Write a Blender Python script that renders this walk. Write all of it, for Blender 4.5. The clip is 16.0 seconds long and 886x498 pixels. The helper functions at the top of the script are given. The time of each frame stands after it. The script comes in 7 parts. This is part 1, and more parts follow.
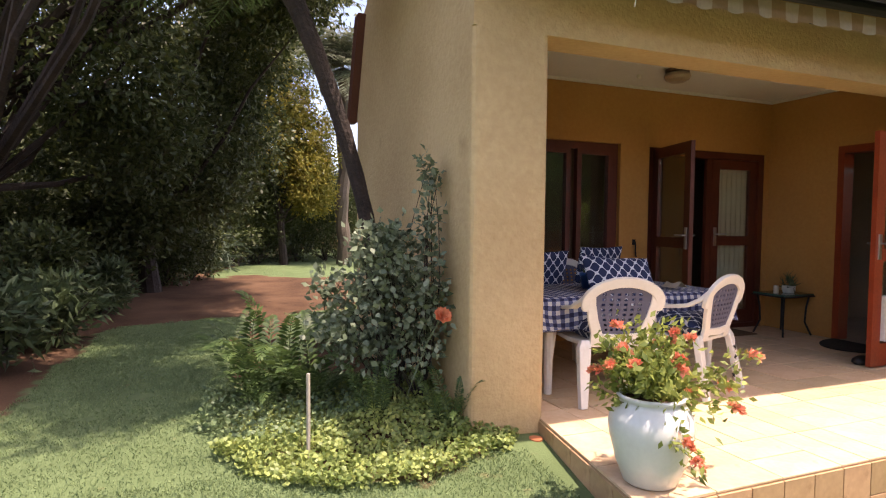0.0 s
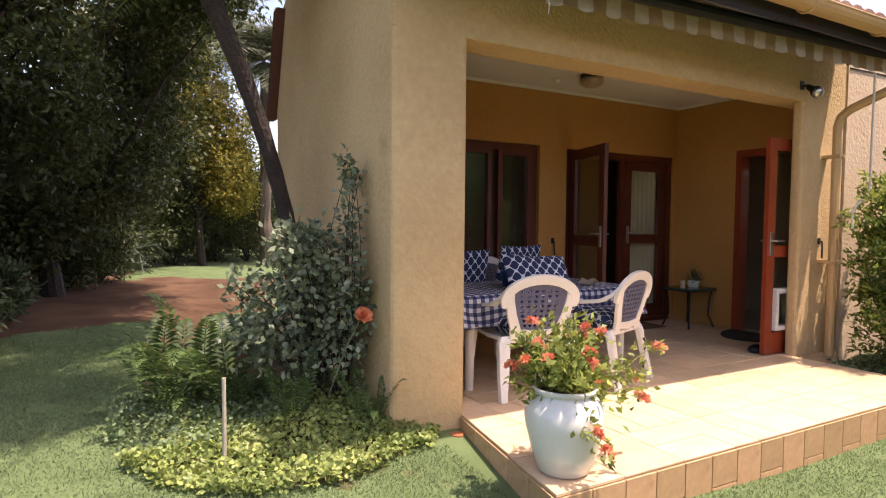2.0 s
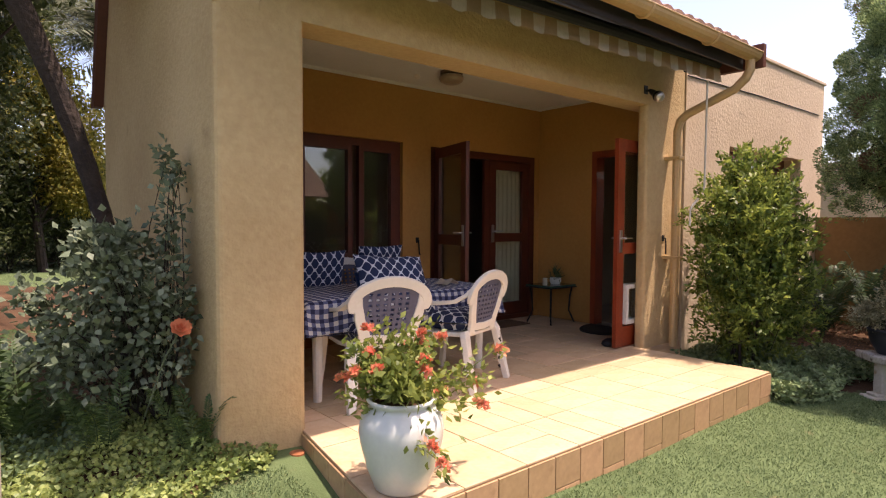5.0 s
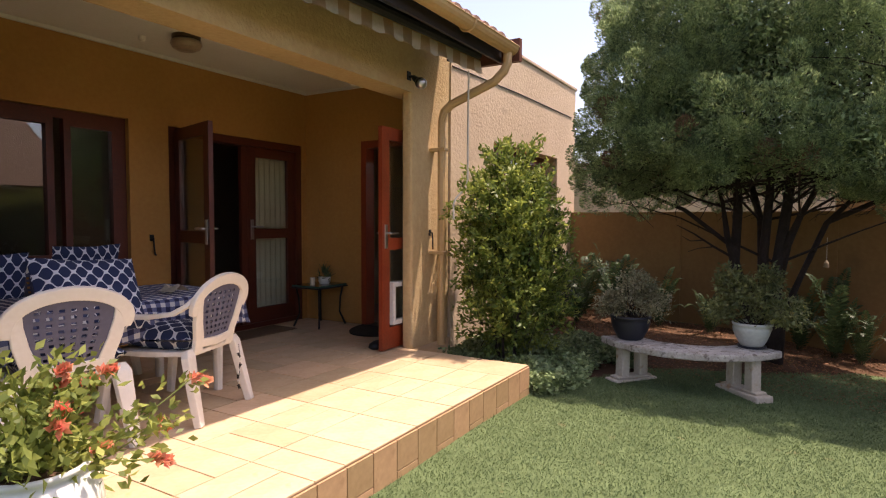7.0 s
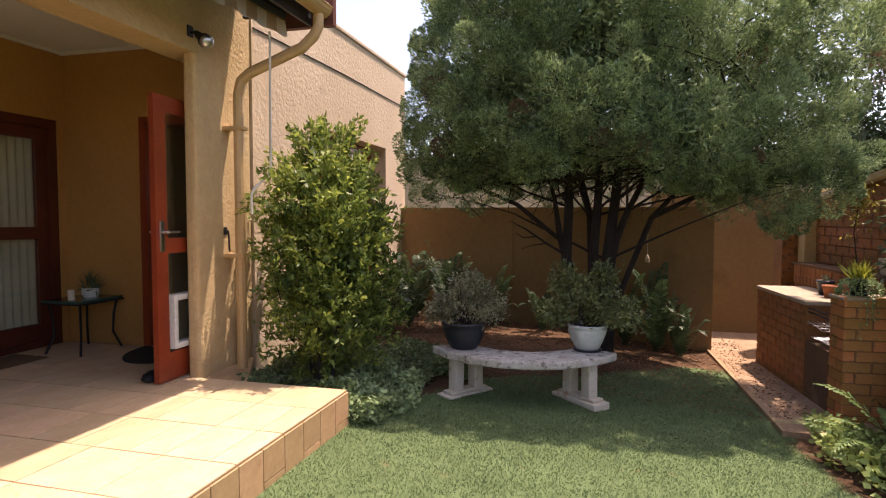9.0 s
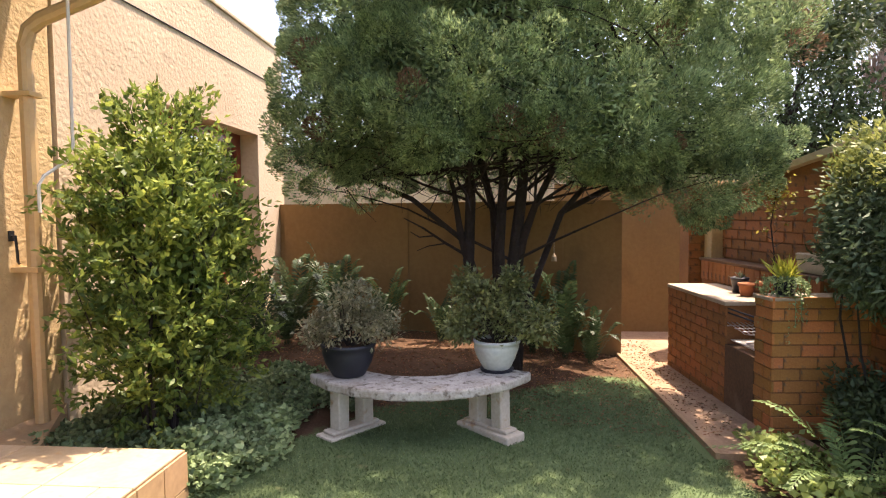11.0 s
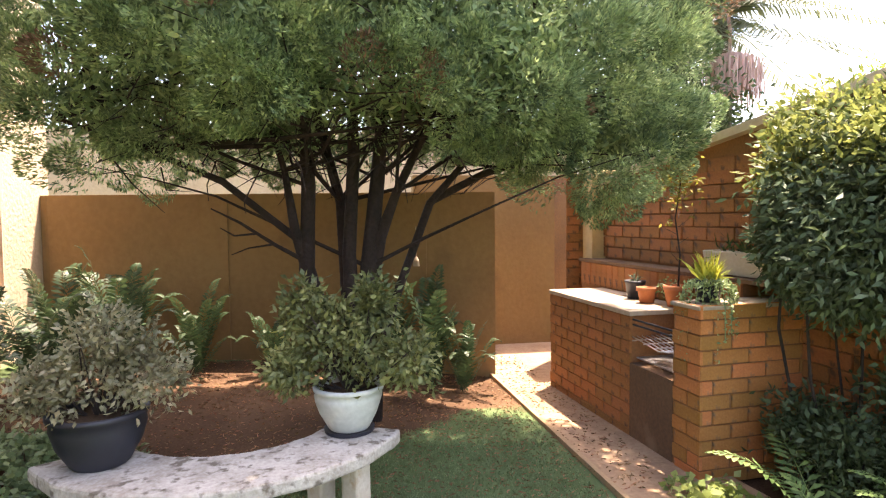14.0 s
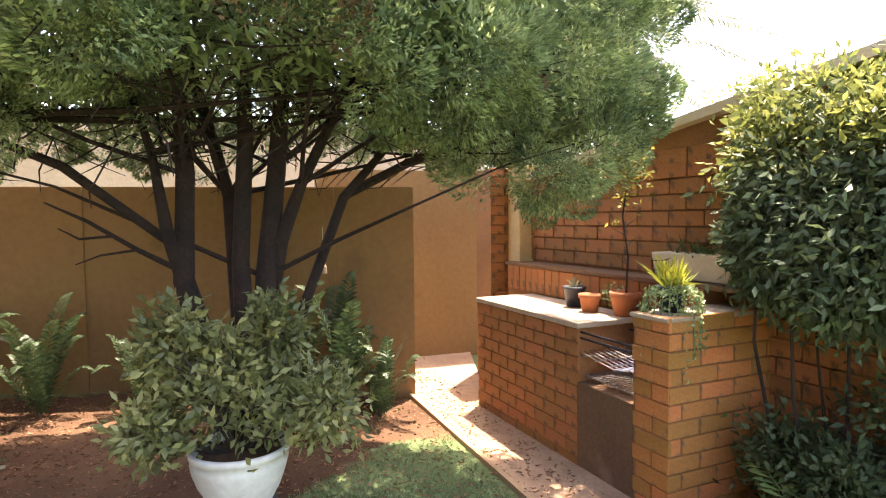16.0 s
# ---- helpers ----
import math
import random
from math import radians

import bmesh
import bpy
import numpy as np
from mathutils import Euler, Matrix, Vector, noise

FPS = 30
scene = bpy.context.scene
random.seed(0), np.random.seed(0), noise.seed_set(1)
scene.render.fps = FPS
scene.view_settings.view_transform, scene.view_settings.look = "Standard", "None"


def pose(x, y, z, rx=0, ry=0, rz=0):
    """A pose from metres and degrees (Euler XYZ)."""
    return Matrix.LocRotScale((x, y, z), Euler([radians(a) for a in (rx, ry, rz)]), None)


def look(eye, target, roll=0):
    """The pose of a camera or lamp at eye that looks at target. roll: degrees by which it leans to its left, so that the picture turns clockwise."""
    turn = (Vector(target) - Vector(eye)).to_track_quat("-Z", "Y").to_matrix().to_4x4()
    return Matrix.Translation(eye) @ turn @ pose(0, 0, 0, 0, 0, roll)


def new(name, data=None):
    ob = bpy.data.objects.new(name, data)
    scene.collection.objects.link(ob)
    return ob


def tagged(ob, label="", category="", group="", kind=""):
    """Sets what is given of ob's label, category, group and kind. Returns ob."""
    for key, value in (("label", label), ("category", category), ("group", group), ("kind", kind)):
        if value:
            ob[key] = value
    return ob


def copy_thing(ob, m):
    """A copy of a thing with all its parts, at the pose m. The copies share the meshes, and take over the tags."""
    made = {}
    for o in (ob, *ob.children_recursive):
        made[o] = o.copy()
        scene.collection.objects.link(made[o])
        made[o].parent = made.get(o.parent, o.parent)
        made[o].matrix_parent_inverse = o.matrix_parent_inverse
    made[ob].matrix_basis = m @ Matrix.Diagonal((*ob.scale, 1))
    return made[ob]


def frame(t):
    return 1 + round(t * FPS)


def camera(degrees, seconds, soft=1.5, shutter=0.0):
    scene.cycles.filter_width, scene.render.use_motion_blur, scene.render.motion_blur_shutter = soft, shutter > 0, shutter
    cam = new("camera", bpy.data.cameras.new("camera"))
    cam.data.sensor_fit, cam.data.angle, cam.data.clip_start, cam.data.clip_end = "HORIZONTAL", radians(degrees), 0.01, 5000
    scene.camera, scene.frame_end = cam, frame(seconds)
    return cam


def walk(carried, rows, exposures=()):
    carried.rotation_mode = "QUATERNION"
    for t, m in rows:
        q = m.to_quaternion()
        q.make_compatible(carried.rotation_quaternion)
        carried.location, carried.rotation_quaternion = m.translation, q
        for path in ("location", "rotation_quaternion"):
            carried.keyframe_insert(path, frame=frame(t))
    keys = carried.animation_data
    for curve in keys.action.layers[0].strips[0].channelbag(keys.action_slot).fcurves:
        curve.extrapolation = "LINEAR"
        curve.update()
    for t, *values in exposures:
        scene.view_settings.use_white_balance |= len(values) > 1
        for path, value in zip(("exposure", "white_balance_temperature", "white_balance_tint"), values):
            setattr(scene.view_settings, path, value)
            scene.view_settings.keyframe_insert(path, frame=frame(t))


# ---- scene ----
cam = camera(73.90, 16.0, soft=1.15)
ROWS = [
    (0.0, -0.449, 0.192, 1.592, -21.84, -2.55, -0.61),
    (0.5, -0.440, 0.191, 1.591, -23.56, -2.52, -0.58),
    (1.0, -0.437, 0.183, 1.593, -25.30, -2.55, -0.59),
    (1.5, -0.427, 0.171, 1.594, -26.96, -2.60, -0.56),
    (2.0, -0.421, 0.156, 1.596, -28.88, -2.59, -0.56),
    (2.5, -0.422, 0.134, 1.598, -30.83, -2.62, -0.53),
    (3.0, -0.410, 0.114, 1.601, -32.92, -2.59, -0.49),
    (3.5, -0.376, 0.106, 1.596, -35.15, -2.55, -0.49),
    (6.0, 0.233, 0.273, 1.598, -46.69, -2.83, -0.16),
    (6.5, 0.395, 0.291, 1.593, -52.82, -2.98, -0.19),
    (7.0, 0.590, 0.327, 1.579, -59.42, -2.86, -0.20),
    (7.5, 0.783, 0.368, 1.554, -64.48, -2.80, -0.18),
    (8.0, 0.985, 0.421, 1.553, -68.45, -2.75, -0.15),
    (8.5, 1.185, 0.469, 1.563, -72.13, -2.86, -0.11),
    (9.0, 1.441, 0.509, 1.561, -75.03, -3.07, -0.13),
    (11.5, 2.564, 0.628, 1.542, -87.40, -3.21, 0.51),
    (12.0, 2.782, 0.644, 1.513, -90.04, -3.04, 0.43),
    (12.5, 2.998, 0.650, 1.495, -93.28, -2.99, 0.50),
    (13.0, 3.229, 0.636, 1.473, -95.97, -3.05, 0.44),
    (13.5, 3.464, 0.622, 1.465, -98.20, -2.95, 0.58),
    (14.0, 3.699, 0.624, 1.443, -99.86, -2.87, 0.55),
    (14.5, 3.910, 0.645, 1.440, -102.04, -2.85, 0.59),
    (15.0, 4.087, 0.644, 1.420, -104.56, -2.80, 0.51),
    (15.5, 4.271, 0.610, 1.427, -106.89, -2.81, 0.54),
    (16.0, 4.399, 0.604, 1.426, -109.62, -2.83, 0.58),
]

walk(cam, [(t, pose(x, y, z, 90 + pitch, roll, yaw)) for t, x, y, z, yaw, pitch, roll in ROWS],
     exposures=[(0.0, 1.7, 7700, 27), (3.5, 1.52, 7700, 27), (6.0, 1.28, 7700, 27), (9.0, 1.45, 7700, 26), (11.5, 2.3, 7800, 21), (13.5, 2.85, 8000, 20), (16.0, 3.14, 8000, 21)])

# ---- light: a high summer sun and a clear sky ----
SUN = Vector((0.26, -0.255, 1.0)).normalized()
sun = new("sun", bpy.data.lights.new("sun", "SUN"))
sun.data.energy, sun.data.angle, sun.data.color = 3.0, radians(0.6), (1.0, 0.95, 0.88)
sun.matrix_world = look(SUN * 30, (0, 0, 0))
world = bpy.data.worlds.new("world")
scene.world = world
world.use_nodes = True
wn = world.node_tree.nodes
sky = wn.new("ShaderNodeTexSky")
sky.sky_type, sky.sun_disc = "NISHITA", False
sky.sun_elevation, sky.sun_rotation = math.asin(SUN.z), math.atan2(SUN.x, SUN.y)
sky.air_density, sky.dust_density, sky.altitude = 1.0, 7.0, 1400
world.node_tree.links.new(sky.outputs[0], wn["Background"].inputs[0])
wn["Background"].inputs[1].default_value = 0.15

# ---- materials ----


def socket(node, *names):
    for n in names:
        if n in node.inputs:
            return node.inputs[n]


def mat(name, a, b=None, big=1.5, fine=40.0, rough=0.8, bump=0.15, bump_scale=None, metal=0.0, spec=0.5,
        rand=0.0, island=0.0, trans=0.0, stain=None, stain_at=0.6, coat=0.0, bump_dist=0.01):
    """A surface that varies between the colours a and b at two scales, with fine relief."""
    m = bpy.data.materials.new(name)
    m.use_nodes = True
    t = m.node_tree
    N, L = t.nodes, t.links
    p = N["Principled BSDF"]
    b = b or tuple(c * 0.75 for c in a)
    co = N.new("ShaderNodeTexCoord")
    n1, n2 = N.new("ShaderNodeTexNoise"), N.new("ShaderNodeTexNoise")
    n1.inputs["Scale"].default_value, n2.inputs["Scale"].default_value = big, fine
    n1.inputs["Detail"].default_value, n2.inputs["Detail"].default_value = 4, 3
    for n in (n1, n2):
        L.new(co.outputs["Object"], n.inputs["Vector"])
    add = N.new("ShaderNodeMath")
    add.operation = "ADD"
    L.new(n1.outputs["Fac"], add.inputs[0])
    half = N.new("ShaderNodeMath")
    half.operation = "MULTIPLY_ADD"
    half.inputs[1].default_value, half.inputs[2].default_value = 0.6, -0.3
    L.new(n2.outputs["Fac"], half.inputs[0])
    L.new(half.outputs[0], add.inputs[1])
    ramp = N.new("ShaderNodeValToRGB")
    ramp.color_ramp.elements[0].position, ramp.color_ramp.elements[1].position = 0.3, 0.7
    ramp.color_ramp.elements[0].color, ramp.color_ramp.elements[1].color = (*b, 1), (*a, 1)
    L.new(add.outputs[0], ramp.inputs[0])
    col = ramp.outputs[0]
    if stain:
        n3 = N.new("ShaderNodeTexNoise")
        n3.inputs["Scale"].default_value, n3.inputs["Detail"].default_value = big * 2.3, 6
        L.new(co.outputs["Object"], n3.inputs["Vector"])
        r3 = N.new("ShaderNodeValToRGB")
        r3.color_ramp.elements[0].position, r3.color_ramp.elements[1].position = stain_at, stain_at + 0.12
        L.new(n3.outputs["Fac"], r3.inputs[0])
        mix = N.new("ShaderNodeMix")
        mix.data_type = "RGBA"
        L.new(r3.outputs[0], mix.inputs["Factor"])
        L.new(col, mix.inputs[6])
        mix.inputs[7].default_value = (*stain, 1)
        col = mix.outputs[2]
    if rand or island:
        hsv = N.new("ShaderNodeHueSaturation")
        src = N.new("ShaderNodeObjectInfo").outputs["Random"] if rand else N.new("ShaderNodeNewGeometry").outputs["Random Per Island"]
        amount = rand or island
        mr = N.new("ShaderNodeMapRange")
        mr.inputs[3].default_value, mr.inputs[4].default_value = 1 - amount, 1 + amount
        L.new(src, mr.inputs[0])
        L.new(mr.outputs[0], hsv.inputs["Value"])
        mh = N.new("ShaderNodeMapRange")
        mh.inputs[3].default_value, mh.inputs[4].default_value = 0.5 + 0.05 * amount, 0.5 - 0.05 * amount
        L.new(src, mh.inputs[0])
        L.new(mh.outputs[0], hsv.inputs["Hue"])
        L.new(col, hsv.inputs["Color"])
        col = hsv.outputs[0]
    L.new(col, p.inputs["Base Color"])
    p.inputs["Roughness"].default_value, p.inputs["Metallic"].default_value = rough, metal
    socket(p, "Specular IOR Level").default_value = spec
    socket(p, "Coat Weight").default_value = coat
    if bump:
        bn, nb = N.new("ShaderNodeBump"), N.new("ShaderNodeTexNoise")
        nb.inputs["Scale"].default_value, nb.inputs["Detail"].default_value = bump_scale or fine, 5
        L.new(co.outputs["Object"], nb.inputs["Vector"])
        bn.inputs["Strength"].default_value, bn.inputs["Distance"].default_value = bump, bump_dist
        L.new(nb.outputs["Fac"], bn.inputs["Height"])
        L.new(bn.outputs[0], p.inputs["Normal"])
    if trans:
        tl, ms = N.new("ShaderNodeBsdfTranslucent"), N.new("ShaderNodeMixShader")
        hs = N.new("ShaderNodeHueSaturation")
        hs.inputs["Value"].default_value, hs.inputs["Hue"].default_value = 1.5, 0.485
        L.new(col, hs.inputs["Color"])
        L.new(hs.outputs[0], tl.inputs[0])
        ms.inputs[0].default_value = trans
        L.new(p.outputs[0], ms.inputs[1])
        L.new(tl.outputs[0], ms.inputs[2])
        L.new(ms.outputs[0], N["Material Output"].inputs[0])
    return m


def glass(name, tint=(0.9, 0.95, 0.93)):
    m = bpy.data.materials.new(name)
    m.use_nodes = True
    N, L = m.node_tree.nodes, m.node_tree.links
    tr, gl, lw, mx = N.new("ShaderNodeBsdfTransparent"), N.new("ShaderNodeBsdfGlossy"), N.new("ShaderNodeLayerWeight"), N.new("ShaderNodeMixShader")
    pw, sc = N.new("ShaderNodeMath"), N.new("ShaderNodeMath")
    tr.inputs[0].default_value = (*tint, 1)
    gl.inputs["Roughness"].default_value = 0.01
    pw.operation, pw.inputs[1].default_value = "POWER", 3.0
    sc.operation, sc.inputs[1].default_value, sc.inputs[2].default_value = "MULTIPLY_ADD", 0.7, 0.09
    L.new(lw.outputs["Facing"], pw.inputs[0])
    L.new(pw.outputs[0], sc.inputs[0])
    L.new(sc.outputs[0], mx.inputs[0])
    L.new(tr.outputs[0], mx.inputs[1])
    L.new(gl.outputs[0], mx.inputs[2])
    L.new(mx.outputs[0], N["Material Output"].inputs[0])
    return m


PLASTER = mat("ochre_plaster", (0.55, 0.395, 0.205), (0.46, 0.315, 0.155), big=1.1, fine=25, rough=0.92, bump=0.55, bump_scale=34, bump_dist=0.016, stain=(0.4, 0.27, 0.13), stain_at=0.66)
PLASTER_IN = mat("deep_ochre_paint", (0.47, 0.24, 0.068), (0.41, 0.2, 0.055), big=0.9, fine=25, rough=0.85, bump=0.25, bump_scale=60)
PLASTER_PALE = mat("pale_weathered_plaster", (0.6, 0.47, 0.33), (0.5, 0.38, 0.26), big=1.0, fine=22, rough=0.95, bump=0.6, bump_scale=28, bump_dist=0.015, stain=(0.36, 0.27, 0.19), stain_at=0.68)
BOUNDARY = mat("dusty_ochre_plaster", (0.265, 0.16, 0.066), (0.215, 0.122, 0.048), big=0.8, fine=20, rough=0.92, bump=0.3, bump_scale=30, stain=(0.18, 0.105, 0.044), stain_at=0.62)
CEILING = mat("white_ceiling_paint", (0.72, 0.7, 0.65), (0.66, 0.63, 0.57), rough=0.9, bump=0.08)
TILE = mat("cream_clay_tile", (0.61, 0.455, 0.295), (0.52, 0.36, 0.215), big=5, fine=30, rough=0.5, bump=0.06, rand=0.12, stain=(0.6, 0.38, 0.19), stain_at=0.62)
GROUT = mat("tan_grout", (0.4, 0.27, 0.15), (0.31, 0.2, 0.11), rough=0.95, bump=0.2)
RED_WOOD = mat("red_varnished_wood", (0.3, 0.05, 0.017), (0.2, 0.03, 0.011), big=3, fine=60, rough=0.4, bump=0.08, coat=0.2)
DARK_WOOD = mat("dark_stained_wood", (0.115, 0.025, 0.012), (0.07, 0.015, 0.008), big=3, fine=60, rough=0.45, bump=0.08)
GLASS = glass("window_glass")
ROOF = mat("brown_roof_tile", (0.26, 0.15, 0.1), (0.18, 0.1, 0.07), rough=0.85, island=0.2)
DARK = mat("dark_fascia_paint", (0.02, 0.02, 0.025), (0.012, 0.012, 0.016), rough=0.6)
BARGE = mat("brown_barge_paint", (0.12, 0.035, 0.02), rough=0.6)
GUTTER = mat("ochre_gutter_paint", (0.52, 0.34, 0.16), (0.44, 0.28, 0.13), rough=0.5, bump=0.05)
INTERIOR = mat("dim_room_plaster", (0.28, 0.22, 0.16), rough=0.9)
CURTAIN = mat("sheer_cream_curtain", (0.62, 0.55, 0.43), (0.52, 0.45, 0.34), big=4, rough=0.95, bump=0.1)
BRICK = mat("orange_face_brick", (0.37, 0.15, 0.045), (0.25, 0.095, 0.03), big=6, fine=70, rough=0.85, bump=0.5, bump_scale=60, rand=0.16, stain=(0.12, 0.06, 0.03), stain_at=0.55)
BRICK_PALE = mat("weathered_orange_brick", (0.53, 0.215, 0.06), (0.38, 0.14, 0.037), big=6, fine=70, rough=0.85, bump=0.5, bump_scale=60, rand=0.25, stain=(0.2, 0.12, 0.07), stain_at=0.6)
MORTAR = mat("brown_mortar", (0.3, 0.135, 0.05), (0.19, 0.085, 0.035), fine=60, rough=0.95, bump=0.4)
CEMENT = mat("soot_stained_cement", (0.17, 0.092, 0.045), (0.1, 0.055, 0.03), fine=40, rough=0.95, bump=0.4, stain=(0.2, 0.12, 0.07))
COUNTER = mat("pale_cement_top", (0.46, 0.38, 0.29), (0.36, 0.28, 0.2), fine=50, rough=0.9, bump=0.3, stain=(0.2, 0.13, 0.08), stain_at=0.6)
STONE = mat("grey_lichened_cast_stone", (0.58, 0.54, 0.48), (0.36, 0.31, 0.26), big=9, fine=60, rough=0.95, bump=0.6, bump_scale=45, stain=(0.17, 0.14, 0.11), stain_at=0.54)
STONE_LEG = mat("whitewashed_cast_stone", (0.62, 0.56, 0.47), (0.5, 0.43, 0.33), big=4, fine=50, rough=0.9, bump=0.3, stain=(0.4, 0.24, 0.12), stain_at=0.62)
PATH = mat("dusty_red_paving", (0.36, 0.24, 0.145), (0.25, 0.155, 0.09), big=3, fine=40, rough=0.95, bump=0.3, rand=0.12, stain=(0.2, 0.12, 0.07), stain_at=0.6)
GLAZE = mat("white_glazed_ceramic", (0.62, 0.64, 0.6), (0.56, 0.58, 0.54), rough=0.28, bump=0.03, coat=0.3)
WHITE_POT = mat("chalky_white_pot", (0.6, 0.62, 0.58), (0.46, 0.48, 0.45), big=6, rough=0.75, bump=0.15, stain=(0.25, 0.24, 0.2), stain_at=0.68)
BLACK_POT = mat("dark_blue_plastic_pot", (0.022, 0.024, 0.035), rough=0.5, bump=0.05)
TERRA = mat("terracotta", (0.42, 0.15, 0.06), (0.34, 0.11, 0.045), rough=0.85, bump=0.1)
SOIL = mat("red_soil", (0.13, 0.08, 0.05), (0.075, 0.044, 0.028), big=6, fine=80, rough=1.0, bump=0.8, spec=0.1)
BARK = mat("dark_bark", (0.042, 0.028, 0.021), (0.018, 0.012, 0.01), big=6, fine=45, rough=0.95, bump=0.9, bump_scale=26, bump_dist=0.02)
BARK_RED = mat("cypress_bark", (0.036, 0.022, 0.017), (0.016, 0.01, 0.008), big=6, fine=45, rough=0.95, bump=0.9, bump_scale=30, bump_dist=0.02)
PLASTIC = mat("white_moulded_plastic", (0.76, 0.73, 0.66), (0.69, 0.65, 0.57), rough=0.45, bump=0.03)
MESH_BACK = mat("navy_perforated_plastic", (0.1, 0.105, 0.165), rough=0.55, bump=0.03)
METAL = mat("brushed_steel", (0.55, 0.55, 0.56), rough=0.3, metal=1.0, bump=0.02)
IRON = mat("black_iron", (0.03, 0.03, 0.032), rough=0.55, metal=0.6, bump=0.05)


def leafy(name, a, b, island=0.35, trans=0.3, rough=0.5):
    return mat(name, a, b, big=2.5, fine=18, rough=rough, bump=0, island=island, trans=trans, spec=0.35)


GRASS = leafy("lawn_grass", (0.16, 0.225, 0.105), (0.105, 0.165, 0.07), island=0.3, trans=0.3, rough=0.75)
CYPRESS = mat("cypress_sprays", (0.31, 0.42, 0.195), (0.085, 0.14, 0.07), big=4.0, fine=14, rough=0.7, bump=0, island=0.45, trans=0.28, spec=0.3)
BUSH = leafy("bright_shrub_leaf", (0.22, 0.28, 0.06), (0.07, 0.13, 0.03), island=0.45, trans=0.4)
DARK_LEAF = leafy("dark_shrub_leaf", (0.085, 0.12, 0.05), (0.055, 0.085, 0.038), trans=0.25, rough=0.55)
TREE_LEAF = leafy("shade_tree_leaf", (0.062, 0.082, 0.024), (0.036, 0.05, 0.017), trans=0.3)
GOLD_LEAF = leafy("golden_leaf", (0.28, 0.24, 0.04), (0.16, 0.16, 0.03), trans=0.4)
ROSE_LEAF = leafy("rose_leaf", (0.19, 0.235, 0.15), (0.075, 0.105, 0.06), trans=0.2)
FERN_LEAF = leafy("fern_frond", (0.07, 0.12, 0.036), (0.042, 0.08, 0.025), trans=0.3)
COVER_LEAF = leafy("ground_cover_leaf", (0.3, 0.36, 0.12), (0.18, 0.25, 0.075), trans=0.3)
GREY_LEAF = leafy("grey_variegated_leaf", (0.38, 0.35, 0.22), (0.12, 0.12, 0.065), trans=0.25)
POT_LEAF = leafy("potted_shrub_leaf", (0.27, 0.28, 0.11), (0.085, 0.11, 0.045), trans=0.25)
PALM_LEAF = leafy("palm_leaflet", (0.2, 0.22, 0.15), (0.11, 0.13, 0.08), trans=0.25)

# ---- building blocks ----


def mesh_of(bm, material):
    me = bpy.data.meshes.new("mesh")
    bm.to_mesh(me)
    bm.free()
    me.materials.append(material)
    return me


def part(name, bm, material, parent=None, label="", smooth=False):
    """One mesh object, under a thing or a part where one is given."""
    me = mesh_of(bm, material)
    if smooth:
        me.shade_smooth()
    ob = new(name, me)
    ob.parent = parent
    if label:
        ob["label"] = label
    return ob


def thing(name, x, y, z, label, category, group="", rz=0.0):
    e = new(name)
    e.matrix_basis = pose(x, y, z, 0, 0, rz)
    e.empty_display_size = 0.1
    return tagged(e, label, category, group)


def structure(name, bm, material, label=""):
    return tagged(part(name, bm, material), label, "", "", "structure")


def B():
    return bmesh.new()


def box(bm, x0, x1, y0, y1, z0, z1, bevel=0.0):
    r = bmesh.ops.create_cube(bm, size=1.0, matrix=Matrix.LocRotScale(((x0 + x1) / 2, (y0 + y1) / 2, (z0 + z1) / 2), None, (x1 - x0, y1 - y0, z1 - z0)))
    if bevel:
        edges = {e for v in r["verts"] for e in v.link_edges}
        bmesh.ops.bevel(bm, geom=list(edges), offset=bevel, segments=2, affect="EDGES", profile=0.5)
    return bm


def prism(bm, outline, z0, z1):
    """An upright prism over an outline of (x, y)."""
    lo = [bm.verts.new((x, y, z0)) for x, y in outline]
    hi = [bm.verts.new((x, y, z1)) for x, y in outline]
    bm.faces.new(lo[::-1]), bm.faces.new(hi)
    for i in range(len(lo)):
        j = (i + 1) % len(lo)
        bm.faces.new((lo[i], lo[j], hi[j], hi[i]))
    return bm


def tube(bm, pts, radii, n=8, cap=True):
    """A tapered tube along pts."""
    pts = [Vector(p) for p in pts]
    if not isinstance(radii, (list, tuple)):
        radii = [radii] * len(pts)
    rings, up = [], Vector((0.31, 0.17, 0.93))
    for i, p in enumerate(pts):
        d = (pts[min(i + 1, len(pts) - 1)] - pts[max(i - 1, 0)]).normalized()
        u = d.cross(up)
        u = u.normalized() if u.length > 0.05 else d.cross(Vector((1, 0, 0))).normalized()
        w = d.cross(u)
        rings.append([bm.verts.new(p + radii[i] * (math.cos(a) * u + math.sin(a) * w)) for a in (2 * math.pi * k / n for k in range(n))])
    for r0, r1 in zip(rings, rings[1:]):
        for k in range(n):
            bm.faces.new((r0[k], r0[(k + 1) % n], r1[(k + 1) % n], r1[k]))
    if cap:
        bm.faces.new(rings[0][::-1]), bm.faces.new(rings[-1])
    return bm


def lathe(bm, profile, n=28, at=(0, 0, 0)):
    """A turned body from (radius, height) pairs."""
    rings = [[bm.verts.new((at[0] + r * math.cos(2 * math.pi * k / n), at[1] + r * math.sin(2 * math.pi * k / n), at[2] + z)) for k in range(n)] for r, z in profile]
    for r0, r1 in zip(rings, rings[1:]):
        for k in range(n):
            bm.faces.new((r0[k], r0[(k + 1) % n], r1[(k + 1) % n], r1[k]))
    bm.faces.new(rings[0][::-1])
    bm.faces.new(rings[-1])
    return bm


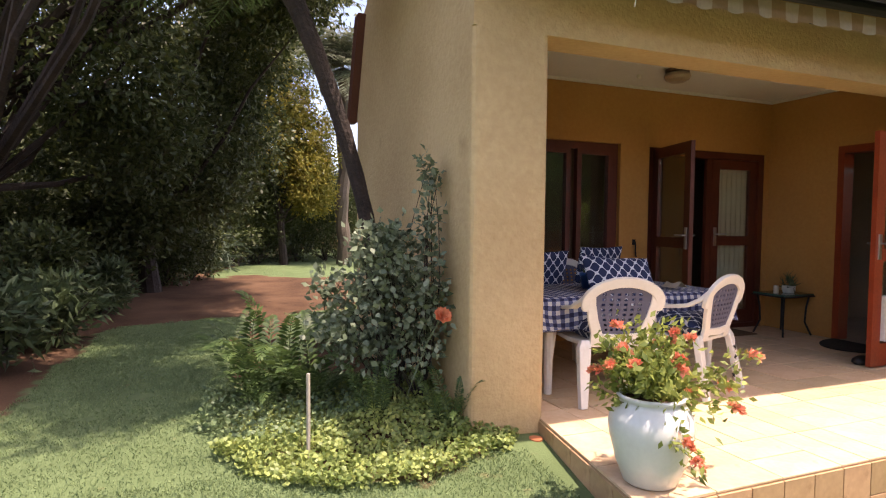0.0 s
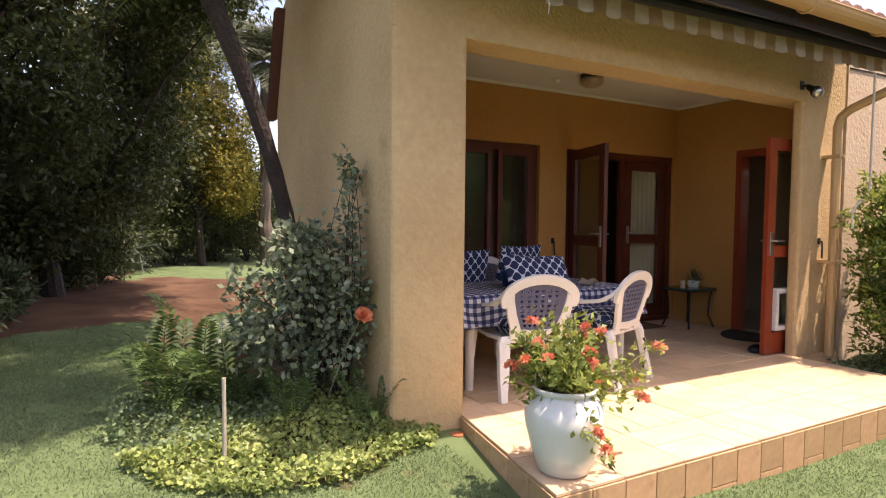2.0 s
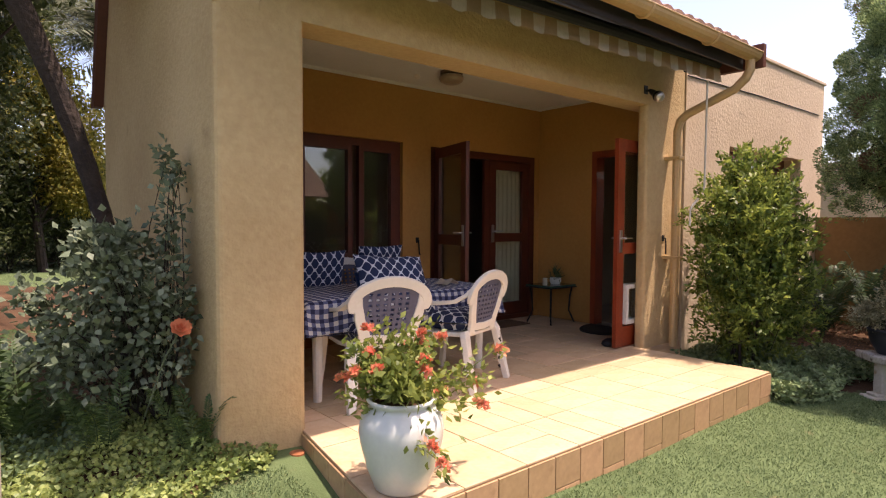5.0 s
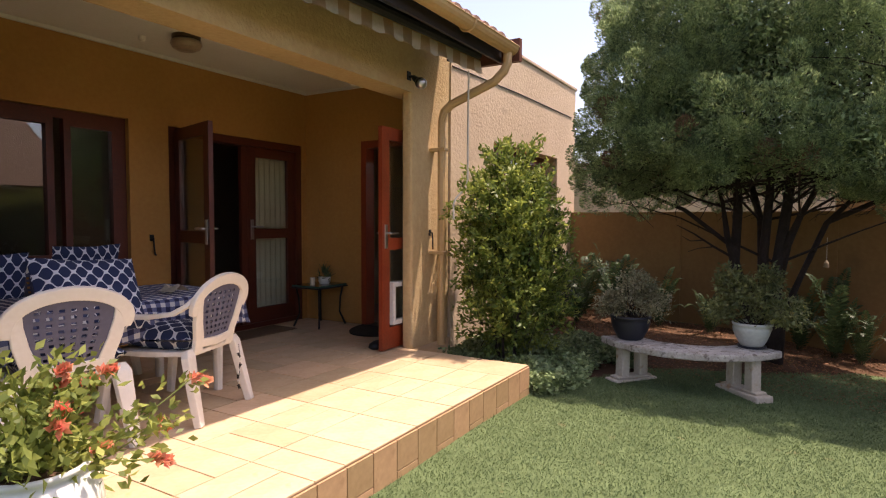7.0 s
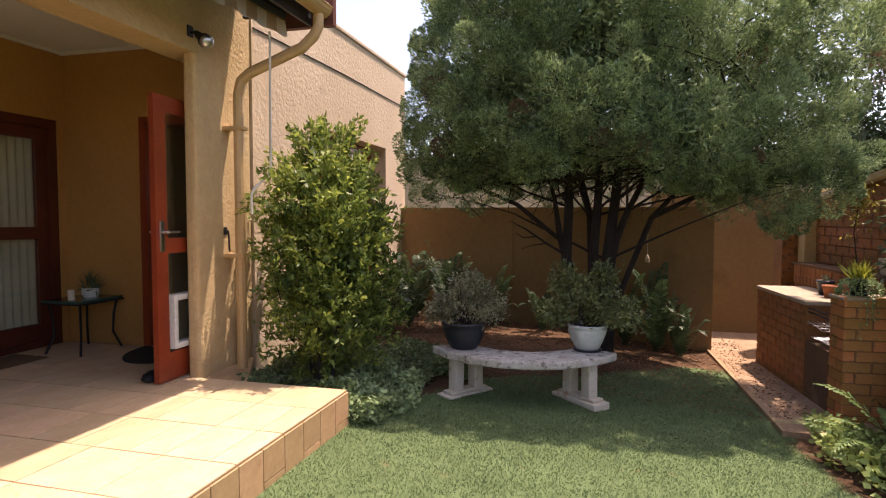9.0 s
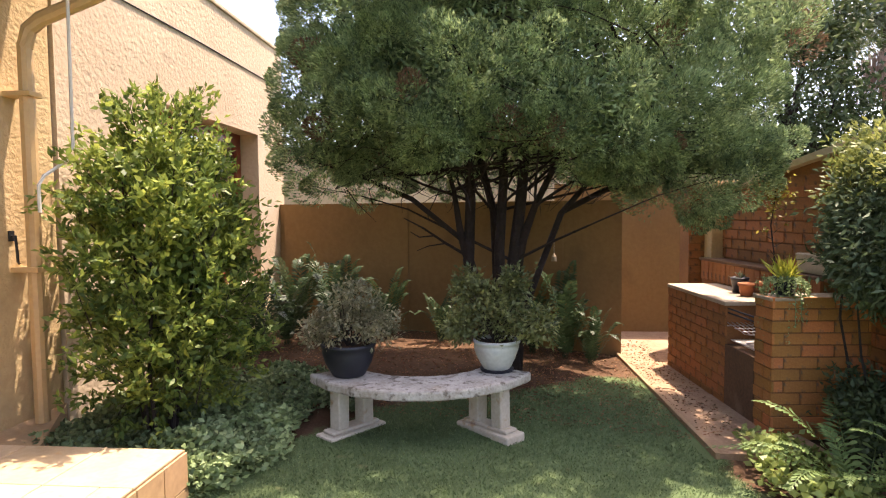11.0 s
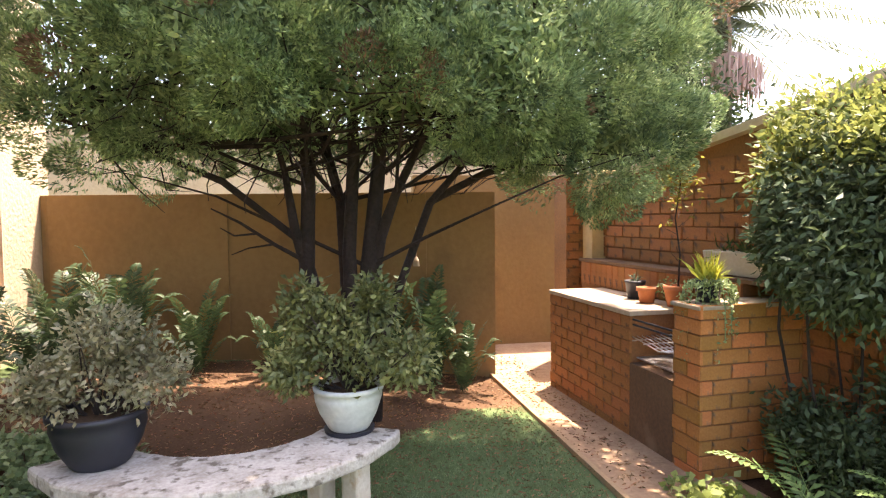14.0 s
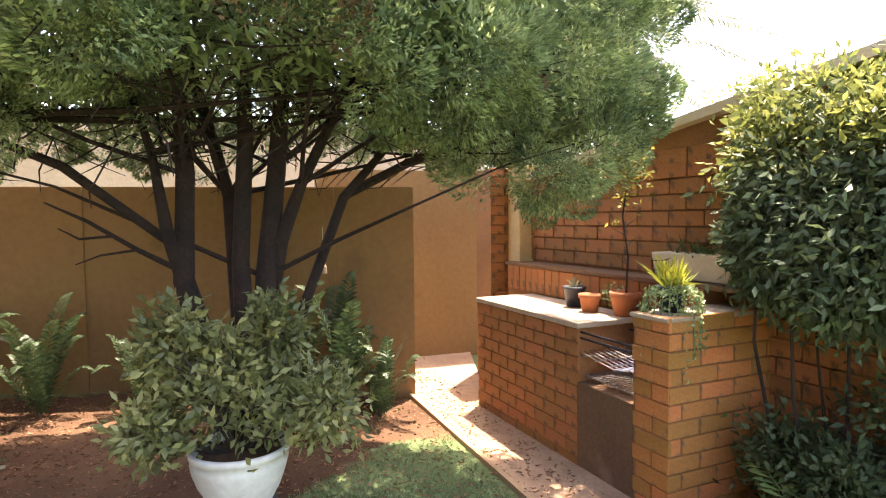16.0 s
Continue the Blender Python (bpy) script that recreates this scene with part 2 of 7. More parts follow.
def soup(name, verts, faces_per, material, parent=None, label=""):
    """One mesh from an array of polygons: verts (n, k, 3), each k corners one face."""
    n, k, _ = verts.shape
    me = bpy.data.meshes.new("mesh")
    me.vertices.add(n * k)
    me.vertices.foreach_set("co", verts.reshape(-1).astype(np.float32))
    me.loops.add(n * k)
    me.loops.foreach_set("vertex_index", np.arange(n * k, dtype=np.int32))
    me.polygons.add(n)
    me.polygons.foreach_set("loop_start", np.arange(0, n * k, k, dtype=np.int32))
    me.update(calc_edges=True)
    me.materials.append(material)
    ob = new(name, me)
    ob.parent = parent
    if label:
        ob["label"] = label
    return ob


def unit(v):
    return v / np.maximum(np.linalg.norm(v, axis=-1, keepdims=True), 1e-9)


def blades(base, way, length, width, rng, curl=0.25):
    """Pointed leaves as quads: (n, 4, 3), from base points along way."""
    n = len(base)
    way = unit(way)
    side = unit(np.cross(way, rng.normal(size=(n, 3))))
    nor = np.cross(side, way)
    L, W = np.reshape(length, (-1, 1)) * np.ones((n, 1)), np.reshape(width, (-1, 1)) * np.ones((n, 1))
    mid = base + way * L * 0.45 + nor * L * 0.06
    return np.stack([base, mid + side * W / 2, base + way * L - nor * L * curl * rng.uniform(0, 1, (n, 1)), mid - side * W / 2], axis=1)


def blob(rng, n, centre, radii, shell=0.55):
    """n points in an ellipsoid, thicker towards the outside, and their outward ways."""
    d = unit(rng.normal(size=(n, 3)))
    r = rng.uniform(shell, 1.0, (n, 1))
    return np.array(centre) + d * r * np.array(radii), d

# ---- ground ----


def smooth(a, b, v):
    t = np.clip((np.asarray(v, float) - a) / (b - a), 0, 1)
    return t * t * (3 - 2 * t)


def wob(x, y, s=1.0):
    return 0.5 * np.sin(2.1 * x * s + 1.3 * np.sin(1.7 * y * s)) + 0.5 * np.sin(2.7 * y * s + 1.1 * np.sin(2.3 * x * s) + 1.0)


def height(x, y):
    """The ground's height: it falls gently from the house to the garden."""
    x, y = np.asarray(x, float), np.asarray(y, float)
    z = 0.075 * np.clip(y, -1.1, 3.6) - 0.05 * smooth(2.0, 3.5, x) * smooth(0.8, 2.0, y)
    z = z + 0.17 * np.exp(-(((x - 0.75) / 0.55) ** 2 + ((y - 4.0) / 0.6) ** 2))
    z = z + 0.06 * smooth(6.9, 7.6, x) * smooth(0.0, 1.0, y) * (1 - smooth(10, 11, x))
    return z + 0.012 * wob(x, y, 0.9)


def in_bed(x, y):
    """True where bare or planted soil shows instead of lawn."""
    x, y = np.asarray(x, float), np.asarray(y, float)
    w = 0.16 * wob(x, y, 1.7) + 0.06 * wob(x, y, 6.0)
    pillar_bed = (((x - 0.55) / 0.84) ** 2 + ((y - 3.95) / 0.88) ** 2 < 1 + w) & (x < 1.6)
    along_wall = (x > 0.35 + w) & (x < 1.1) & (y > 3.6) & (y < 7.0)
    tree_bed = (x > 7.05 + w - 0.35 * smooth(0.6, 2.0, y) + 1.1 * (1 - smooth(-0.6, 0.7, y))) & (x < 9.4) & (y > -1.0) & (y < 3.2)
    wing_bed = (x > 5.3) & (x < 9.2) & (y > 2.1 + w - 0.5 * smooth(5.4, 6.4, x)) & (y < 3.2)
    south_bed = (y < -0.95 + 0.5 * w) & (x > 4.4 + w) & (x < 6.75) & (y > -4.5)
    dirt = (x > -2.1) & (y > 8.7 + 0.35 * x + 1.6 * w) & (y < 15.0 - 0.3 * x + 2.5 * w) & (x < 6)
    dirt2 = (np.abs(x - 0.02 - 0.1 * (y - 6)) < 0.26 + w) & (y > 4.9) & (y < 9.4)
    left_bed = (x < -1.75 + 0.06 * (y - 5) + 0.4 * w) & (y > 2.0)
    far_left = (x < -1.1 + 0.22 * (y - 12) + 0.4 * w) & (y > 12)
    worn = wob(x * 1.3 + 4, y * 1.1, 3.1) * wob(x, y, 0.8) > 0.72
    return pillar_bed | along_wall | tree_bed | wing_bed | south_bed | dirt | dirt2 | left_bed | far_left | (worn & (y > 4.5))




def ground_material():
    """Turf and red soil, mixed along ragged edges by the ground's own map of its beds."""
    m = mat("lawn_and_soil", (0.11, 0.155, 0.07), (0.08, 0.115, 0.05), big=3, fine=90, rough=1.0, bump=0.4, spec=0.1, stain=(0.16, 0.13, 0.065), stain_at=0.66)
    N, L = m.node_tree.nodes, m.node_tree.links
    p = N["Principled BSDF"]
    turf = p.inputs["Base Color"].links[0].from_socket
    co, at, n1, n2, n3 = N.new("ShaderNodeTexCoord"), N.new("ShaderNodeAttribute"), N.new("ShaderNodeTexNoise"), N.new("ShaderNodeTexNoise"), N.new("ShaderNodeTexNoise")
    at.attribute_name = "soil"
    for n, sc in ((n1, 7.0), (n2, 1.3), (n3, 70.0)):
        n.inputs["Scale"].default_value, n.inputs["Detail"].default_value = sc, 6
        L.new(co.outputs["Object"], n.inputs["Vector"])
    r = N.new("ShaderNodeValToRGB")
    r.color_ramp.elements[0].color, r.color_ramp.elements[1].color = (0.055, 0.03, 0.018, 1), (0.13, 0.075, 0.045, 1)
    r.color_ramp.elements[0].position, r.color_ramp.elements[1].position = 0.3, 0.72
    mx = N.new("ShaderNodeMath")
    mx.operation, mx.inputs[1].default_value = "MULTIPLY_ADD", 0.5
    L.new(n3.outputs["Fac"], mx.inputs[0]), L.new(n2.outputs["Fac"], mx.inputs[2])
    sb = N.new("ShaderNodeMath")
    sb.operation, sb.inputs[1].default_value = "SUBTRACT", 0.25
    L.new(mx.outputs[0], sb.inputs[0]), L.new(sb.outputs[0], r.inputs[0])
    ad, rr = N.new("ShaderNodeMath"), N.new("ShaderNodeValToRGB")
    ad.operation = "ADD"
    L.new(at.outputs["Fac"], ad.inputs[0]), L.new(n1.outputs["Fac"], ad.inputs[1])
    half = N.new("ShaderNodeMath")
    half.operation, half.inputs[1].default_value = "MULTIPLY", 0.5
    L.new(ad.outputs[0], half.inputs[0]), L.new(half.outputs[0], rr.inputs[0])
    rr.color_ramp.elements[0].position, rr.color_ramp.elements[1].position = 0.44, 0.56
    mix = N.new("ShaderNodeMix")
    mix.data_type = "RGBA"
    L.new(rr.outputs[0], mix.inputs["Factor"]), L.new(turf, mix.inputs[6]), L.new(r.outputs[0], mix.inputs[7])
    L.new(mix.outputs[2], p.inputs["Base Color"])
    return m


def make_ground():
    xs = np.concatenate([[-400, -120, -45, -20], np.arange(-9, 12.01, 0.12), [18, 45, 120, 400]])
    ys = np.concatenate([[-400, -120, -45, -20], np.arange(-7, 20.01, 0.12), [30, 45, 120, 400]])
    X, Y = np.meshgrid(xs, ys, indexing="ij")
    V = np.stack([X, Y, height(X, Y)], -1).reshape(-1, 3)
    nx, ny = X.shape
    i, j = np.meshgrid(np.arange(nx - 1), np.arange(ny - 1), indexing="ij")
    a = (i * ny + j).ravel()
    faces = np.stack([a, a + ny, a + ny + 1, a + 1], 1)
    me = bpy.data.meshes.new("mesh")
    me.from_pydata(V.tolist(), [], faces.tolist())
    me.materials.append(ground_material())
    soil = in_bed(X, Y).astype(float)
    pad = np.pad(soil, 1, mode="edge")
    soil = sum(pad[1 + p:nx + 1 + p, 1 + q:ny + 1 + q] for p in (-1, 0, 1) for q in (-1, 0, 1)) / 9
    me.attributes.new("soil", "FLOAT", "POINT").data.foreach_set("value", soil.ravel().astype(np.float32))
    me.shade_smooth()
    tagged(new("ground", me), "garden ground of green lawn and red soil beds", "ground", "", "structure")


make_ground()

# ---- the covered patio and the house ----
SLAB, BACK, FRONT, RIGHT, CEIL, HEAD = 0.36, 5.45, 3.38, 5.97, 3.105, 2.755
LEFT, PIER, RPIER, RP_END = 1.01, 1.53, 5.17, 5.88
WING, WING_TOP = 3.365, 3.64

structure("wall_patio_back", box(box(box(box(box(B(), 1.26, 2.2, BACK, 5.7, SLAB, CEIL), 2.2, 3.73, BACK, 5.7, 2.47, CEIL), 2.2, 3.73, BACK, 5.7, SLAB, 1.15), 3.73, 4.12, BACK, 5.7, SLAB, CEIL), 4.12, 5.9, BACK, 5.7, 2.46, CEIL),
          PLASTER_IN, "deep ochre plastered wall at the back of the patio")
bm = B()
box(bm, RP_END, 6.2, 3.492, 3.6, SLAB, CEIL), box(bm, RIGHT, 6.2, 3.6, 4.6, 2.47, CEIL), box(bm, RIGHT, 6.2, 4.6, 5.7, SLAB, CEIL), box(bm, 5.9, RIGHT, BACK, 5.7, SLAB, CEIL)
structure("wall_patio_right", bm, PLASTER_IN, "deep ochre plastered wall with a doorway on the patio")


def rough_wall(bm):
    """Round the corners of hand-plastered masonry a little."""
    bmesh.ops.bevel(bm, geom=[e for e in bm.edges if abs(e.verts[0].co.z - e.verts[1].co.z) > 0.5], offset=0.035, segments=3, affect="EDGES", profile=0.5)
    return bm


bm = B()
prism(bm, [(LEFT, FRONT), (PIER, FRONT), (PIER, 3.66), (1.26, 3.66), (1.26, 6.28), (LEFT, 6.28)], -0.3, HEAD)
rough_wall(bm)
structure("wall_left", bm, PLASTER, "textured ochre plaster pillar and side wall of the patio")
bm = B()
bm2 = [(3.38, HEAD), (6.28, HEAD), (6.42, 2.65), (6.07, 3.62), (5.2, 4.05), (3.38, 3.42)]
lo = [bm.verts.new((LEFT, y, z)) for y, z in bm2]
hi = [bm.verts.new((1.26, y, z)) for y, z in bm2]
bm.faces.new(lo), bm.faces.new(hi[::-1])
for i in range(len(lo)):
    bm.faces.new((lo[i], hi[i], hi[(i + 1) % len(lo)], lo[(i + 1) % len(lo)]))
structure("wall_left_gable", bm, PLASTER, "ochre plaster gable above the side wall")
structure("beam_patio", box(B(), 1.262, RP_END, FRONT, 3.66, HEAD, 3.4), PLASTER, "heavily textured ochre plaster beam over the patio opening")
structure("wall_right_pier", rough_wall(box(B(), RPIER, RP_END, FRONT, 3.49, -0.3, HEAD)), PLASTER, "textured ochre plaster pier beside the patio opening")
structure("ceiling", box(B(), 1.26, 6.2, 3.66, 5.7, CEIL, CEIL + 0.06), CEILING, "white painted patio ceiling")
structure("trim_cornice", box(box(B(), 1.26, RIGHT, BACK - 0.03, BACK - 0.002, CEIL - 0.03, CEIL - 0.002), RIGHT - 0.03, RIGHT - 0.002, 3.67, BACK - 0.03, CEIL - 0.03, CEIL - 0.002), CEILING, "narrow white cornice")

# rooms behind the doors and the window, closed and unlit
bm = B()
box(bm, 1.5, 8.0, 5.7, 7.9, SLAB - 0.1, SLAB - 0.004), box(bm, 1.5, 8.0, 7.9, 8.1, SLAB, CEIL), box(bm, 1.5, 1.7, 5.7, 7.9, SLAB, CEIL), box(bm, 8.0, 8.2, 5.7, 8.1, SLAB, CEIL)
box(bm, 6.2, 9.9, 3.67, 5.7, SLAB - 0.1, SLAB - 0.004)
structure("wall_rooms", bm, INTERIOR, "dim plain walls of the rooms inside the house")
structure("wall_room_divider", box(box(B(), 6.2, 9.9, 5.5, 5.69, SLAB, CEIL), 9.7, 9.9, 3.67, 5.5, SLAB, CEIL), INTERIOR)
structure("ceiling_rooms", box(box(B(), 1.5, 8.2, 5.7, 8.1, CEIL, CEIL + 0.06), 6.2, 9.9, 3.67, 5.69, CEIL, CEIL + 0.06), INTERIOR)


def roof_plane():
    """Interlocking tiles on the slope above the patio."""
    bm = B()
    slope, y0, z0 = math.tan(radians(19)), 2.66, 3.24
    for r in range(9):
        for c in range(14):
            xa = 1.0 + c * 0.335
            ya = y0 + r * 0.34
            za = z0 + r * 0.34 * slope
            for k in range(6):
                u0, u1 = xa + k * 0.335 / 6, xa + (k + 1) * 0.335 / 6
                h0, h1 = 0.03 * abs(math.sin(math.pi * k / 3)), 0.03 * abs(math.sin(math.pi * (k + 1) / 3))
                top = [bm.verts.new((u0, ya, za + 0.035 + h0)), bm.verts.new((u1, ya, za + 0.035 + h1)), bm.verts.new((u1, ya + 0.38, za + 0.38 * slope + 0.01 + h1)), bm.verts.new((u0, ya + 0.38, za + 0.38 * slope + 0.01 + h0))]
                low = [bm.verts.new((u0, ya, za + h0 * 0.9)), bm.verts.new((u1, ya, za + h1 * 0.9))]
                bm.faces.new(top), bm.faces.new((low[0], low[1], top[1], top[0]))
    return bm


structure("roof_patio", roof_plane(), ROOF, "brown interlocking tile roof over the patio")
bm = B()
v = [bm.verts.new(p) for p in ((1.0, 2.7, 3.2), (5.74, 2.7, 3.2), (5.74, 6.0, 4.33), (1.0, 6.0, 4.33), (1.0, 2.7, 3.23), (5.74, 2.7, 3.23), (5.74, 6.0, 4.36), (1.0, 6.0, 4.36))]
for f in ((3, 2, 1, 0), (4, 5, 6, 7), (0, 1, 5, 4), (1, 2, 6, 5), (2, 3, 7, 6), (3, 0, 4, 7)):
    bm.faces.new([v[i] for i in f])
structure("roof_underlay", bm, DARK, "dark boarded underside of the eaves")
structure("trim_fascia", box(B(), 1.0, 5.7, 2.715, 2.74, 3.05, 3.215), DARK, "dark fascia board behind the gutter")
structure("trim_barge", box(B(), 5.742, 5.80, 2.55, 3.0, 3.06, 3.27), BARGE, "red-brown barge board end")
bm = B()
a = [(0.93, 6.40, 2.62), (0.93, 6.05, 3.62), (0.93, 5.9, 3.62), (0.93, 6.27, 2.62)]
lo, hi = [bm.verts.new(p) for p in a], [bm.verts.new((LEFT - 0.003, p[1], p[2])) for p in a]
bm.faces.new(lo), bm.faces.new(hi[::-1])
for i in range(4):
    bm.faces.new((lo[i], lo[(i + 1) % 4], hi[(i + 1) % 4], hi[i]))
structure("trim_verge", bm, BARGE, "dark red-brown verge board on the gable")

# the wing with its deep window, sunlit plaster above
bm = B()
box(bm, RP_END + 0.003, 9.9, WING, WING + 0.3, 2.5, WING_TOP)
box(bm, RP_END + 0.003, 6.9, WING, WING + 0.3, -0.3, 2.5), box(bm, 9.08, 9.9, WING, WING + 0.3, -0.3, 2.5), box(bm, 6.9, 9.08, WING, WING + 0.3, -0.3, 0.8)
structure("wall_wing", bm, PLASTER_PALE, "sunlit weathered plaster wall of the house wing")
structure("wall_wing_coping", box(B(), RP_END, 9.94, WING - 0.02, WING + 0.34, WING_TOP, WING_TOP + 0.05, 0.012), PLASTER_PALE, "plaster coping on the wing wall")
structure("sill_wing", box(B(), 6.9, 8.86, WING - 0.14, WING - 0.002, 0.74, 0.83, 0.03), PLASTER_PALE, "rounded plaster window sill")
structure("roof_wing", box(B(), RP_END, 9.94, WING + 0.34, 5.69, WING_TOP - 0.1, WING_TOP - 0.02), DARK)


def framed(name, x0, x1, z0, z1, y, lights, material, label, depth=0.07, rail=0.075, mid=None):
    """A window frame of upright lights with glass panes, in a wall along x."""
    w = tagged(new(name), label, "window", "", "structure")
    w.matrix_basis = pose(0, 0, 0)
    bm = B()
    box(bm, x0, x1, y, y + depth, z1 - rail, z1), box(bm, x0, x1, y, y + depth, z0, z0 + rail)
    box(bm, x0, x0 + rail, y, y + depth, z0 + rail, z1 - rail), box(bm, x1 - rail, x1, y, y + depth, z0 + rail, z1 - rail)
    part("window_frame", bm, material, w)
    for k, (a, b) in enumerate(lights):
        bm = B()
        s = 0.055
        box(bm, a, a + s, y - 0.012, y + depth - 0.02, z0 + rail, z1 - rail), box(bm, b - s, b, y - 0.012, y + depth - 0.02, z0 + rail, z1 - rail)
        box(bm, a + s, b - s, y - 0.012, y + depth - 0.02, z1 - rail - s, z1 - rail), box(bm, a + s, b - s, y - 0.012, y + depth - 0.02, z0 + rail, z0 + rail + s)
        sash = part("sash", bm, material, w)
        g = part("pane", box(B(), a + s, b - s, y + 0.02, y + 0.025, z0 + rail + s, z1 - rail - s), GLASS, sash)
        g.visible_shadow = False
    return w


framed("window_1", 2.2, 3.73, 1.15, 2.47, 5.5, [(2.275, 2.53), (2.53, 3.12), (3.2, 3.655)], DARK_WOOD, "dark wooden patio window reflecting the garden")
framed("window_2", 6.9, 9.08, 0.8, 2.5, 3.58, [(6.975, 7.65), (7.65, 8.35), (8.35, 9.005)], RED_WOOD, "red wooden window deep in the wing wall")


def curtain(name, x0, x1, z0, z1, y, parent=None, label="", folds=9):
    bm = B()
    n = folds * 6
    rows = 7
    grid = [[bm.verts.new((x0 + (x1 - x0) * k / n, y + 0.022 * math.sin(2 * math.pi * folds * k / n + 0.5 * math.sin(2.1 * r)), z1 + (z0 - z1) * r / (rows - 1))) for k in range(n + 1)] for r in range(rows)]
    for a, b in zip(grid, grid[1:]):
        for k in range(n):
            bm.faces.new((a[k], a[k + 1], b[k + 1], b[k]))
    ob = part(name, bm, CURTAIN, parent, label, smooth=True)
    return ob


def glazed_leaf(parent, w, h, t=0.042, stile=0.1, low=0.3, mids=(1.02,), material=None, thick_panel=None):
    """A door leaf in its own xz plane, hinge edge at x = 0: stiles, rails and panes."""
    material = material or RED_WOOD
    bm = B()
    box(bm, 0, stile, 0, t, 0, h), box(bm, w - stile, w, 0, t, 0, h), box(bm, stile, w - stile, 0, t, h - stile, h), box(bm, stile, w - stile, 0, t, 0, low)
    edges = [low]
    for m in mids:
        box(bm, stile, w - stile, 0, t, m - 0.055, m + 0.055)
        edges += [m - 0.055, m + 0.055]
    edges.append(h - stile)
    f = part("leaf_frame", bm, material, parent)
    for a, b in zip(edges[::2], edges[1::2]):
        g = part("pane", box(B(), stile, w - stile, t * 0.45, t * 0.45 + 0.005, a, b), GLASS, f)
        g.visible_shadow = False
    bm = B()
    for s in (-1, 1):
        y = -0.012 if s < 0 else t + 0.012
        box(bm, w - 0.075, w - 0.035, min(y, t / 2), max(y, t / 2), 0.94, 1.16, 0.003)
        tube(bm, [(w - 0.055, y, 1.08), (w - 0.055, y + s * 0.04, 1.08), (w - 0.06, y + s * 0.045, 1.08), (w - 0.17, y + s * 0.045, 1.08)], 0.009, 8)
    part("door_handle", bm, METAL, parent, "steel lever handle")
    return f


# French doors in the back wall: one leaf shut behind a net curtain, one open to the patio
fd = tagged(new("door_1"), "dark red wooden French doors, one leaf standing open", "door", "", "structure")
bm = B()
box(bm, 4.12, 4.2, 5.47, 5.6, SLAB, 2.46), box(bm, 5.82, 5.9, 5.47, 5.6, SLAB, 2.46), box(bm, 4.2, 5.82, 5.47, 5.6, 2.38, 2.46), box(bm, 4.2, 5.82, 5.47, 5.6, SLAB, SLAB + 0.05)
part("door_frame", bm, DARK_WOOD, fd)
leaf = part("fixed_leaf", box(B(), 5.02, 5.1, 5.5, 5.545, SLAB + 0.05, 2.375), DARK_WOOD, fd)
e = new("shut_leaf")
e.parent, e.matrix_basis = fd, pose(5.815, 5.54, SLAB + 0.052, 0, 0, 180)
glazed_leaf(e, 0.71, 1.965, mids=(1.0,), low=0.16, stile=0.11, material=DARK_WOOD)
curtain("net_curtain", 5.2, 5.76, SLAB + 0.16, 2.28, 5.6, fd, "sheer cream net curtain", 7)
e = new("open_leaf")
e.parent, e.matrix_basis = fd, pose(4.19, 5.46, SLAB + 0.052, 0, 0, -105)
glazed_leaf(e, 0.78, 2.02, mids=(1.0,), low=0.16, stile=0.11, material=DARK_WOOD)

# the side door with a pet flap, opened outwards
d2 = tagged(new("door_2"), "red varnished wooden half-glazed door standing open", "door", "", "structure")
bm = B()
box(bm, RIGHT - 0.004, 6.12, 3.602, 3.67, SLAB, 2.47), box(bm, RIGHT - 0.004, 6.12, 4.6 - 0.07, 4.6, SLAB, 2.47), box(bm, RIGHT - 0.004, 6.12, 3.67, 4.53, 2.39, 2.47)
part("door_frame", bm, RED_WOOD, d2)
e = new("open_leaf")
e.parent, e.matrix_basis = d2, pose(5.86, 3.575, SLAB + 0.012, 0, 0, 180.8)
glazed_leaf(e, 0.95, 2.05, mids=(0.98,), low=0.2, stile=0.115, material=RED_WOOD)
bm = B()
box(bm, 0.53, 0.57, -0.02, 0.07, 0.22, 0.62, 0.006), box(bm, 0.77, 0.81, -0.02, 0.07, 0.22, 0.62, 0.006), box(bm, 0.57, 0.77, -0.02, 0.07, 0.575, 0.62, 0.006), box(bm, 0.57, 0.77, -0.02, 0.07, 0.22, 0.265, 0.006)
flap = part("pet_flap", bm, mat("white_flap_plastic", (0.7, 0.69, 0.64), rough=0.4, bump=0), e, "white plastic pet flap frame")
part("flap_panel", box(B(), 0.57, 0.77, 0.01, 0.018, 0.265, 0.575), mat("smoked_flap", (0.16, 0.13, 0.09), rough=0.3, bump=0), flap)

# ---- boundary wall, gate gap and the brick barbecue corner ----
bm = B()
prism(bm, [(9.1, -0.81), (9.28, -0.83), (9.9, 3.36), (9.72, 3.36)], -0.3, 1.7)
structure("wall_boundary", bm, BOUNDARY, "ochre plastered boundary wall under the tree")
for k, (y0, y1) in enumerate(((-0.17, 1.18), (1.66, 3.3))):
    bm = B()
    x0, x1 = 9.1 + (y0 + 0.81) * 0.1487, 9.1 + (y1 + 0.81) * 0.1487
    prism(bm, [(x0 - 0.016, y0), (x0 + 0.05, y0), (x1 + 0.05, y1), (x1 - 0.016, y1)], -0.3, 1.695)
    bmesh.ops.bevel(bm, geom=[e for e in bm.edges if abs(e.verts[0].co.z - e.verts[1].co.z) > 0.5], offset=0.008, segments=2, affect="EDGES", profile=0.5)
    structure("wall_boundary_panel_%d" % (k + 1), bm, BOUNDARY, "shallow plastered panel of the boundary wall")
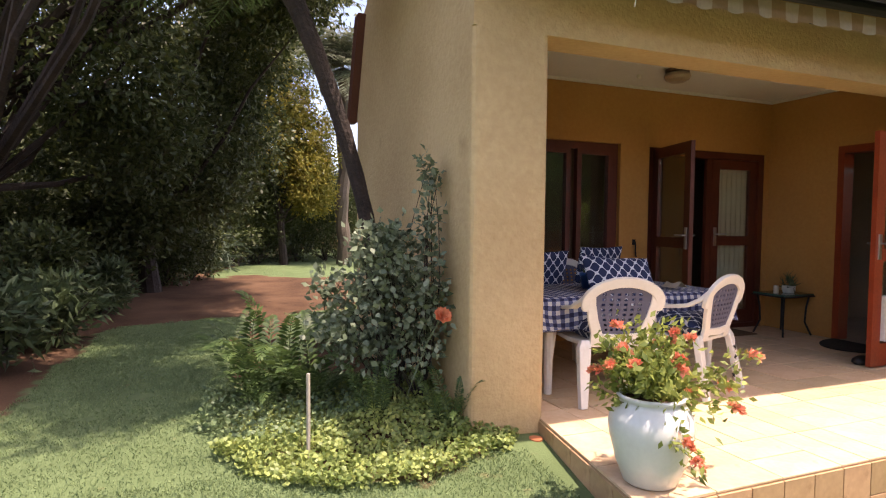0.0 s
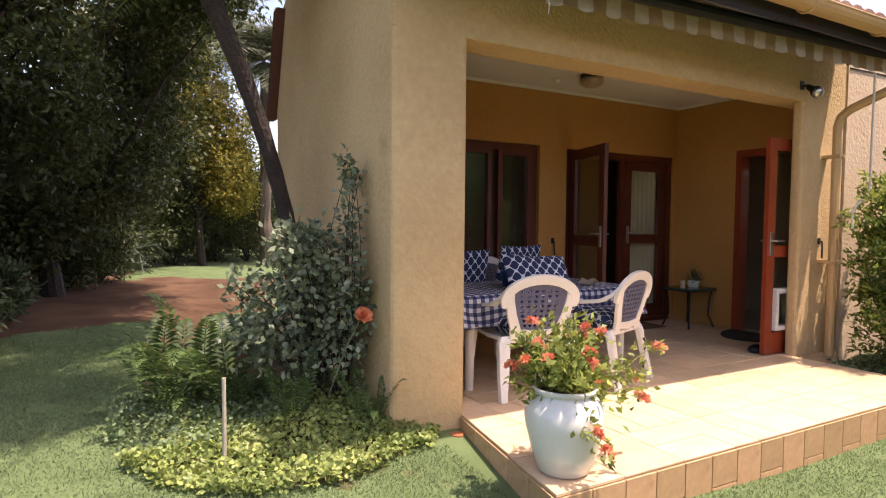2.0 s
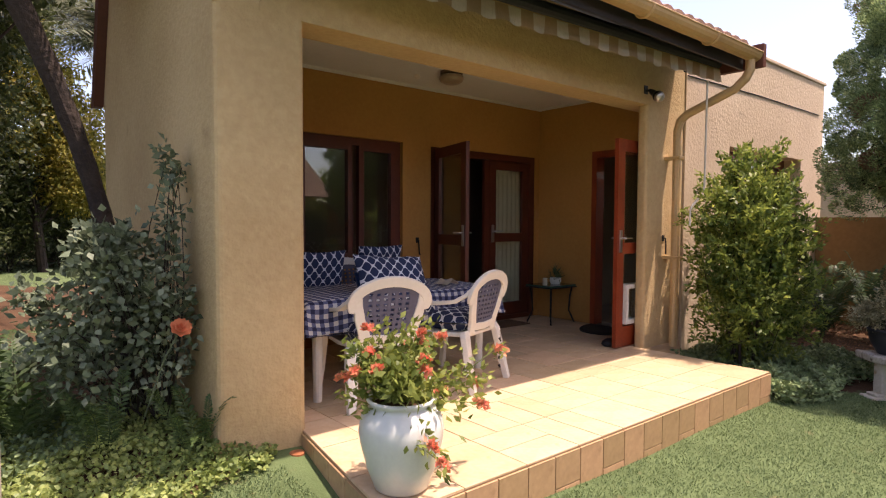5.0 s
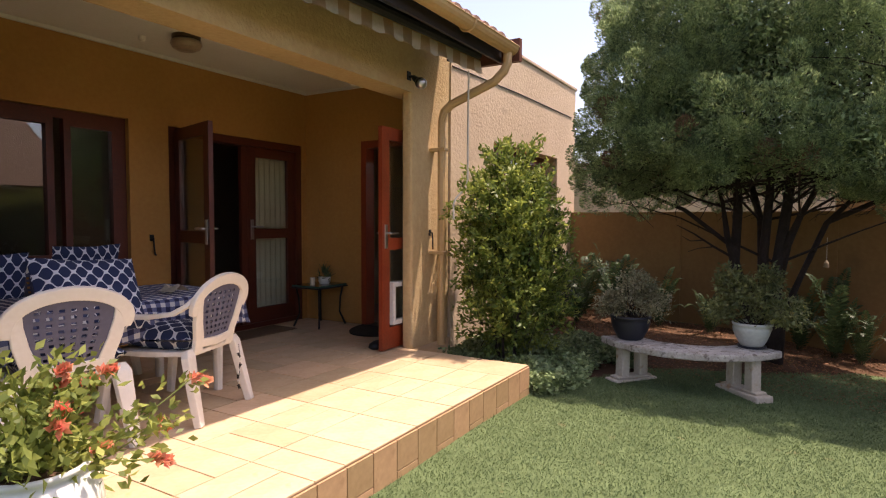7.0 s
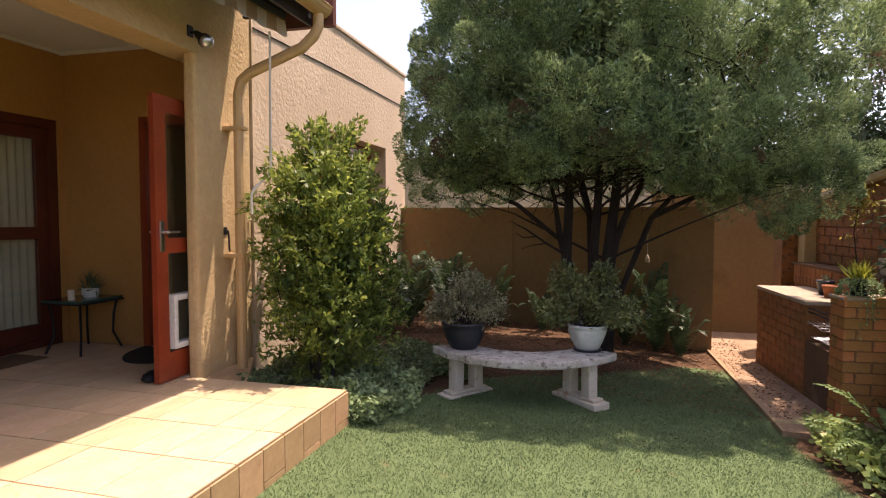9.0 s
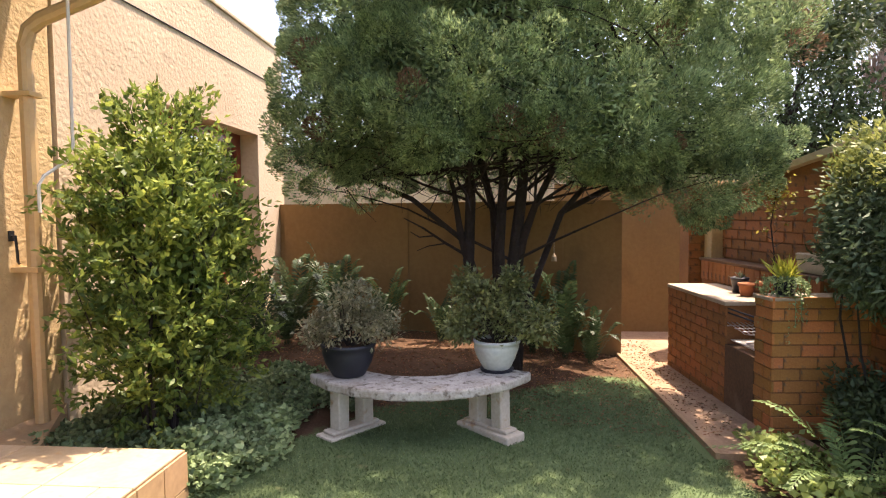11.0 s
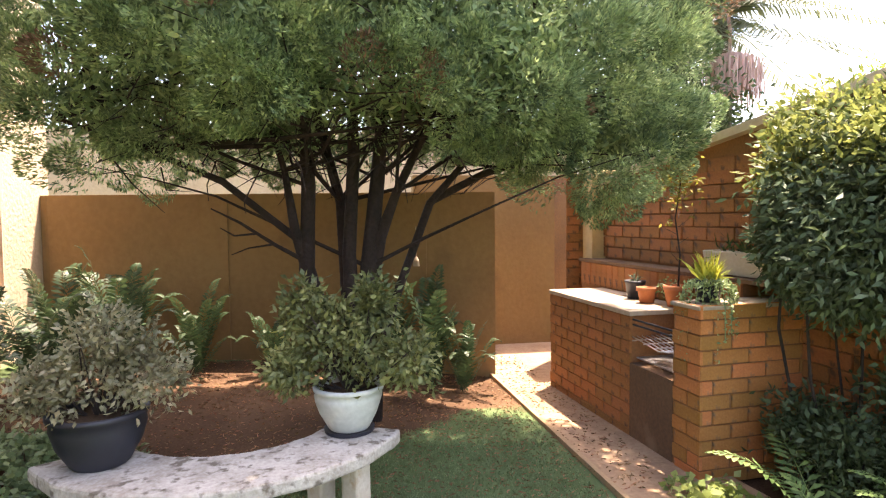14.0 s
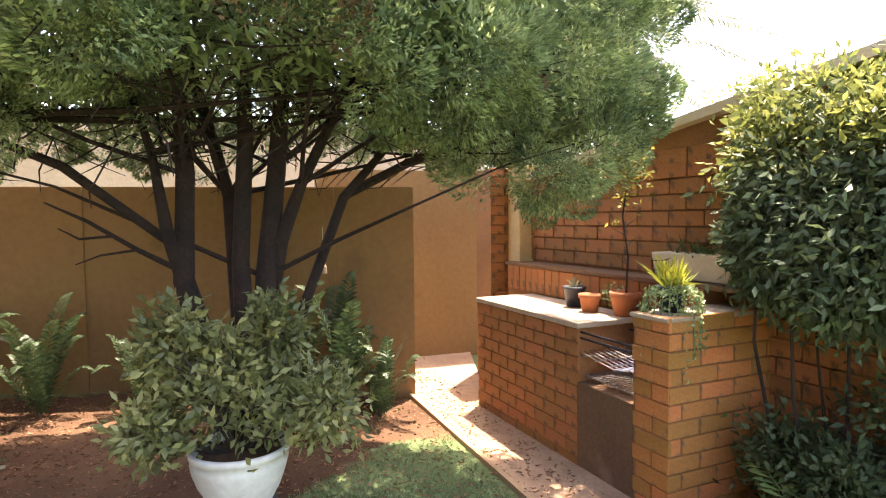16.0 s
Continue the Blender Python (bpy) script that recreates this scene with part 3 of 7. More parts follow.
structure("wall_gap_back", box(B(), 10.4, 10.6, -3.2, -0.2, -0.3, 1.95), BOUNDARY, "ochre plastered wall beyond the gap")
structure("wall_yellow_pier", box(B(), 9.02, 9.248, -2.04, -1.75, -0.3, 1.9, 0.01), PLASTER, "ochre plaster pier between brick walls")

structure("wall_neighbour", box(B(), 12.6, 12.8, -3.0, 12.0, -0.4, 2.75), PLASTER_PALE, "pale plain wall of the neighbouring house beyond the boundary")

# distant boundary behind the camera and around, with the neighbour's roof
bm = B()
box(bm, -9.0, 14.0, -8.2, -8.0, -0.4, 2.2), box(bm, 14.0, 14.2, -8.2, 3.0, -0.4, 2.2)
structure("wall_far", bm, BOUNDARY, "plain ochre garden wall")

# ---- patio paving, tile by tile ----
rt = random.Random(3)
pf = structure("floor", prism(B(), [(1.315, 2.205), (5.19, 2.205), (5.19, 3.0), (5.90, 3.39), (5.95, 5.47), (1.27, 5.47), (1.27, 3.64), (1.515, 3.64), (1.505, 3.38)], -0.3, SLAB - 0.006), GROUT, "patio floor of cream clay tiles")


def tile_mesh(w, d, h):
    return mesh_of(box(B(), -w / 2, w / 2, -d / 2, d / 2, -h, 0, 0.003), TILE)


tiles = {}


def lay(x0, x1, y0, y1, z=None):
    w, d = round(x1 - x0 - 0.006, 3), round(y1 - y0 - 0.006, 3)
    if w < 0.03 or d < 0.03:
        return
    if (w, d) not in tiles:
        tiles[w, d] = tile_mesh(w, d, 0.012)
    o = new("tile", tiles[w, d])
    o.parent = pf
    o.matrix_basis = pose((x0 + x1) / 2, (y0 + y1) / 2, SLAB + rt.uniform(-0.0008, 0.0012), rt.uniform(-0.1, 0.1), rt.uniform(-0.1, 0.1))


CELL = 0.43
for i in range(11):
    for j in range(8):
        x0, y0 = 1.31 + i * CELL, 2.2 + j * CELL
        x1, y1 = min(x0 + CELL, 5.96), min(y0 + CELL, 5.45)
        if y0 < 3.38 and x0 > 5.1:
            continue
        if y0 < 3.38:
            x1 = min(x1, 5.195)
        if i == 0 and y0 < 3.38:
            edge = [(1.312 + 0.166 * (v - 2.2), v) for v in (y0 + 0.003, y1 - 0.003)]
            o = part("tile", prism(B(), [edge[0], (x1 - 0.003, y0 + 0.003), (x1 - 0.003, y1 - 0.003), edge[1]], SLAB - 0.012, SLAB + 0.0005), TILE, pf)
            continue
        if i == 0:
            x0 = 1.53
        if x1 - x0 < 0.05:
            continue
        k = rt.random()
        if k < 0.34 and x1 - x0 > 0.3:
            m = x0 + CELL / 2
            lay(x0, m, y0, y1), lay(m, x1, y0, y1)
        elif k < 0.72 and y1 - y0 > 0.3:
            m = y0 + CELL * (0.5 if k < 0.55 else 0.36)
            lay(x0, x1, y0, m), lay(x0, x1, m, y1)
        else:
            lay(x0, x1, y0, y1)
RISER = mat("tan_riser_tile", (0.47, 0.3, 0.16), (0.36, 0.22, 0.115), big=4, fine=30, rough=0.55, bump=0.06, rand=0.14, stain=(0.27, 0.15, 0.075), stain_at=0.6)
risers = {}


def rise(x, y, z0, z1, w, turn=0.0):
    key = (round(w, 3), round(z1 - z0, 3))
    if key not in risers:
        risers[key] = mesh_of(box(B(), -w / 2 + 0.003, w / 2 - 0.003, -0.012, 0, 0, z1 - z0 - 0.006, 0.0025), RISER)
    o = new("riser_tile", risers[key])
    o.parent, o.matrix_basis = pf, pose(x, y, z0, 0, 0, turn)


n = 18
w = (5.195 - 1.31) / n
for k in range(n):
    x = 1.31 + (k + 0.5) * w
    if k % 2 == 0 or k == 0:
        rise(x, 2.205, 0.02, SLAB - 0.012, w)
    else:
        rise(x, 2.205, 0.02, 0.165, w), rise(x, 2.205, 0.165, SLAB - 0.012, w)
for k in range(5):
    rise(1.312 + 0.195 * (k + 0.5) / 5, 2.205 + 1.175 * (k + 0.5) / 5, 0.03, SLAB - 0.012, 0.237, -99.4)
for k in range(4):
    rise(5.192, 2.3 + 0.19 * k + 0.01, 0.02, SLAB - 0.012, 0.19, 90)

# ---- brickwork of the barbecue ----
def brick_mesh(l, h, d, material):
    return mesh_of(box(B(), -l / 2, l / 2, -d, 0, -h / 2, h / 2, 0.004), material)


rb = random.Random(7)
bricks = {}


def brickwork(parent, origin, turn, length, z0, z1, material, course=0.086, size=0.225, hole=None):
    """A face of bricks in stretcher bond: from origin along turn (degrees), standing proud of the core."""
    rows = int(round((z1 - z0) / course))
    m = Matrix.Translation(origin) @ Matrix.Rotation(radians(turn), 4, "Z")
    for r in range(rows):
        x = 0.0 if r % 2 == 0 else -size / 2 - 0.005
        while x < length - 0.02:
            a, b = max(x, 0.0), min(x + size, length)
            x += size + 0.01
            zc = z0 + (r + 0.5) * course
            if b - a < 0.035 or (hole and hole(0.5 * (a + b), zc)):
                continue
            key = (round(b - a, 2), material.name, course)
            if key not in bricks:
                bricks[key] = brick_mesh(key[0], course - 0.009, 0.02, material)
            o = new("brick", bricks[key])
            o.parent = parent
            o.matrix_basis = m @ pose((a + b) / 2, rb.uniform(-0.003, 0.004), zc - origin[2], rb.uniform(-0.8, 0.8), 0, rb.uniform(-0.8, 0.8))


braai = thing("brick_barbecue", 6.66, -1.34, -0.08, "orange face-brick garden barbecue with a sooty open grill bay", "barbecue", rz=4.2)
# own frame: x along the front to the far end, y towards the viewer
part("main_block", box(B(), 0.72, 1.98, -0.5, -0.009, 0, 0.86), MORTAR, braai)
part("near_pier", box(B(), 0.009, 0.25, -0.78, -0.009, 0, 1.0), MORTAR, braai)
part("grill_base", box(B(), 0.25, 0.72, -0.5, -0.004, 0, 0.54), CEMENT, braai, "soot-stained plastered front below the grill")
part("bay_back", box(B(), 0.25, 0.72, -0.515, -0.5, 0, 0.95), CEMENT, braai)
part("countertop", box(B(), 0.70, 2.0, -0.515, 0.012, 0.86, 0.895, 0.006), COUNTER, braai, "pale cement counter littered with leaf dust")
part("pier_top", box(B(), 0.0, 0.262, -0.8, 0.012, 1.0, 1.025, 0.006), COUNTER, braai)
bm = B()
for k in range(9):
    tube(bm, [(0.26, -0.06 - 0.05 * k, 0.57), (0.71, -0.06 - 0.05 * k, 0.57)], 0.005, 5)
for k in range(14):
    tube(bm, [(0.275 + 0.032 * k, -0.04, 0.58), (0.275 + 0.032 * k, -0.47, 0.58)], 0.004, 5)
part("lower_grid", bm, METAL, braai, "steel mesh grid on the grill floor")["kind"] = "stuff"
for ry, rz in ((-0.03, 0.835), (-0.03, 0.8), (-0.4, 0.82)):
    part("support_rod", tube(B(), [(0.25, ry, rz), (0.72, ry, rz)], 0.007, 6), IRON, braai)
bm = B()
for k in range(12):
    y = -0.03 - 0.036 * k
    tube(bm, [(0.26, y, 0.70), (0.4, y + 0.02, 0.685), (0.55, y, 0.695), (0.71, y + 0.01, 0.72)], 0.0045, 5)
for k in range(4):
    tube(bm, [(0.29 + 0.13 * k, 0.0, 0.70), (0.29 + 0.13 * k, -0.45, 0.70)], 0.005, 5)
part("folding_grid", bm, METAL, braai, "bent wire folding grid")["kind"] = "stuff"

F = pose(6.66, -1.34, 0, 0, 0, 4.2)


def slanted(outline, y0, y1):
    """A wall in the barbecue's frame over an outline of (x, z)."""
    bm = B()
    lo, hi = [bm.verts.new((x, y0, z)) for x, z in outline], [bm.verts.new((x, y1, z)) for x, z in outline]
    bm.faces.new(lo), bm.faces.new(hi[::-1])
    for i in range(len(lo)):
        j = (i + 1) % len(lo)
        bm.faces.new((lo[i], hi[i], hi[j], lo[j]))
    bmesh.ops.recalc_face_normals(bm, faces=bm.faces)
    bm.transform(F)
    return bm


TOP = [(2.45, 1.74), (-1.2, 2.2)]
bw = structure("wall_brick_back", slanted([(-1.2, -0.3), (2.45, -0.3), *TOP], -0.95, -0.72), MORTAR, "orange face-brick wall behind the barbecue")
structure("wall_brick_coping", slanted([(2.5, 1.735), (-1.25, 2.205), (-1.25, 2.26), (2.5, 1.795)], -1.0, -0.64), PLASTER_PALE, "pale sloping coping on the brick wall")
bp = structure("wall_brick_pier", box(B(), 9.27, 9.6, -2.3, -1.59, -0.3, 1.88), MORTAR, "orange face-brick pier at the gap")
bl = structure("wall_brick_ledge", slanted([(0.28, -0.3), (2.4, -0.3), (2.4, 1.03), (0.28, 1.03)], -0.72, -0.52), MORTAR, "stepped brick ledge behind the counter")
structure("trim_ledge_top", slanted([(-0.1, 1.03), (2.42, 1.03), (2.42, 1.055), (-0.1, 1.055)], -0.72, -0.49), CEMENT, "weathered ledge top")

# ---- path to the gap ----
pv = structure("pavement", prism(B(), [(6.3, -0.86), (9.3, -0.78), (10.9, -0.74), (10.9, -2.0), (8.7, -1.3), (6.3, -1.6)], -0.3, -0.04), PATH, "dusty red paved path beside the barbecue")
structure("trim_path_edge", prism(B(), [(6.28, -0.86), (9.32, -0.78), (9.32, -0.75), (6.28, -0.83)], -0.3, -0.028), GROUT, "narrow brick edging of the path")

# ---- curved garden bench ----
def make_bench():
    b = thing("garden_bench", 6.317, 1.125, 0.045, "curved grey cast-stone garden bench on two white legs", "bench", rz=5.1)
    cx, cy, R, half = 0.5, 0.0, 0.7, radians(61)
    bm = B()
    n = 22
    top, bot = [], []
    for k in range(n + 1):
        a = math.pi - half + 2 * half * k / n
        for r, ring in ((R - 0.18, 0), (R + 0.187, 1)):
            jig = 0.005 * math.sin(k * 2.1 + r)
            top.append(bm.verts.new((cx + (r + jig) * math.cos(a), cy + (r + jig) * math.sin(a), 0.405)))
            bot.append(bm.verts.new((cx + (r + jig) * math.cos(a), cy + (r + jig) * math.sin(a), 0.34)))
    for k in range(n):
        i = 2 * k
        bm.faces.new((top[i], top[i + 1], top[i + 3], top[i + 2])), bm.faces.new((bot[i + 2], bot[i + 3], bot[i + 1], bot[i]))
        bm.faces.new((top[i], top[i + 2], bot[i + 2], bot[i])), bm.faces.new((top[i + 3], top[i + 1], bot[i + 1], bot[i + 3]))
    bm.faces.new((top[0], bot[0], bot[1], top[1])), bm.faces.new((top[-1], bot[-1], bot[-2], top[-2]))
    bmesh.ops.recalc_face_normals(bm, faces=bm.faces)
    bmesh.ops.bevel(bm, geom=[e for e in bm.edges if e.calc_face_angle(0) > 0.8], offset=0.014, segments=2, affect="EDGES", profile=0.5)
    part("seat", bm, STONE, b, "lichen-stained grey stone slab")
    for s in (-1, 1):
        a = math.pi + s * half * 0.7
        m = Matrix.Translation((cx + R * math.cos(a), cy + R * math.sin(a), 0)) @ Matrix.Rotation(a - math.pi, 4, "Z")
        bm = B()
        box(bm, -0.24, 0.24, -0.09, 0.09, -0.04, 0.05, 0.012)
        box(bm, -0.2, 0.2, -0.06, 0.06, 0.05, 0.075, 0.01)
        bm.transform(m)
        foot = part("foot", bm, STONE_LEG, b)
        for x in (-0.1, 0.11):
            bm = B()
            box(bm, x - 0.045, x + 0.045, -0.05, 0.05, 0.07, 0.345, 0.01)
            for v in bm.verts:
                v.co.x += 0.18 * x * (0.2 - v.co.z)
            bm.transform(m)
            part("leg", bm, STONE_LEG, b)
    return b


make_bench()

# ---- planting ----
def stems(bm, rng, base, tips, r0, r1, sag=0.0, n=6, seg=5):
    for t in tips:
        b = Vector(base)
        t = Vector(t)
        k = Vector(rng.normal(size=3)) * 0.06 * (t - b).length
        pts = [b.lerp(t, s) + k * math.sin(math.pi * s) + Vector((0, 0, sag * math.sin(math.pi * s))) for s in (i / seg for i in range(seg + 1))]
        tube(bm, pts, [r0 + (r1 - r0) * i / seg for i in range(seg + 1)], n)


def foliage(rng, clumps, per, spread, length, width, droop=0.0, out=0.7, rnd=0.6):
    """Leaves in clumps: clumps is (n, 3) with their outward ways."""
    c, d = clumps
    n = len(c) * per
    base = np.repeat(c, per, 0) + rng.normal(size=(n, 3)) * spread
    way = out * np.repeat(d, per, 0) + rnd * rng.normal(size=(n, 3)) + np.array([0, 0, -droop])
    return blades(base, way, rng.uniform(0.7, 1.25, n) * length, rng.uniform(0.75, 1.2, n) * width, rng)


def shrub(name, at, lobes, per, clumps, leaf, spread, material, label, category, seed, stem=BARK, n_stems=7, stem_r=0.014, shell=0.6, droop=0.0, parent=None, gaps=0.0):
    """A shrub: stems from its base and leaves in uneven lobes (offset, radii)."""
    rng = np.random.default_rng(seed)
    s = thing(name, *at, label, category)
    soups, tips = [], []
    for off, rad in lobes:
        c, d = blob(rng, clumps, off, rad, shell)
        keep = c[:, 2] > 0.03
        if gaps:
            keep &= np.sin(c[:, 0] * 9 + 1) * np.sin(c[:, 1] * 8 + 2) * np.sin(c[:, 2] * 7) < 1 - gaps
        soups.append(foliage(rng, (c[keep], d[keep]), per, spread, *leaf, droop=droop))
        tips += [tuple(p) for p in c[:: max(1, len(c) // n_stems)][:n_stems]]
    bm = B()
    stems(bm, rng, (0, 0, -0.03), tips, stem_r, stem_r * 0.3)
    part("stem", bm, stem, s)["kind"] = "stuff"
    soup("leaves", np.concatenate(soups), 4, material, s)
    return s


def billows(rng, centres, ways, size, per, length, width, up=0.5):
    """Leaves over rounded clumps: each clump a blunt cone of short sprays that point outwards and up."""
    n = len(centres)
    way = unit(ways + np.array([0, 0, up]))
    u = unit(np.cross(way, rng.normal(size=way.shape)))
    w = np.cross(way, u)
    C, D, U, W, S = (np.repeat(q, per, 0) for q in (centres, way, u, w, np.reshape(size, (-1, 1))))
    m = n * per
    a = rng.uniform(0, 2 * np.pi, (m, 1))
    # lesser tufts stand round the clump, so that its outline is lobed
    knob = 1 + 0.22 * np.sin(3 * a + 5 * S * 20) * np.sin(2 * a + 11 * S)
    h = rng.uniform(0, 1, (m, 1)) ** 0.8
    r = np.sqrt(np.clip(1 - h ** 1.7, 0.02, 1)) * knob * rng.uniform(0.68, 1.06, (m, 1))
    side = U * np.cos(a) + W * np.sin(a)
    base = C + S * (side * r + D * (h * 1.7 - 0.5))
    out = unit(side * (1.1 - h) + D * (0.45 + h) + np.array([0, 0, 0.25]) + 0.42 * rng.normal(size=(m, 3)))
    return blades(base, out, rng.uniform(0.7, 1.3, m) * length, rng.uniform(0.7, 1.2, m) * width, rng, 0.25)


def cypress():
    rng = np.random.default_rng(11)
    x, y = 7.75, 0.5
    z = height(x, y).item()
    t = thing("cypress_tree", x, y, z, "spreading multi-stemmed green cypress tree by the wall", "tree")
    stems_ = [([(0.0, 0.14, -0.05), (-0.02, 0.2, 0.5), (-0.03, 0.35, 1.05), (-0.02, 0.33, 1.6), (0.0, 0.36, 2.3), (0.05, 0.45, 3.2)], 0.066),
              ([(-0.02, 0.02, -0.05), (-0.03, 0.05, 0.5), (-0.05, 0.07, 1.15), (-0.04, 0.03, 1.8), (-0.02, 0.04, 2.5), (0.02, 0.0, 3.6)], 0.056),
              ([(0.0, -0.06, -0.05), (0.0, -0.04, 0.5), (-0.02, -0.06, 1.05), (0.0, -0.13, 1.65), (0.02, -0.2, 2.4), (0.05, -0.35, 3.3)], 0.07),
              ([(0.02, -0.08, 0.9), (-0.03, -0.14, 1.25), (-0.06, -0.25, 1.55), (-0.08, -0.42, 1.9), (-0.1, -0.75, 2.6)], 0.042),
              ([(0.02, -0.1, -0.02), (-0.03, -0.12, 0.5), (-0.05, -0.28, 0.95), (-0.06, -0.48, 1.48), (-0.1, -0.8, 1.85), (-0.1, -1.3, 2.25)], 0.036),
              ([(-0.02, 0.33, 0.95), (-0.05, 0.42, 1.3), (-0.05, 0.48, 1.7), (-0.1, 0.62, 2.2)], 0.034),
              ([(-0.05, -0.5, 1.5), (-0.12, -0.85, 1.68), (-0.15, -1.3, 1.8), (-0.2, -1.75, 2.0)], 0.024),
              ([(-0.02, 0.35, 1.2), (-0.15, 0.85, 1.62), (-0.2, 1.3, 1.82), (-0.25, 1.75, 1.98)], 0.022),
              ([(0.15, 0.05, -0.05), (0.22, 0.08, 0.8), (0.28, 0.12, 1.5), (0.35, 0.3, 2.2), (0.4, 0.5, 3.0)], 0.05)]
    for pts, r in stems_:
        bm = B()
        k = len(pts) - 1
        tube(bm, pts, [r * (1.12 - 0.75 * i / k) + 0.004 * (i % 2) for i in range(k + 1)], 10)
        part("trunk", bm, BARK_RED, t, smooth=True)
    # a dead side shoot on the outer stem
    bm = B()
    tube(bm, [(-0.03, 0.36, 1.1), (-0.12, 0.55, 1.22), (-0.16, 0.75, 1.36), (-0.18, 0.92, 1.45)], [0.016, 0.012, 0.009, 0.004], 6)
    tube(bm, [(-0.14, 0.65, 1.29), (-0.2, 0.78, 1.28), (-0.22, 0.86, 1.33)], [0.008, 0.006, 0.003], 5)
    tube(bm, [(-0.12, 0.55, 1.22), (-0.18, 0.7, 1.2), (-0.2, 0.8, 1.16)], [0.008, 0.005, 0.003], 5)
    part("dead_shoot", bm, BARK_RED, t)
    lobes = [((0.1, 0.0, 2.75), (1.35, 1.7, 0.75)), ((-0.3, 1.1, 2.45), (1.05, 0.75, 0.62)), ((-0.2, -1.2, 2.35), (1.1, 0.95, 0.62)), ((-0.75, 0.1, 2.55), (0.85, 1.3, 0.6)),
             ((0.1, 0.1, 3.7), (1.45, 1.65, 0.9)), ((-0.3, -1.72, 2.0), (0.62, 0.5, 0.42)), ((-0.25, 1.55, 2.1), (0.6, 0.42, 0.32)), ((0.0, -0.6, 3.3), (1.45, 1.5, 0.85)), ((0, 0.75, 3.2), (1.4, 1.15, 0.8)),
             ((0.0, 0.1, 4.6), (1.0, 1.25, 0.9)), ((-0.85, -0.8, 2.3), (0.6, 0.65, 0.42)), ((-0.8, 0.95, 2.9), (0.65, 0.65, 0.55)), ((-0.2, -1.6, 2.95), (0.95, 0.75, 0.7)), ((-0.45, -1.5, 1.8), (0.55, 0.5, 0.3)), ((0.6, 0.2, 1.98), (0.55, 1.5, 0.24)), ((0.25, 1.35, 1.95), (0.7, 0.7, 0.28)), ((-0.75, 0.0, 2.1), (0.6, 1.0, 0.22)), ((-1.0, 0.6, 2.25), (0.45, 0.6, 0.3)), ((-1.0, -0.55, 2.2), (0.45, 0.6, 0.3)), ((0.5, 0.0, 2.3), (0.7, 1.3, 0.35)), ((0.0, 0.05, 5.4), (0.6, 0.7, 0.7)), ((-0.9, 0.2, 3.4), (0.6, 0.9, 0.6))]
    cs, ds, inner = [], [], []
    for off, rad in lobes:
        area = (rad[0] * rad[1] * rad[2]) ** (2 / 3)
        c, d = blob(rng, int(135 * area) + 8, off, tuple(1.03 * v for v in rad), 0.88)
        cs.append(c), ds.append(d)
        q, _ = blob(rng, int(5600 * area) + 60, off, tuple(0.84 * v for v in rad), 0.3)
        inner.append(q)
    c, d = np.concatenate(cs), np.concatenate(ds)
    # only the clumps on the outside of the whole crown, and some gaps low down
    deep = np.zeros(len(c), bool)
    for off, rad in lobes:
        deep |= (((c - np.array(off)) / np.array(rad)) ** 2).sum(1) < 0.62
    gap = (np.sin(c[:, 0] * 5 + 1) + np.sin(c[:, 1] * 4.3 + c[:, 2] * 2) + np.sin(c[:, 2] * 5.5)) > 1.9
    under = (d[:, 2] < -0.55) & (np.hypot(c[:, 0], c[:, 1]) < 0.95) & (rng.uniform(0, 1, len(c)) < 0.5)
    keep = ~deep & ~gap & ~under & (c[:, 2] > 1.5)
    c, d = c[keep], d[keep]
    size = rng.uniform(0.08, 0.2, len(c))
    dry = rng.uniform(0, 1, len(c)) < 0.05
    soup("crown", billows(rng, c[~dry], d[~dry], size[~dry], 540, 0.033, 0.0105), 4, CYPRESS, t)
    soup("dry_sprays", billows(rng, c[dry], d[dry], size[dry] * 0.7, 260, 0.036, 0.011), 4, mat("dry_cypress_spray", (0.22, 0.15, 0.08), (0.14, 0.085, 0.05), bump=0, island=0.4, trans=0.2), t, "browned dry sprays")
    q = np.concatenate(inner)
    q = q[(q[:, 2] > 1.8) & (np.hypot(q[:, 0] * 1.1, q[:, 1]) > 0.55 - 0.4 * (q[:, 2] > 2.5))]
    soup("inner_foliage", blades(q, rng.normal(size=q.shape) + np.array([0, 0, 0.3]), rng.uniform(0.05, 0.09, len(q)), rng.uniform(0.018, 0.03, len(q)), rng, 0.3), 4, CYPRESS, t)
    # limbs run from the stems to clumps, twigs hang bare below the crown
    bm = B()
    order = rng.permutation(len(c))[:70]
    for k in order:
        e = Vector(c[k])
        src = stems_[int(rng.integers(0, len(stems_)))][0]
        s = min((Vector(p) for p in src[2:]), key=lambda p: abs(p.z - (e.z - 0.55)))
        m = s.lerp(e, 0.5) + Vector((0, 0, rng.uniform(-0.05, 0.25))) + Vector(rng.normal(size=3)) * 0.1
        L = (e - s).length
        tube(bm, [s, s.lerp(m, 0.5) + Vector(rng.normal(size=3)) * 0.03, m, m.lerp(e, 0.5) + Vector(rng.normal(size=3)) * 0.04, e], [0.008 + 0.004 * L, 0.007 + 0.003 * L, 0.008, 0.005, 0.002], 5)
    part("branch", bm, BARK_RED, t)["kind"] = "stuff"
    bm = B()
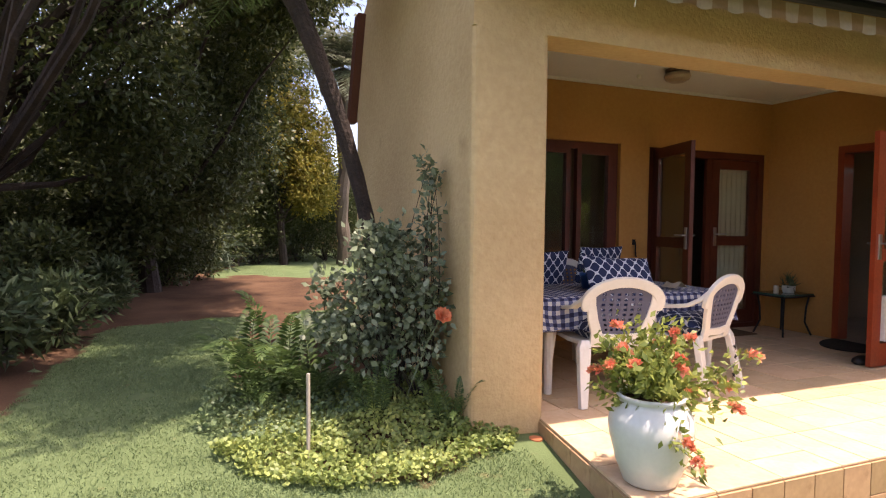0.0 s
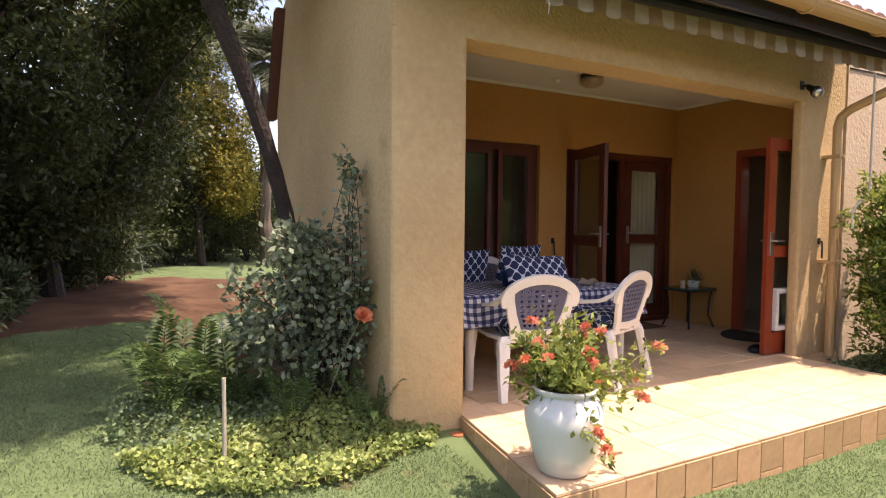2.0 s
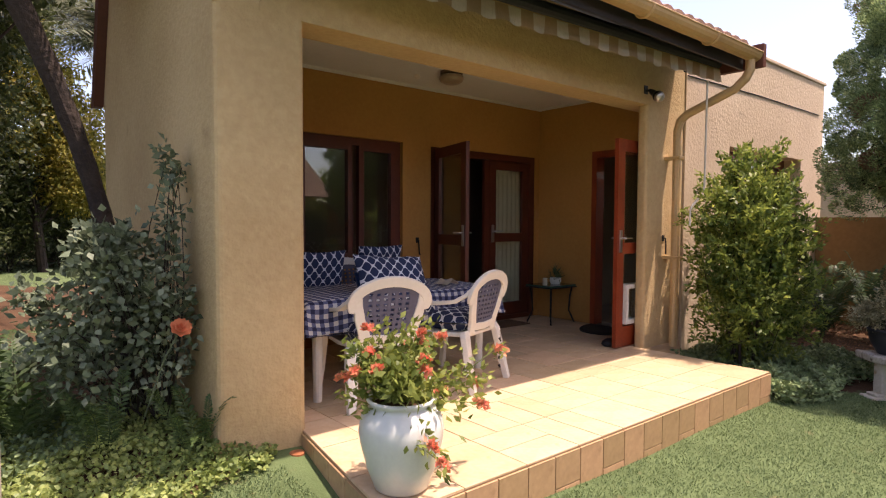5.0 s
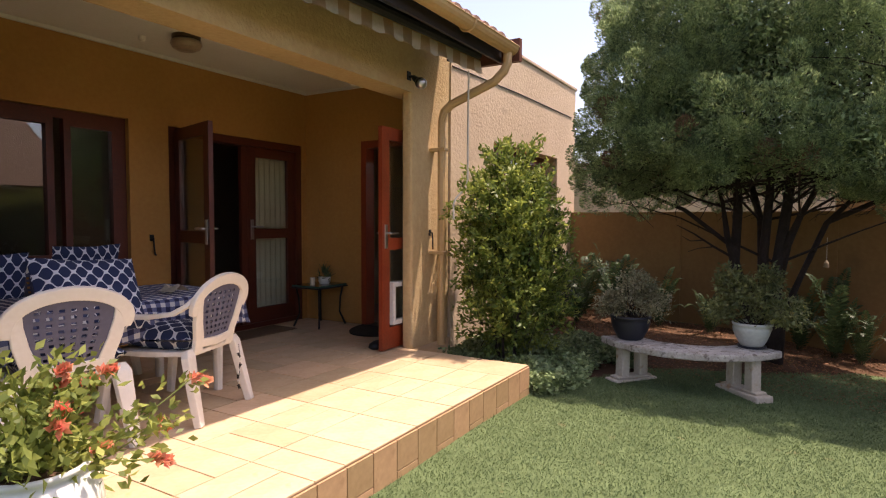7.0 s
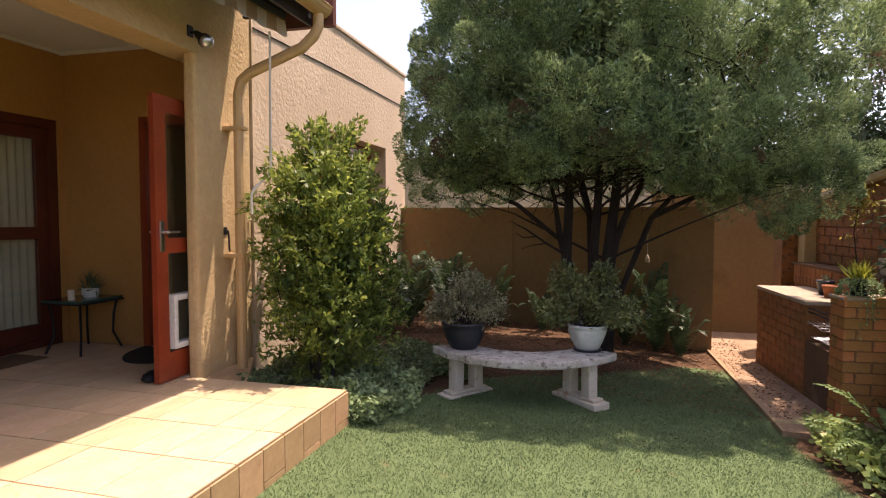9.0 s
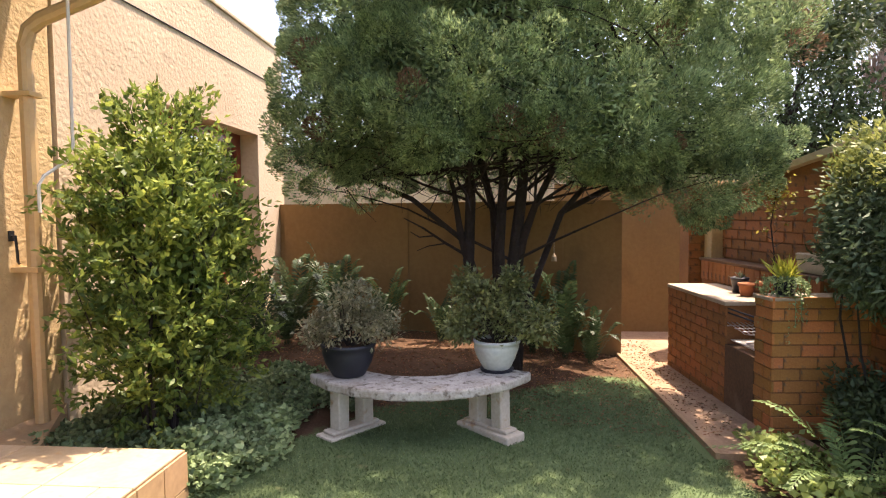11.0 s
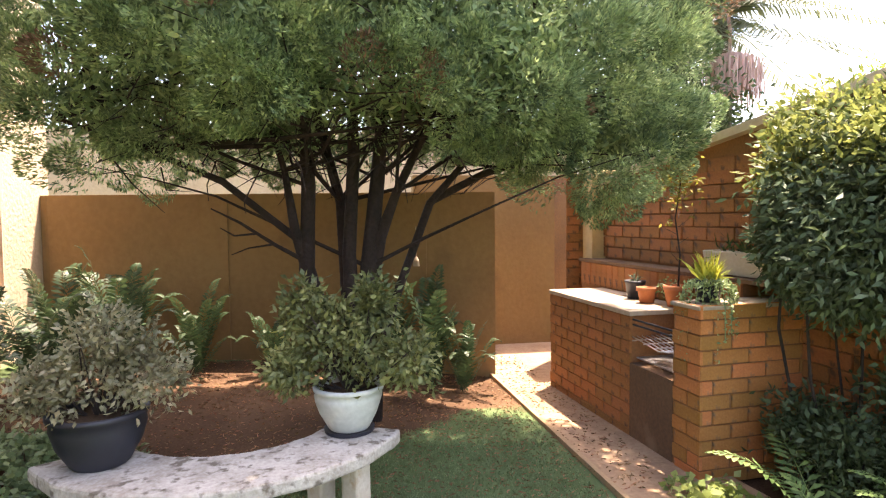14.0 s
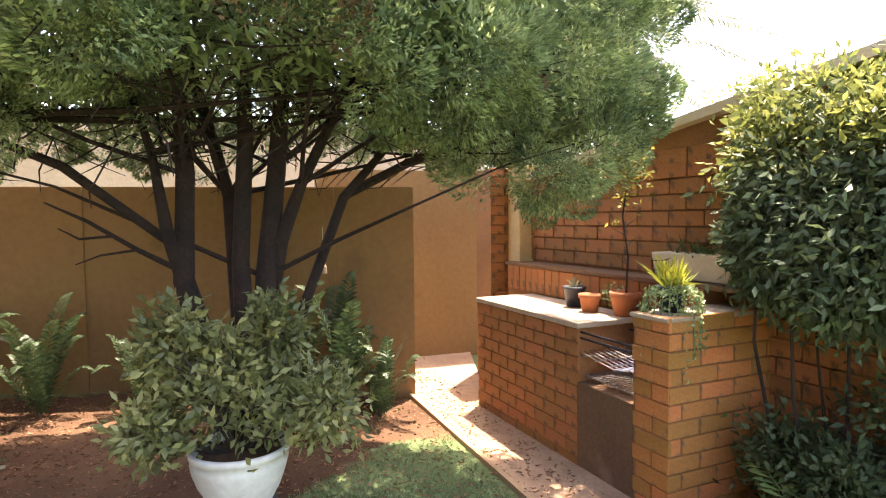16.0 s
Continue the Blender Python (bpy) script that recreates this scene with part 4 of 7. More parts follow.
    for k in range(260):
        a, b = rng.uniform(0, 6.28), rng.uniform(0.25, 1.5)
        s = Vector((math.cos(a) * b * 0.7, math.sin(a) * b * 1.1, rng.uniform(1.7, 2.25)))
        p = s + Vector((rng.normal() * 0.22, rng.normal() * 0.22, rng.uniform(-0.3, 0.12)))
        tube(bm, [s, s.lerp(p, 0.5) + Vector(rng.normal(size=3)) * 0.05, p], [0.005, 0.004, 0.0015], 4)
    part("twig", bm, BARK_RED, t)["kind"] = "stuff"


cypress()


def tall_shrub():
    """A loose shrub of leafy shoots, higher and brighter towards their tips."""
    rng = np.random.default_rng(21)
    t = thing("tall_shrub", 5.78, 2.68, 0.1, "tall bright green garden shrub against the house wall", "shrub")
    lobes = [((0.08, -0.02, 0.62), (0.56, 0.44, 0.48), 110), ((0.12, -0.02, 1.1), (0.64, 0.5, 0.52), 170), ((0.14, 0.02, 1.55), (0.55, 0.45, 0.4), 140), ((0.16, 0.08, 1.9), (0.34, 0.3, 0.28), 60), ((0.35, -0.2, 0.85), (0.4, 0.3, 0.5), 70), ((0.55, -0.05, 1.4), (0.25, 0.25, 0.4), 45)]
    quads, tips = [], []
    shoots = []
    for off, rad, n in lobes:
        c, d = blob(rng, n, off, rad, 0.7)
        for p, w in zip(c, d):
            if p[2] > 0.08:
                shoots.append((p, unit(w * 0.8 + np.array([0, 0, 0.75]) + 0.3 * rng.normal(size=3)), rng.uniform(0.12, 0.26)))
    # single long shoots that stand out of the outline
    for p, w, L in [((0.42, 0.0, 2.0), (0.35, -0.1, 1), 0.42), ((0.1, 0.05, 2.08), (-0.05, 0, 1), 0.3), ((0.25, 0.1, 2.1), (0.1, 0, 1), 0.28), ((-0.1, 0.1, 1.95), (-0.3, 0, 1), 0.25), ((-0.3, 0.1, 1.5), (-1, 0.1, 0.35), 0.32),
                    ((-0.3, 0.05, 0.78), (-1, 0.0, 0.1), 0.34), ((-0.28, 0.05, 1.75), (-0.9, 0.1, 0.5), 0.28), ((-0.33, 0.0, 1.1), (-1, -0.1, 0.35), 0.25), ((0.6, -0.1, 1.75), (0.6, -0.1, 0.9), 0.34), ((0.72, -0.1, 1.3), (0.9, -0.1, 0.6), 0.25)]:
        for k in range(3):
            shoots.append((np.array(p) + rng.normal(size=3) * 0.035, unit(np.array(w, float) + 0.15 * rng.normal(size=3)), L * rng.uniform(0.7, 1.0)))
    bm = B()
    for p, w, L in shoots:
        m = int(16 + 60 * L)
        s = rng.uniform(-0.35, 1.0, (m, 1))
        base = p + w * s * L + rng.normal(size=(m, 3)) * 0.016 + np.array([0, 0, -0.05]) * s * s
        quads.append(blades(base, w * 0.8 + rng.normal(size=(m, 3)) * 0.75, rng.uniform(0.04, 0.075, m), rng.uniform(0.018, 0.03, m), rng, 0.3))
        if rng.uniform() < 0.25:
            tube(bm, [p - w * L * 0.8, p, p + w * L * 0.9], [0.004, 0.003, 0.0015], 4)
    q, _ = blob(rng, 5200, (0.14, 0.0, 1.05), (0.5, 0.38, 0.95), 0.2)
    quads.append(blades(q, rng.normal(size=q.shape), rng.uniform(0.05, 0.09, len(q)), 0.032, rng))
    for k in range(9):
        a = rng.uniform(0, 6.28)
        tube(bm, [(0.06 * math.cos(a), 0.06 * math.sin(a), -0.05), (0.15 * math.cos(a), 0.12 * math.sin(a), 0.5), (0.1 + 0.22 * math.cos(a), 0.2 * math.sin(a), 1.1), (0.12 + 0.25 * math.cos(a), 0.22 * math.sin(a), 1.7)], [0.014, 0.012, 0.009, 0.004], 6)
    part("stem", bm, BARK, t)["kind"] = "stuff"
    soup("leaves", np.concatenate(quads), 4, BUSH, t)


tall_shrub()

# lawn
def lawn():
    rng = np.random.default_rng(5)
    pts = []
    for (x0, x1, y0, y1, n) in ((0.2, 7.4, -1.2, 3.2, 250000), (-3.0, 0.4, 1.2, 3.4, 60000), (7.3, 9.3, -1.0, 2.5, 20000), (-1.9, 1.2, 3.0, 7.5, 70000), (-1.9, 2.0, 7.4, 10.5, 26000), (-1.5, 5, 13.5, 26, 40000)):
        p = np.stack([rng.uniform(x0, x1, n), rng.uniform(y0, y1, n)], 1)
        ok = ~in_bed(p[:, 0], p[:, 1])
        ok &= ~((p[:, 0] > 1.3) & (p[:, 0] < 5.2) & (p[:, 1] > 2.19))
        ok &= ~((p[:, 0] > 6.25) & (p[:, 1] < -0.75))
        pts.append(p[ok])
    p = np.concatenate(pts)
    n = len(p)
    base = np.column_stack([p, height(p[:, 0], p[:, 1]) - 0.004])
    way = np.column_stack([rng.normal(size=(n, 2)) * 0.75, np.ones(n)])
    q = blades(base, way, rng.uniform(0.012, 0.03, n), rng.uniform(0.0035, 0.006, n), rng, 0.5)
    tagged(soup("grass", q, 4, GRASS), "short green lawn grass", "grass", "", "stuff")


lawn()

# ---- eaves: gutter, downpipe, rolled awning ----
def make_gutter():
    g = thing("gutter", 3.35, 2.62, 3.14, "ochre painted half-round roof gutter with brackets", "gutter")
    bm = B()
    ring = [(0.075 * math.cos(a), 0.075 * math.sin(a)) for a in (math.pi * (1 + k / 8) for k in range(9))]
    x0, x1 = -2.35, 2.37
    for sgn, off in ((1, 0.0), (0.93, 0.0)):
        row = [[bm.verts.new((x, y * sgn, z * sgn + 0.04)) for y, z in ring] for x in (x0, x1)]
        for k in range(8):
            bm.faces.new((row[0][k], row[0][k + 1], row[1][k + 1], row[1][k]) if sgn == 1 else (row[1][k], row[1][k + 1], row[0][k + 1], row[0][k]))
    for x in (x0, x1):
        bm.faces.new([bm.verts.new((x, y, z + 0.04)) for y, z in ring])
    tube(bm, [(x0, -0.075, 0.042), (x1, -0.075, 0.042)], 0.008, 6)
    part("trough", bm, GUTTER, g)
    for x in (-1.6, -0.55, 0.5, 1.5):
        part("bracket", tube(B(), [(x, 0.075 * math.cos(a) * 1.06, 0.04 + 0.075 * math.sin(a) * 1.06) for a in (math.pi * (1 + k / 8) for k in range(9))], 0.012, 5), GUTTER, g)
    bm = B()
    tube(bm, [(2.28, 0, -0.03), (2.28, 0, -0.12), (2.27, 0.03, -0.19), (2.25, 0.12, -0.28), (2.2, 0.55, -0.46), (2.19, 0.62, -0.52), (2.185, 0.645, -0.62)], 0.042, 10)
    tube(bm, [(2.185, 0.645, -0.6), (2.185, 0.645, -2.95)], 0.04, 10)
    part("downpipe", bm, GUTTER, g, "ochre painted downpipe with a swan neck")
    for z in (-0.9, -1.9):
        part("pipe_clip", box(B(), 2.135, 2.235, 0.59, 0.76, z, z + 0.03, 0.004), GUTTER, g)


make_gutter()
CLOTH_A = mat("awning_cream_stripe", (0.66, 0.6, 0.5), (0.55, 0.49, 0.39), rough=0.95, bump=0.1)
CLOTH_B = mat("awning_tan_stripe", (0.46, 0.33, 0.2), (0.38, 0.27, 0.16), rough=0.95, bump=0.1)


def make_awning():
    a = thing("awning", 3.7, 3.0, 3.06, "rolled-up striped canvas awning with a scalloped valance", "awning", rz=-3.0)
    part("roll", tube(B(), [(-1.93, 0, 0.06), (1.87, 0, 0.06)], 0.055, 12), DARK, a, "dark rolled canvas")
    part("bar", box(B(), -1.95, 1.9, -0.02, 0.02, -0.008, 0.012, 0.004), GUTTER, a)
    n = 32
    w = 3.82 / n
    for k in range(n):
        x0 = -1.93 + k * w
        bm = B()
        cols = 6
        tp, bt = [], []
        for i in range(cols + 1):
            x = x0 + w * i / cols
            dip = 0.012 * math.sin(math.pi * (i / cols)) * (1 if k % 2 else -0.5)
            sway = 0.01 * math.sin(9 * x) + 0.006 * math.sin(23 * x)
            tp.append(bm.verts.new((x, -0.024, 0.0)))
            bt.append(bm.verts.new((x, -0.03 + sway, -0.115 - dip)))
        for i in range(cols):
            bm.faces.new((tp[i], bt[i], bt[i + 1], tp[i + 1]))
        r = bmesh.ops.solidify(bm, geom=bm.faces[:], thickness=0.003)
        part("valance_flap", bm, CLOTH_A if k % 2 else CLOTH_B, a)
    for x in (-1.9, 0.0, 1.82):
        part("wall_bracket", box(B(), x - 0.02, x + 0.02, 0.0, 0.3, 0.03, 0.09, 0.005), DARK, a)


make_awning()


def cord(name, pts, r, material, label, category):
    t = thing(name, *pts[0], label, category)
    o = Vector(pts[0])
    part("cord", tube(B(), [Vector(p) - o for p in pts], r, 6), material, t)
    return t


ROPE = mat("white_cord", (0.6, 0.57, 0.5), rough=0.8, bump=0.1)
cord("awning_crank", [(5.45, 2.93, 2.95), (5.45, 2.93, 2.86), (5.44, 2.93, 1.95), (5.4, 2.93, 1.87), (5.22, 2.93, 1.77), (5.18, 2.93, 1.72), (5.18, 2.93, 1.58)], 0.009, ROPE, "white metal awning crank hanging from the awning", "crank")
cord("loose_cord", [(1.83, 2.97, 2.95), (1.83, 2.96, 2.88), (1.82, 2.955, 2.83)], 0.004, ROPE, "short frayed white cord hanging from the awning", "cord")
cord("wall_cable", [(5.9, WING - 0.006, 3.15), (7.7, WING - 0.006, 3.185), (9.7, WING - 0.006, 3.19)], 0.006, DARK, "thin dark cable fixed along the plaster wall", "cable")

# patio lamp, spotlight and a small ceiling hook
OPAL = mat("ribbed_opal_glass", (0.33, 0.24, 0.16), (0.2, 0.14, 0.09), rough=0.3, bump=0.3, bump_scale=25)
l = thing("ceiling_lamp", 3.8, 4.72, CEIL, "round ribbed glass ceiling lamp, unlit", "lamp")
part("base", lathe(B(), [(0.112, -0.002), (0.112, -0.03), (0.09, -0.04)]), mat("bronze_lamp_base", (0.12, 0.07, 0.04), rough=0.4, metal=0.5, bump=0.03), l, "dark bronze base")
part("shade", lathe(B(), [(0.085, -0.03), (0.118, -0.05), (0.125, -0.075), (0.11, -0.105), (0.07, -0.125), (0.01, -0.13)]), OPAL, l, "ribbed amber glass bowl")
h = thing("ceiling_sensor", 3.62, 5.05, CEIL, "small white ceiling sensor", "sensor")
part("body", lathe(B(), [(0.028, -0.001), (0.028, -0.03), (0.015, -0.045)], 12), PLASTIC, h)
s = thing("spotlight", 5.125, FRONT, 2.88, "dark metal outdoor spotlight with a silvered face on the beam", "spotlight")
part("wall_plate", box(B(), -0.03, 0.03, -0.012, -0.001, -0.03, 0.05, 0.004), IRON, s)
part("bracket", tube(B(), [(0, -0.01, 0.0), (0, -0.06, 0.0), (0.0, -0.09, -0.03)], 0.012, 6), IRON, s)
AIM = Matrix.Translation((0.0, -0.09, -0.035)) @ Vector((-0.35, -0.75, -0.5)).to_track_quat("Z", "Y").to_matrix().to_4x4()
bm = lathe(B(), [(0.026, -0.04), (0.032, 0.03), (0.05, 0.07), (0.052, 0.1)], 16)
bm.transform(AIM)
part("lamp_head", bm, IRON, s)
bm = lathe(B(), [(0.05, 0.098), (0.052, 0.104), (0.044, 0.122), (0.024, 0.136), (0.002, 0.14)], 16)
bm.transform(AIM)
part("lens", bm, METAL, s, "bright silvered lamp face", smooth=True)
for nm, p in (("wall_hook", (3.93, BACK, 1.33)), ("wall_hook", (5.5, FRONT, 1.38))):
    k = thing(nm, *p, "small dark iron stay hook on the wall", "hook")
    part("hook", tube(B(), [(0, 0, 0.07), (0, -0.03, 0.07), (0, -0.035, 0.0), (0.01, -0.03, -0.08), (0.03, -0.02, -0.09)], 0.008, 6), IRON, k)
    part("plate", box(B(), -0.02, 0.02, -0.008, -0.001, 0.04, 0.1), IRON, k)

# ---- table, chairs and cushions ----
def gingham():
    m = bpy.data.materials.new("navy_gingham_cloth")
    m.use_nodes = True
    N, L = m.node_tree.nodes, m.node_tree.links
    co, sep = N.new("ShaderNodeTexCoord"), N.new("ShaderNodeSeparateXYZ")
    L.new(co.outputs["Object"], sep.inputs[0])

    def band(out, offset=None):
        a, b = N.new("ShaderNodeMath"), N.new("ShaderNodeMath")
        a.operation, b.operation = "PINGPONG", "GREATER_THAN"
        a.inputs[1].default_value, b.inputs[1].default_value = 0.034, 0.017
        src = out
        if offset is not None:
            c = N.new("ShaderNodeMath")
            c.operation = "ADD"
            L.new(out, c.inputs[0]), L.new(offset, c.inputs[1])
            src = c.outputs[0]
        L.new(src, a.inputs[0]), L.new(a.outputs[0], b.inputs[0])
        return b.outputs[0]
    add = N.new("ShaderNodeMath")
    add.operation = "ADD"
    L.new(band(sep.outputs[0]), add.inputs[0]), L.new(band(sep.outputs[1], sep.outputs[2]), add.inputs[1])
    ramp = N.new("ShaderNodeValToRGB")
    ramp.color_ramp.interpolation = "CONSTANT"
    e = ramp.color_ramp.elements
    e[0].position, e[0].color = 0.0, (0.55, 0.54, 0.52, 1)
    e[1].position, e[1].color = 0.3, (0.1, 0.115, 0.2, 1)
    e.new(0.8).color = (0.014, 0.018, 0.06, 1)
    half = N.new("ShaderNodeMath")
    half.operation = "MULTIPLY"
    half.inputs[1].default_value = 0.5
    L.new(add.outputs[0], half.inputs[0]), L.new(half.outputs[0], ramp.inputs[0])
    p = N["Principled BSDF"]
    L.new(ramp.outputs[0], p.inputs["Base Color"])
    p.inputs["Roughness"].default_value = 0.9
    return m


def trellis():
    """Navy cloth with a white ogee lattice, in the cloth's own plane."""
    m = bpy.data.materials.new("navy_trellis_cloth")
    m.use_nodes = True
    N, L = m.node_tree.nodes, m.node_tree.links
    co, sep = N.new("ShaderNodeTexCoord"), N.new("ShaderNodeSeparateXYZ")
    L.new(co.outputs["UV"], sep.inputs[0])

    def op(kind, a, b=None):
        n = N.new("ShaderNodeMath")
        n.operation = kind
        for i, q in enumerate((a, b)):
            if q is None:
                continue
            if isinstance(q, (int, float)):
                n.inputs[i].default_value = q
            else:
                L.new(q, n.inputs[i])
        return n.outputs[0]
    u, v = op("MULTIPLY", sep.outputs[0], 2 * math.pi / 0.088), op("MULTIPLY", sep.outputs[1], 2 * math.pi / 0.105)
    f = op("ADD", op("COSINE", u), op("MULTIPLY", op("COSINE", v), 0.9))
    f = op("ADD", f, op("MULTIPLY", op("MULTIPLY", op("COSINE", op("MULTIPLY", u, 2.0)), op("COSINE", v)), 0.22))
    line = op("LESS_THAN", op("ABSOLUTE", f), 0.2)
    mix = N.new("ShaderNodeMix")
    mix.data_type = "RGBA"
    L.new(line, mix.inputs["Factor"])
    mix.inputs[6].default_value, mix.inputs[7].default_value = (0.01, 0.022, 0.07, 1), (0.6, 0.62, 0.64, 1)
    p = N["Principled BSDF"]
    L.new(mix.outputs[2], p.inputs["Base Color"])
    p.inputs["Roughness"].default_value = 0.85
    return m


GINGHAM, TRELLIS = gingham(), trellis()
tb = thing("patio_table", 2.6, 4.17, SLAB, "white plastic patio table under a checked cloth", "table")
part("tabletop", box(B(), -0.86, 0.86, -0.42, 0.42, 0.665, 0.7, 0.01), PLASTIC, tb)
for x in (-0.76, 0.76):
    for y in (-0.34, 0.34):
        part("leg", tube(B(), [(x, y, 0), (x, y, 0.665)], [0.03, 0.042], 10), PLASTIC, tb)
cl = thing("tablecloth", 2.6, 4.17, SLAB + 0.705, "navy and white checked tablecloth draped over the patio table", "tablecloth")


def drape():
    bm = B()
    nx, ny = 60, 36
    X, Y, dr = 1.12, 0.66, 0.24
    grid = []
    for i in range(nx + 1):
        col = []
        for j in range(ny + 1):
            u, v = -X + 2 * X * i / nx, -Y + 2 * Y * j / ny
            x, y = max(-0.87, min(0.87, u)), max(-0.43, min(0.43, v))
            ex, ey = abs(u) - abs(x), abs(v) - abs(y)
            d = max(ex, ey)
            fold = 0.012 * math.sin(17 * u + 3) * math.sin(15 * v) + 0.022 * math.sin(11 * (u if ey > ex else v))
            k = min(1, d / 0.12)
            x += math.copysign(0.012 * min(1, ex / 0.02) + 0.18 * ex + fold * k * (ex > 0), u)
            y += math.copysign(0.012 * min(1, ey / 0.02) + 0.18 * ey + fold * k * (ey > 0), v)
            col.append(bm.verts.new((x, y, 0.004 - d * 0.97 + 0.002 * math.sin(9 * u) * math.sin(13 * v))))
        grid.append(col)
    for i in range(nx):
        for j in range(ny):
            bm.faces.new((grid[i][j], grid[i + 1][j], grid[i + 1][j + 1], grid[i][j + 1]))
    return bm


part("cloth", drape(), GINGHAM, cl, smooth=True)
part("hem", tube(B(), [(-0.9, -0.47, -0.225), (-0.4, -0.485, -0.228), (0.0, -0.475, -0.226), (0.45, -0.487, -0.228), (0.9, -0.47, -0.225)], 0.003, 4), GINGHAM, cl)


def ribbon(bm, pts, widths, thick, axis):
    """A flat bar along pts (3D), its width along axis and its thickness across."""
    rows = []
    pts = [Vector(p) for p in pts]
    for i, p in enumerate(pts):
        d = (pts[min(i + 1, len(pts) - 1)] - pts[max(i - 1, 0)]).normalized()
        a = Vector(axis(i) if callable(axis) else axis).normalized()
        nrm = d.cross(a).normalized()
        w = widths[i] if isinstance(widths, (list, tuple)) else widths
        rows.append([bm.verts.new(p + a * sx * w / 2 + nrm * sy * thick / 2) for sx, sy in ((-1, -1), (1, -1), (1, 1), (-1, 1))])
    for a, b in zip(rows, rows[1:]):
        for k in range(4):
            bm.faces.new((a[k], a[(k + 1) % 4], b[(k + 1) % 4], b[k]))
    bm.faces.new(rows[0][::-1]), bm.faces.new(rows[-1])
    bmesh.ops.recalc_face_normals(bm, faces=bm.faces)
    bmesh.ops.bevel(bm, geom=[e for e in bm.edges if e.calc_face_angle(0) > 1.2], offset=min(thick, 0.02) * 0.3, segments=2, affect="EDGES", profile=0.5)
    return bm


def make_chair():
    c = thing("patio_chair", 0, 0, 0, "white moulded plastic armchair with a navy perforated back", "chair", "chairs round the patio table")
    lean = lambda z: -0.235 - 0.2 * (z - 0.42)
    bm = B()
    outline = [(-0.2, -0.24), (0.2, -0.24), (0.245, 0.0), (0.25, 0.2), (0.2, 0.25), (-0.2, 0.25), (-0.25, 0.2), (-0.245, 0.0)]
    prism(bm, outline, 0.395, 0.425)
    bmesh.ops.bevel(bm, geom=bm.edges[:], offset=0.008, segments=2, affect="EDGES", profile=0.5)
    part("seat", bm, PLASTIC, c)
    pts = [(0.242 * math.cos(a), lean(0.7 + 0.15 * math.sin(a)) - 0.012 * math.sin(a), 0.7 + 0.15 * math.sin(a)) for a in (radians(200 - 220 * k / 24) for k in range(25))]
    bm = B()
    ribbon(bm, pts, [0.058 + 0.014 * math.sin(math.pi * i / 24) for i in range(25)], 0.03, lambda i: (Vector((0, lean(0.6), 0.62)) - Vector(pts[i])))
    part("back_frame", bm, PLASTIC, c)
    for s in (-1, 1):
        bm = B()
        ribbon(bm, [(s * 0.205, lean(0.79), 0.79), (s * 0.205, lean(0.7), 0.7), (s * 0.187, lean(0.6), 0.6), (s * 0.155, lean(0.5), 0.5), (s * 0.148, lean(0.41), 0.41)], [0.04, 0.056, 0.066, 0.072, 0.08], 0.028, (1, 0, 0))
        part("back_stile", bm, PLASTIC, c)
    bm = B()
    ribbon(bm, [(-0.15, lean(0.47), 0.47), (0, lean(0.46) - 0.012, 0.46), (0.15, lean(0.47), 0.47)], 0.055, 0.028, (0, -0.2, 1))
    part("back_rail", bm, PLASTIC, c)
    bm = B()
    nx, nz = 16, 20
    g = {}
    for j in range(nz + 1):
        z = 0.475 + 0.35 * j / nz
        half = 0.128 + 0.062 * smooth(0.47, 0.68, z)
        if z > 0.7:
            half = min(half, 0.222 * math.sqrt(max(0.02, 1 - ((z - 0.7) / 0.128) ** 2)))
        for i in range(nx + 1):
            x = -half + 2 * half * i / nx
            g[i, j] = bm.verts.new((x, lean(z) - 0.012 * (1 - (x / 0.22) ** 2), z))
    for i in range(nx):
        for j in range(nz):
            bm.faces.new((g[i, j], g[i + 1, j], g[i + 1, j + 1], g[i, j + 1]))
    bm.faces.ensure_lookup_table()
    holes = [bm.faces[i * nz + j] for i in range(2, nx - 2) for j in range(2, nz - 3) if (i + j) % 2 == 0 and j % 2 == 0]
    bmesh.ops.inset_individual(bm, faces=holes, thickness=0.0035)
    bmesh.ops.delete(bm, geom=holes, context="FACES")
    bmesh.ops.solidify(bm, geom=bm.faces[:], thickness=0.008)
    part("back_panel", bm, MESH_BACK, c, "navy plastic back panel with rows of holes")
    for s in (-1, 1):
        bm = B()
        ribbon(bm, [(s * 0.222, lean(0.77), 0.77), (s * 0.252, -0.262, 0.715), (s * 0.275, -0.18, 0.665), (s * 0.285, -0.05, 0.645), (s * 0.288, 0.12, 0.64), (s * 0.285, 0.21, 0.63), (s * 0.283, 0.245, 0.6)], [0.04, 0.05, 0.055, 0.055, 0.055, 0.055, 0.05], 0.026, (1, 0, 0))
        part("armrest", bm, PLASTIC, c)
        bm = B()
        ribbon(bm, [(s * 0.283, 0.24, 0.61), (s * 0.275, 0.235, 0.42), (s * 0.285, 0.26, 0.2), (s * 0.3, 0.29, 0.0)], [0.05, 0.062, 0.052, 0.04], 0.04, (1, 0, 0))
        part("leg", bm, PLASTIC, c)
        bm = B()
        ribbon(bm, [(s * 0.215, lean(0.43) + 0.02, 0.44), (s * 0.225, -0.235, 0.4), (s * 0.24, -0.275, 0.2), (s * 0.255, -0.32, 0.0)], [0.06, 0.085, 0.07, 0.045], 0.045, (1, 0.15, 0))
        part("leg", bm, PLASTIC, c)
    return c


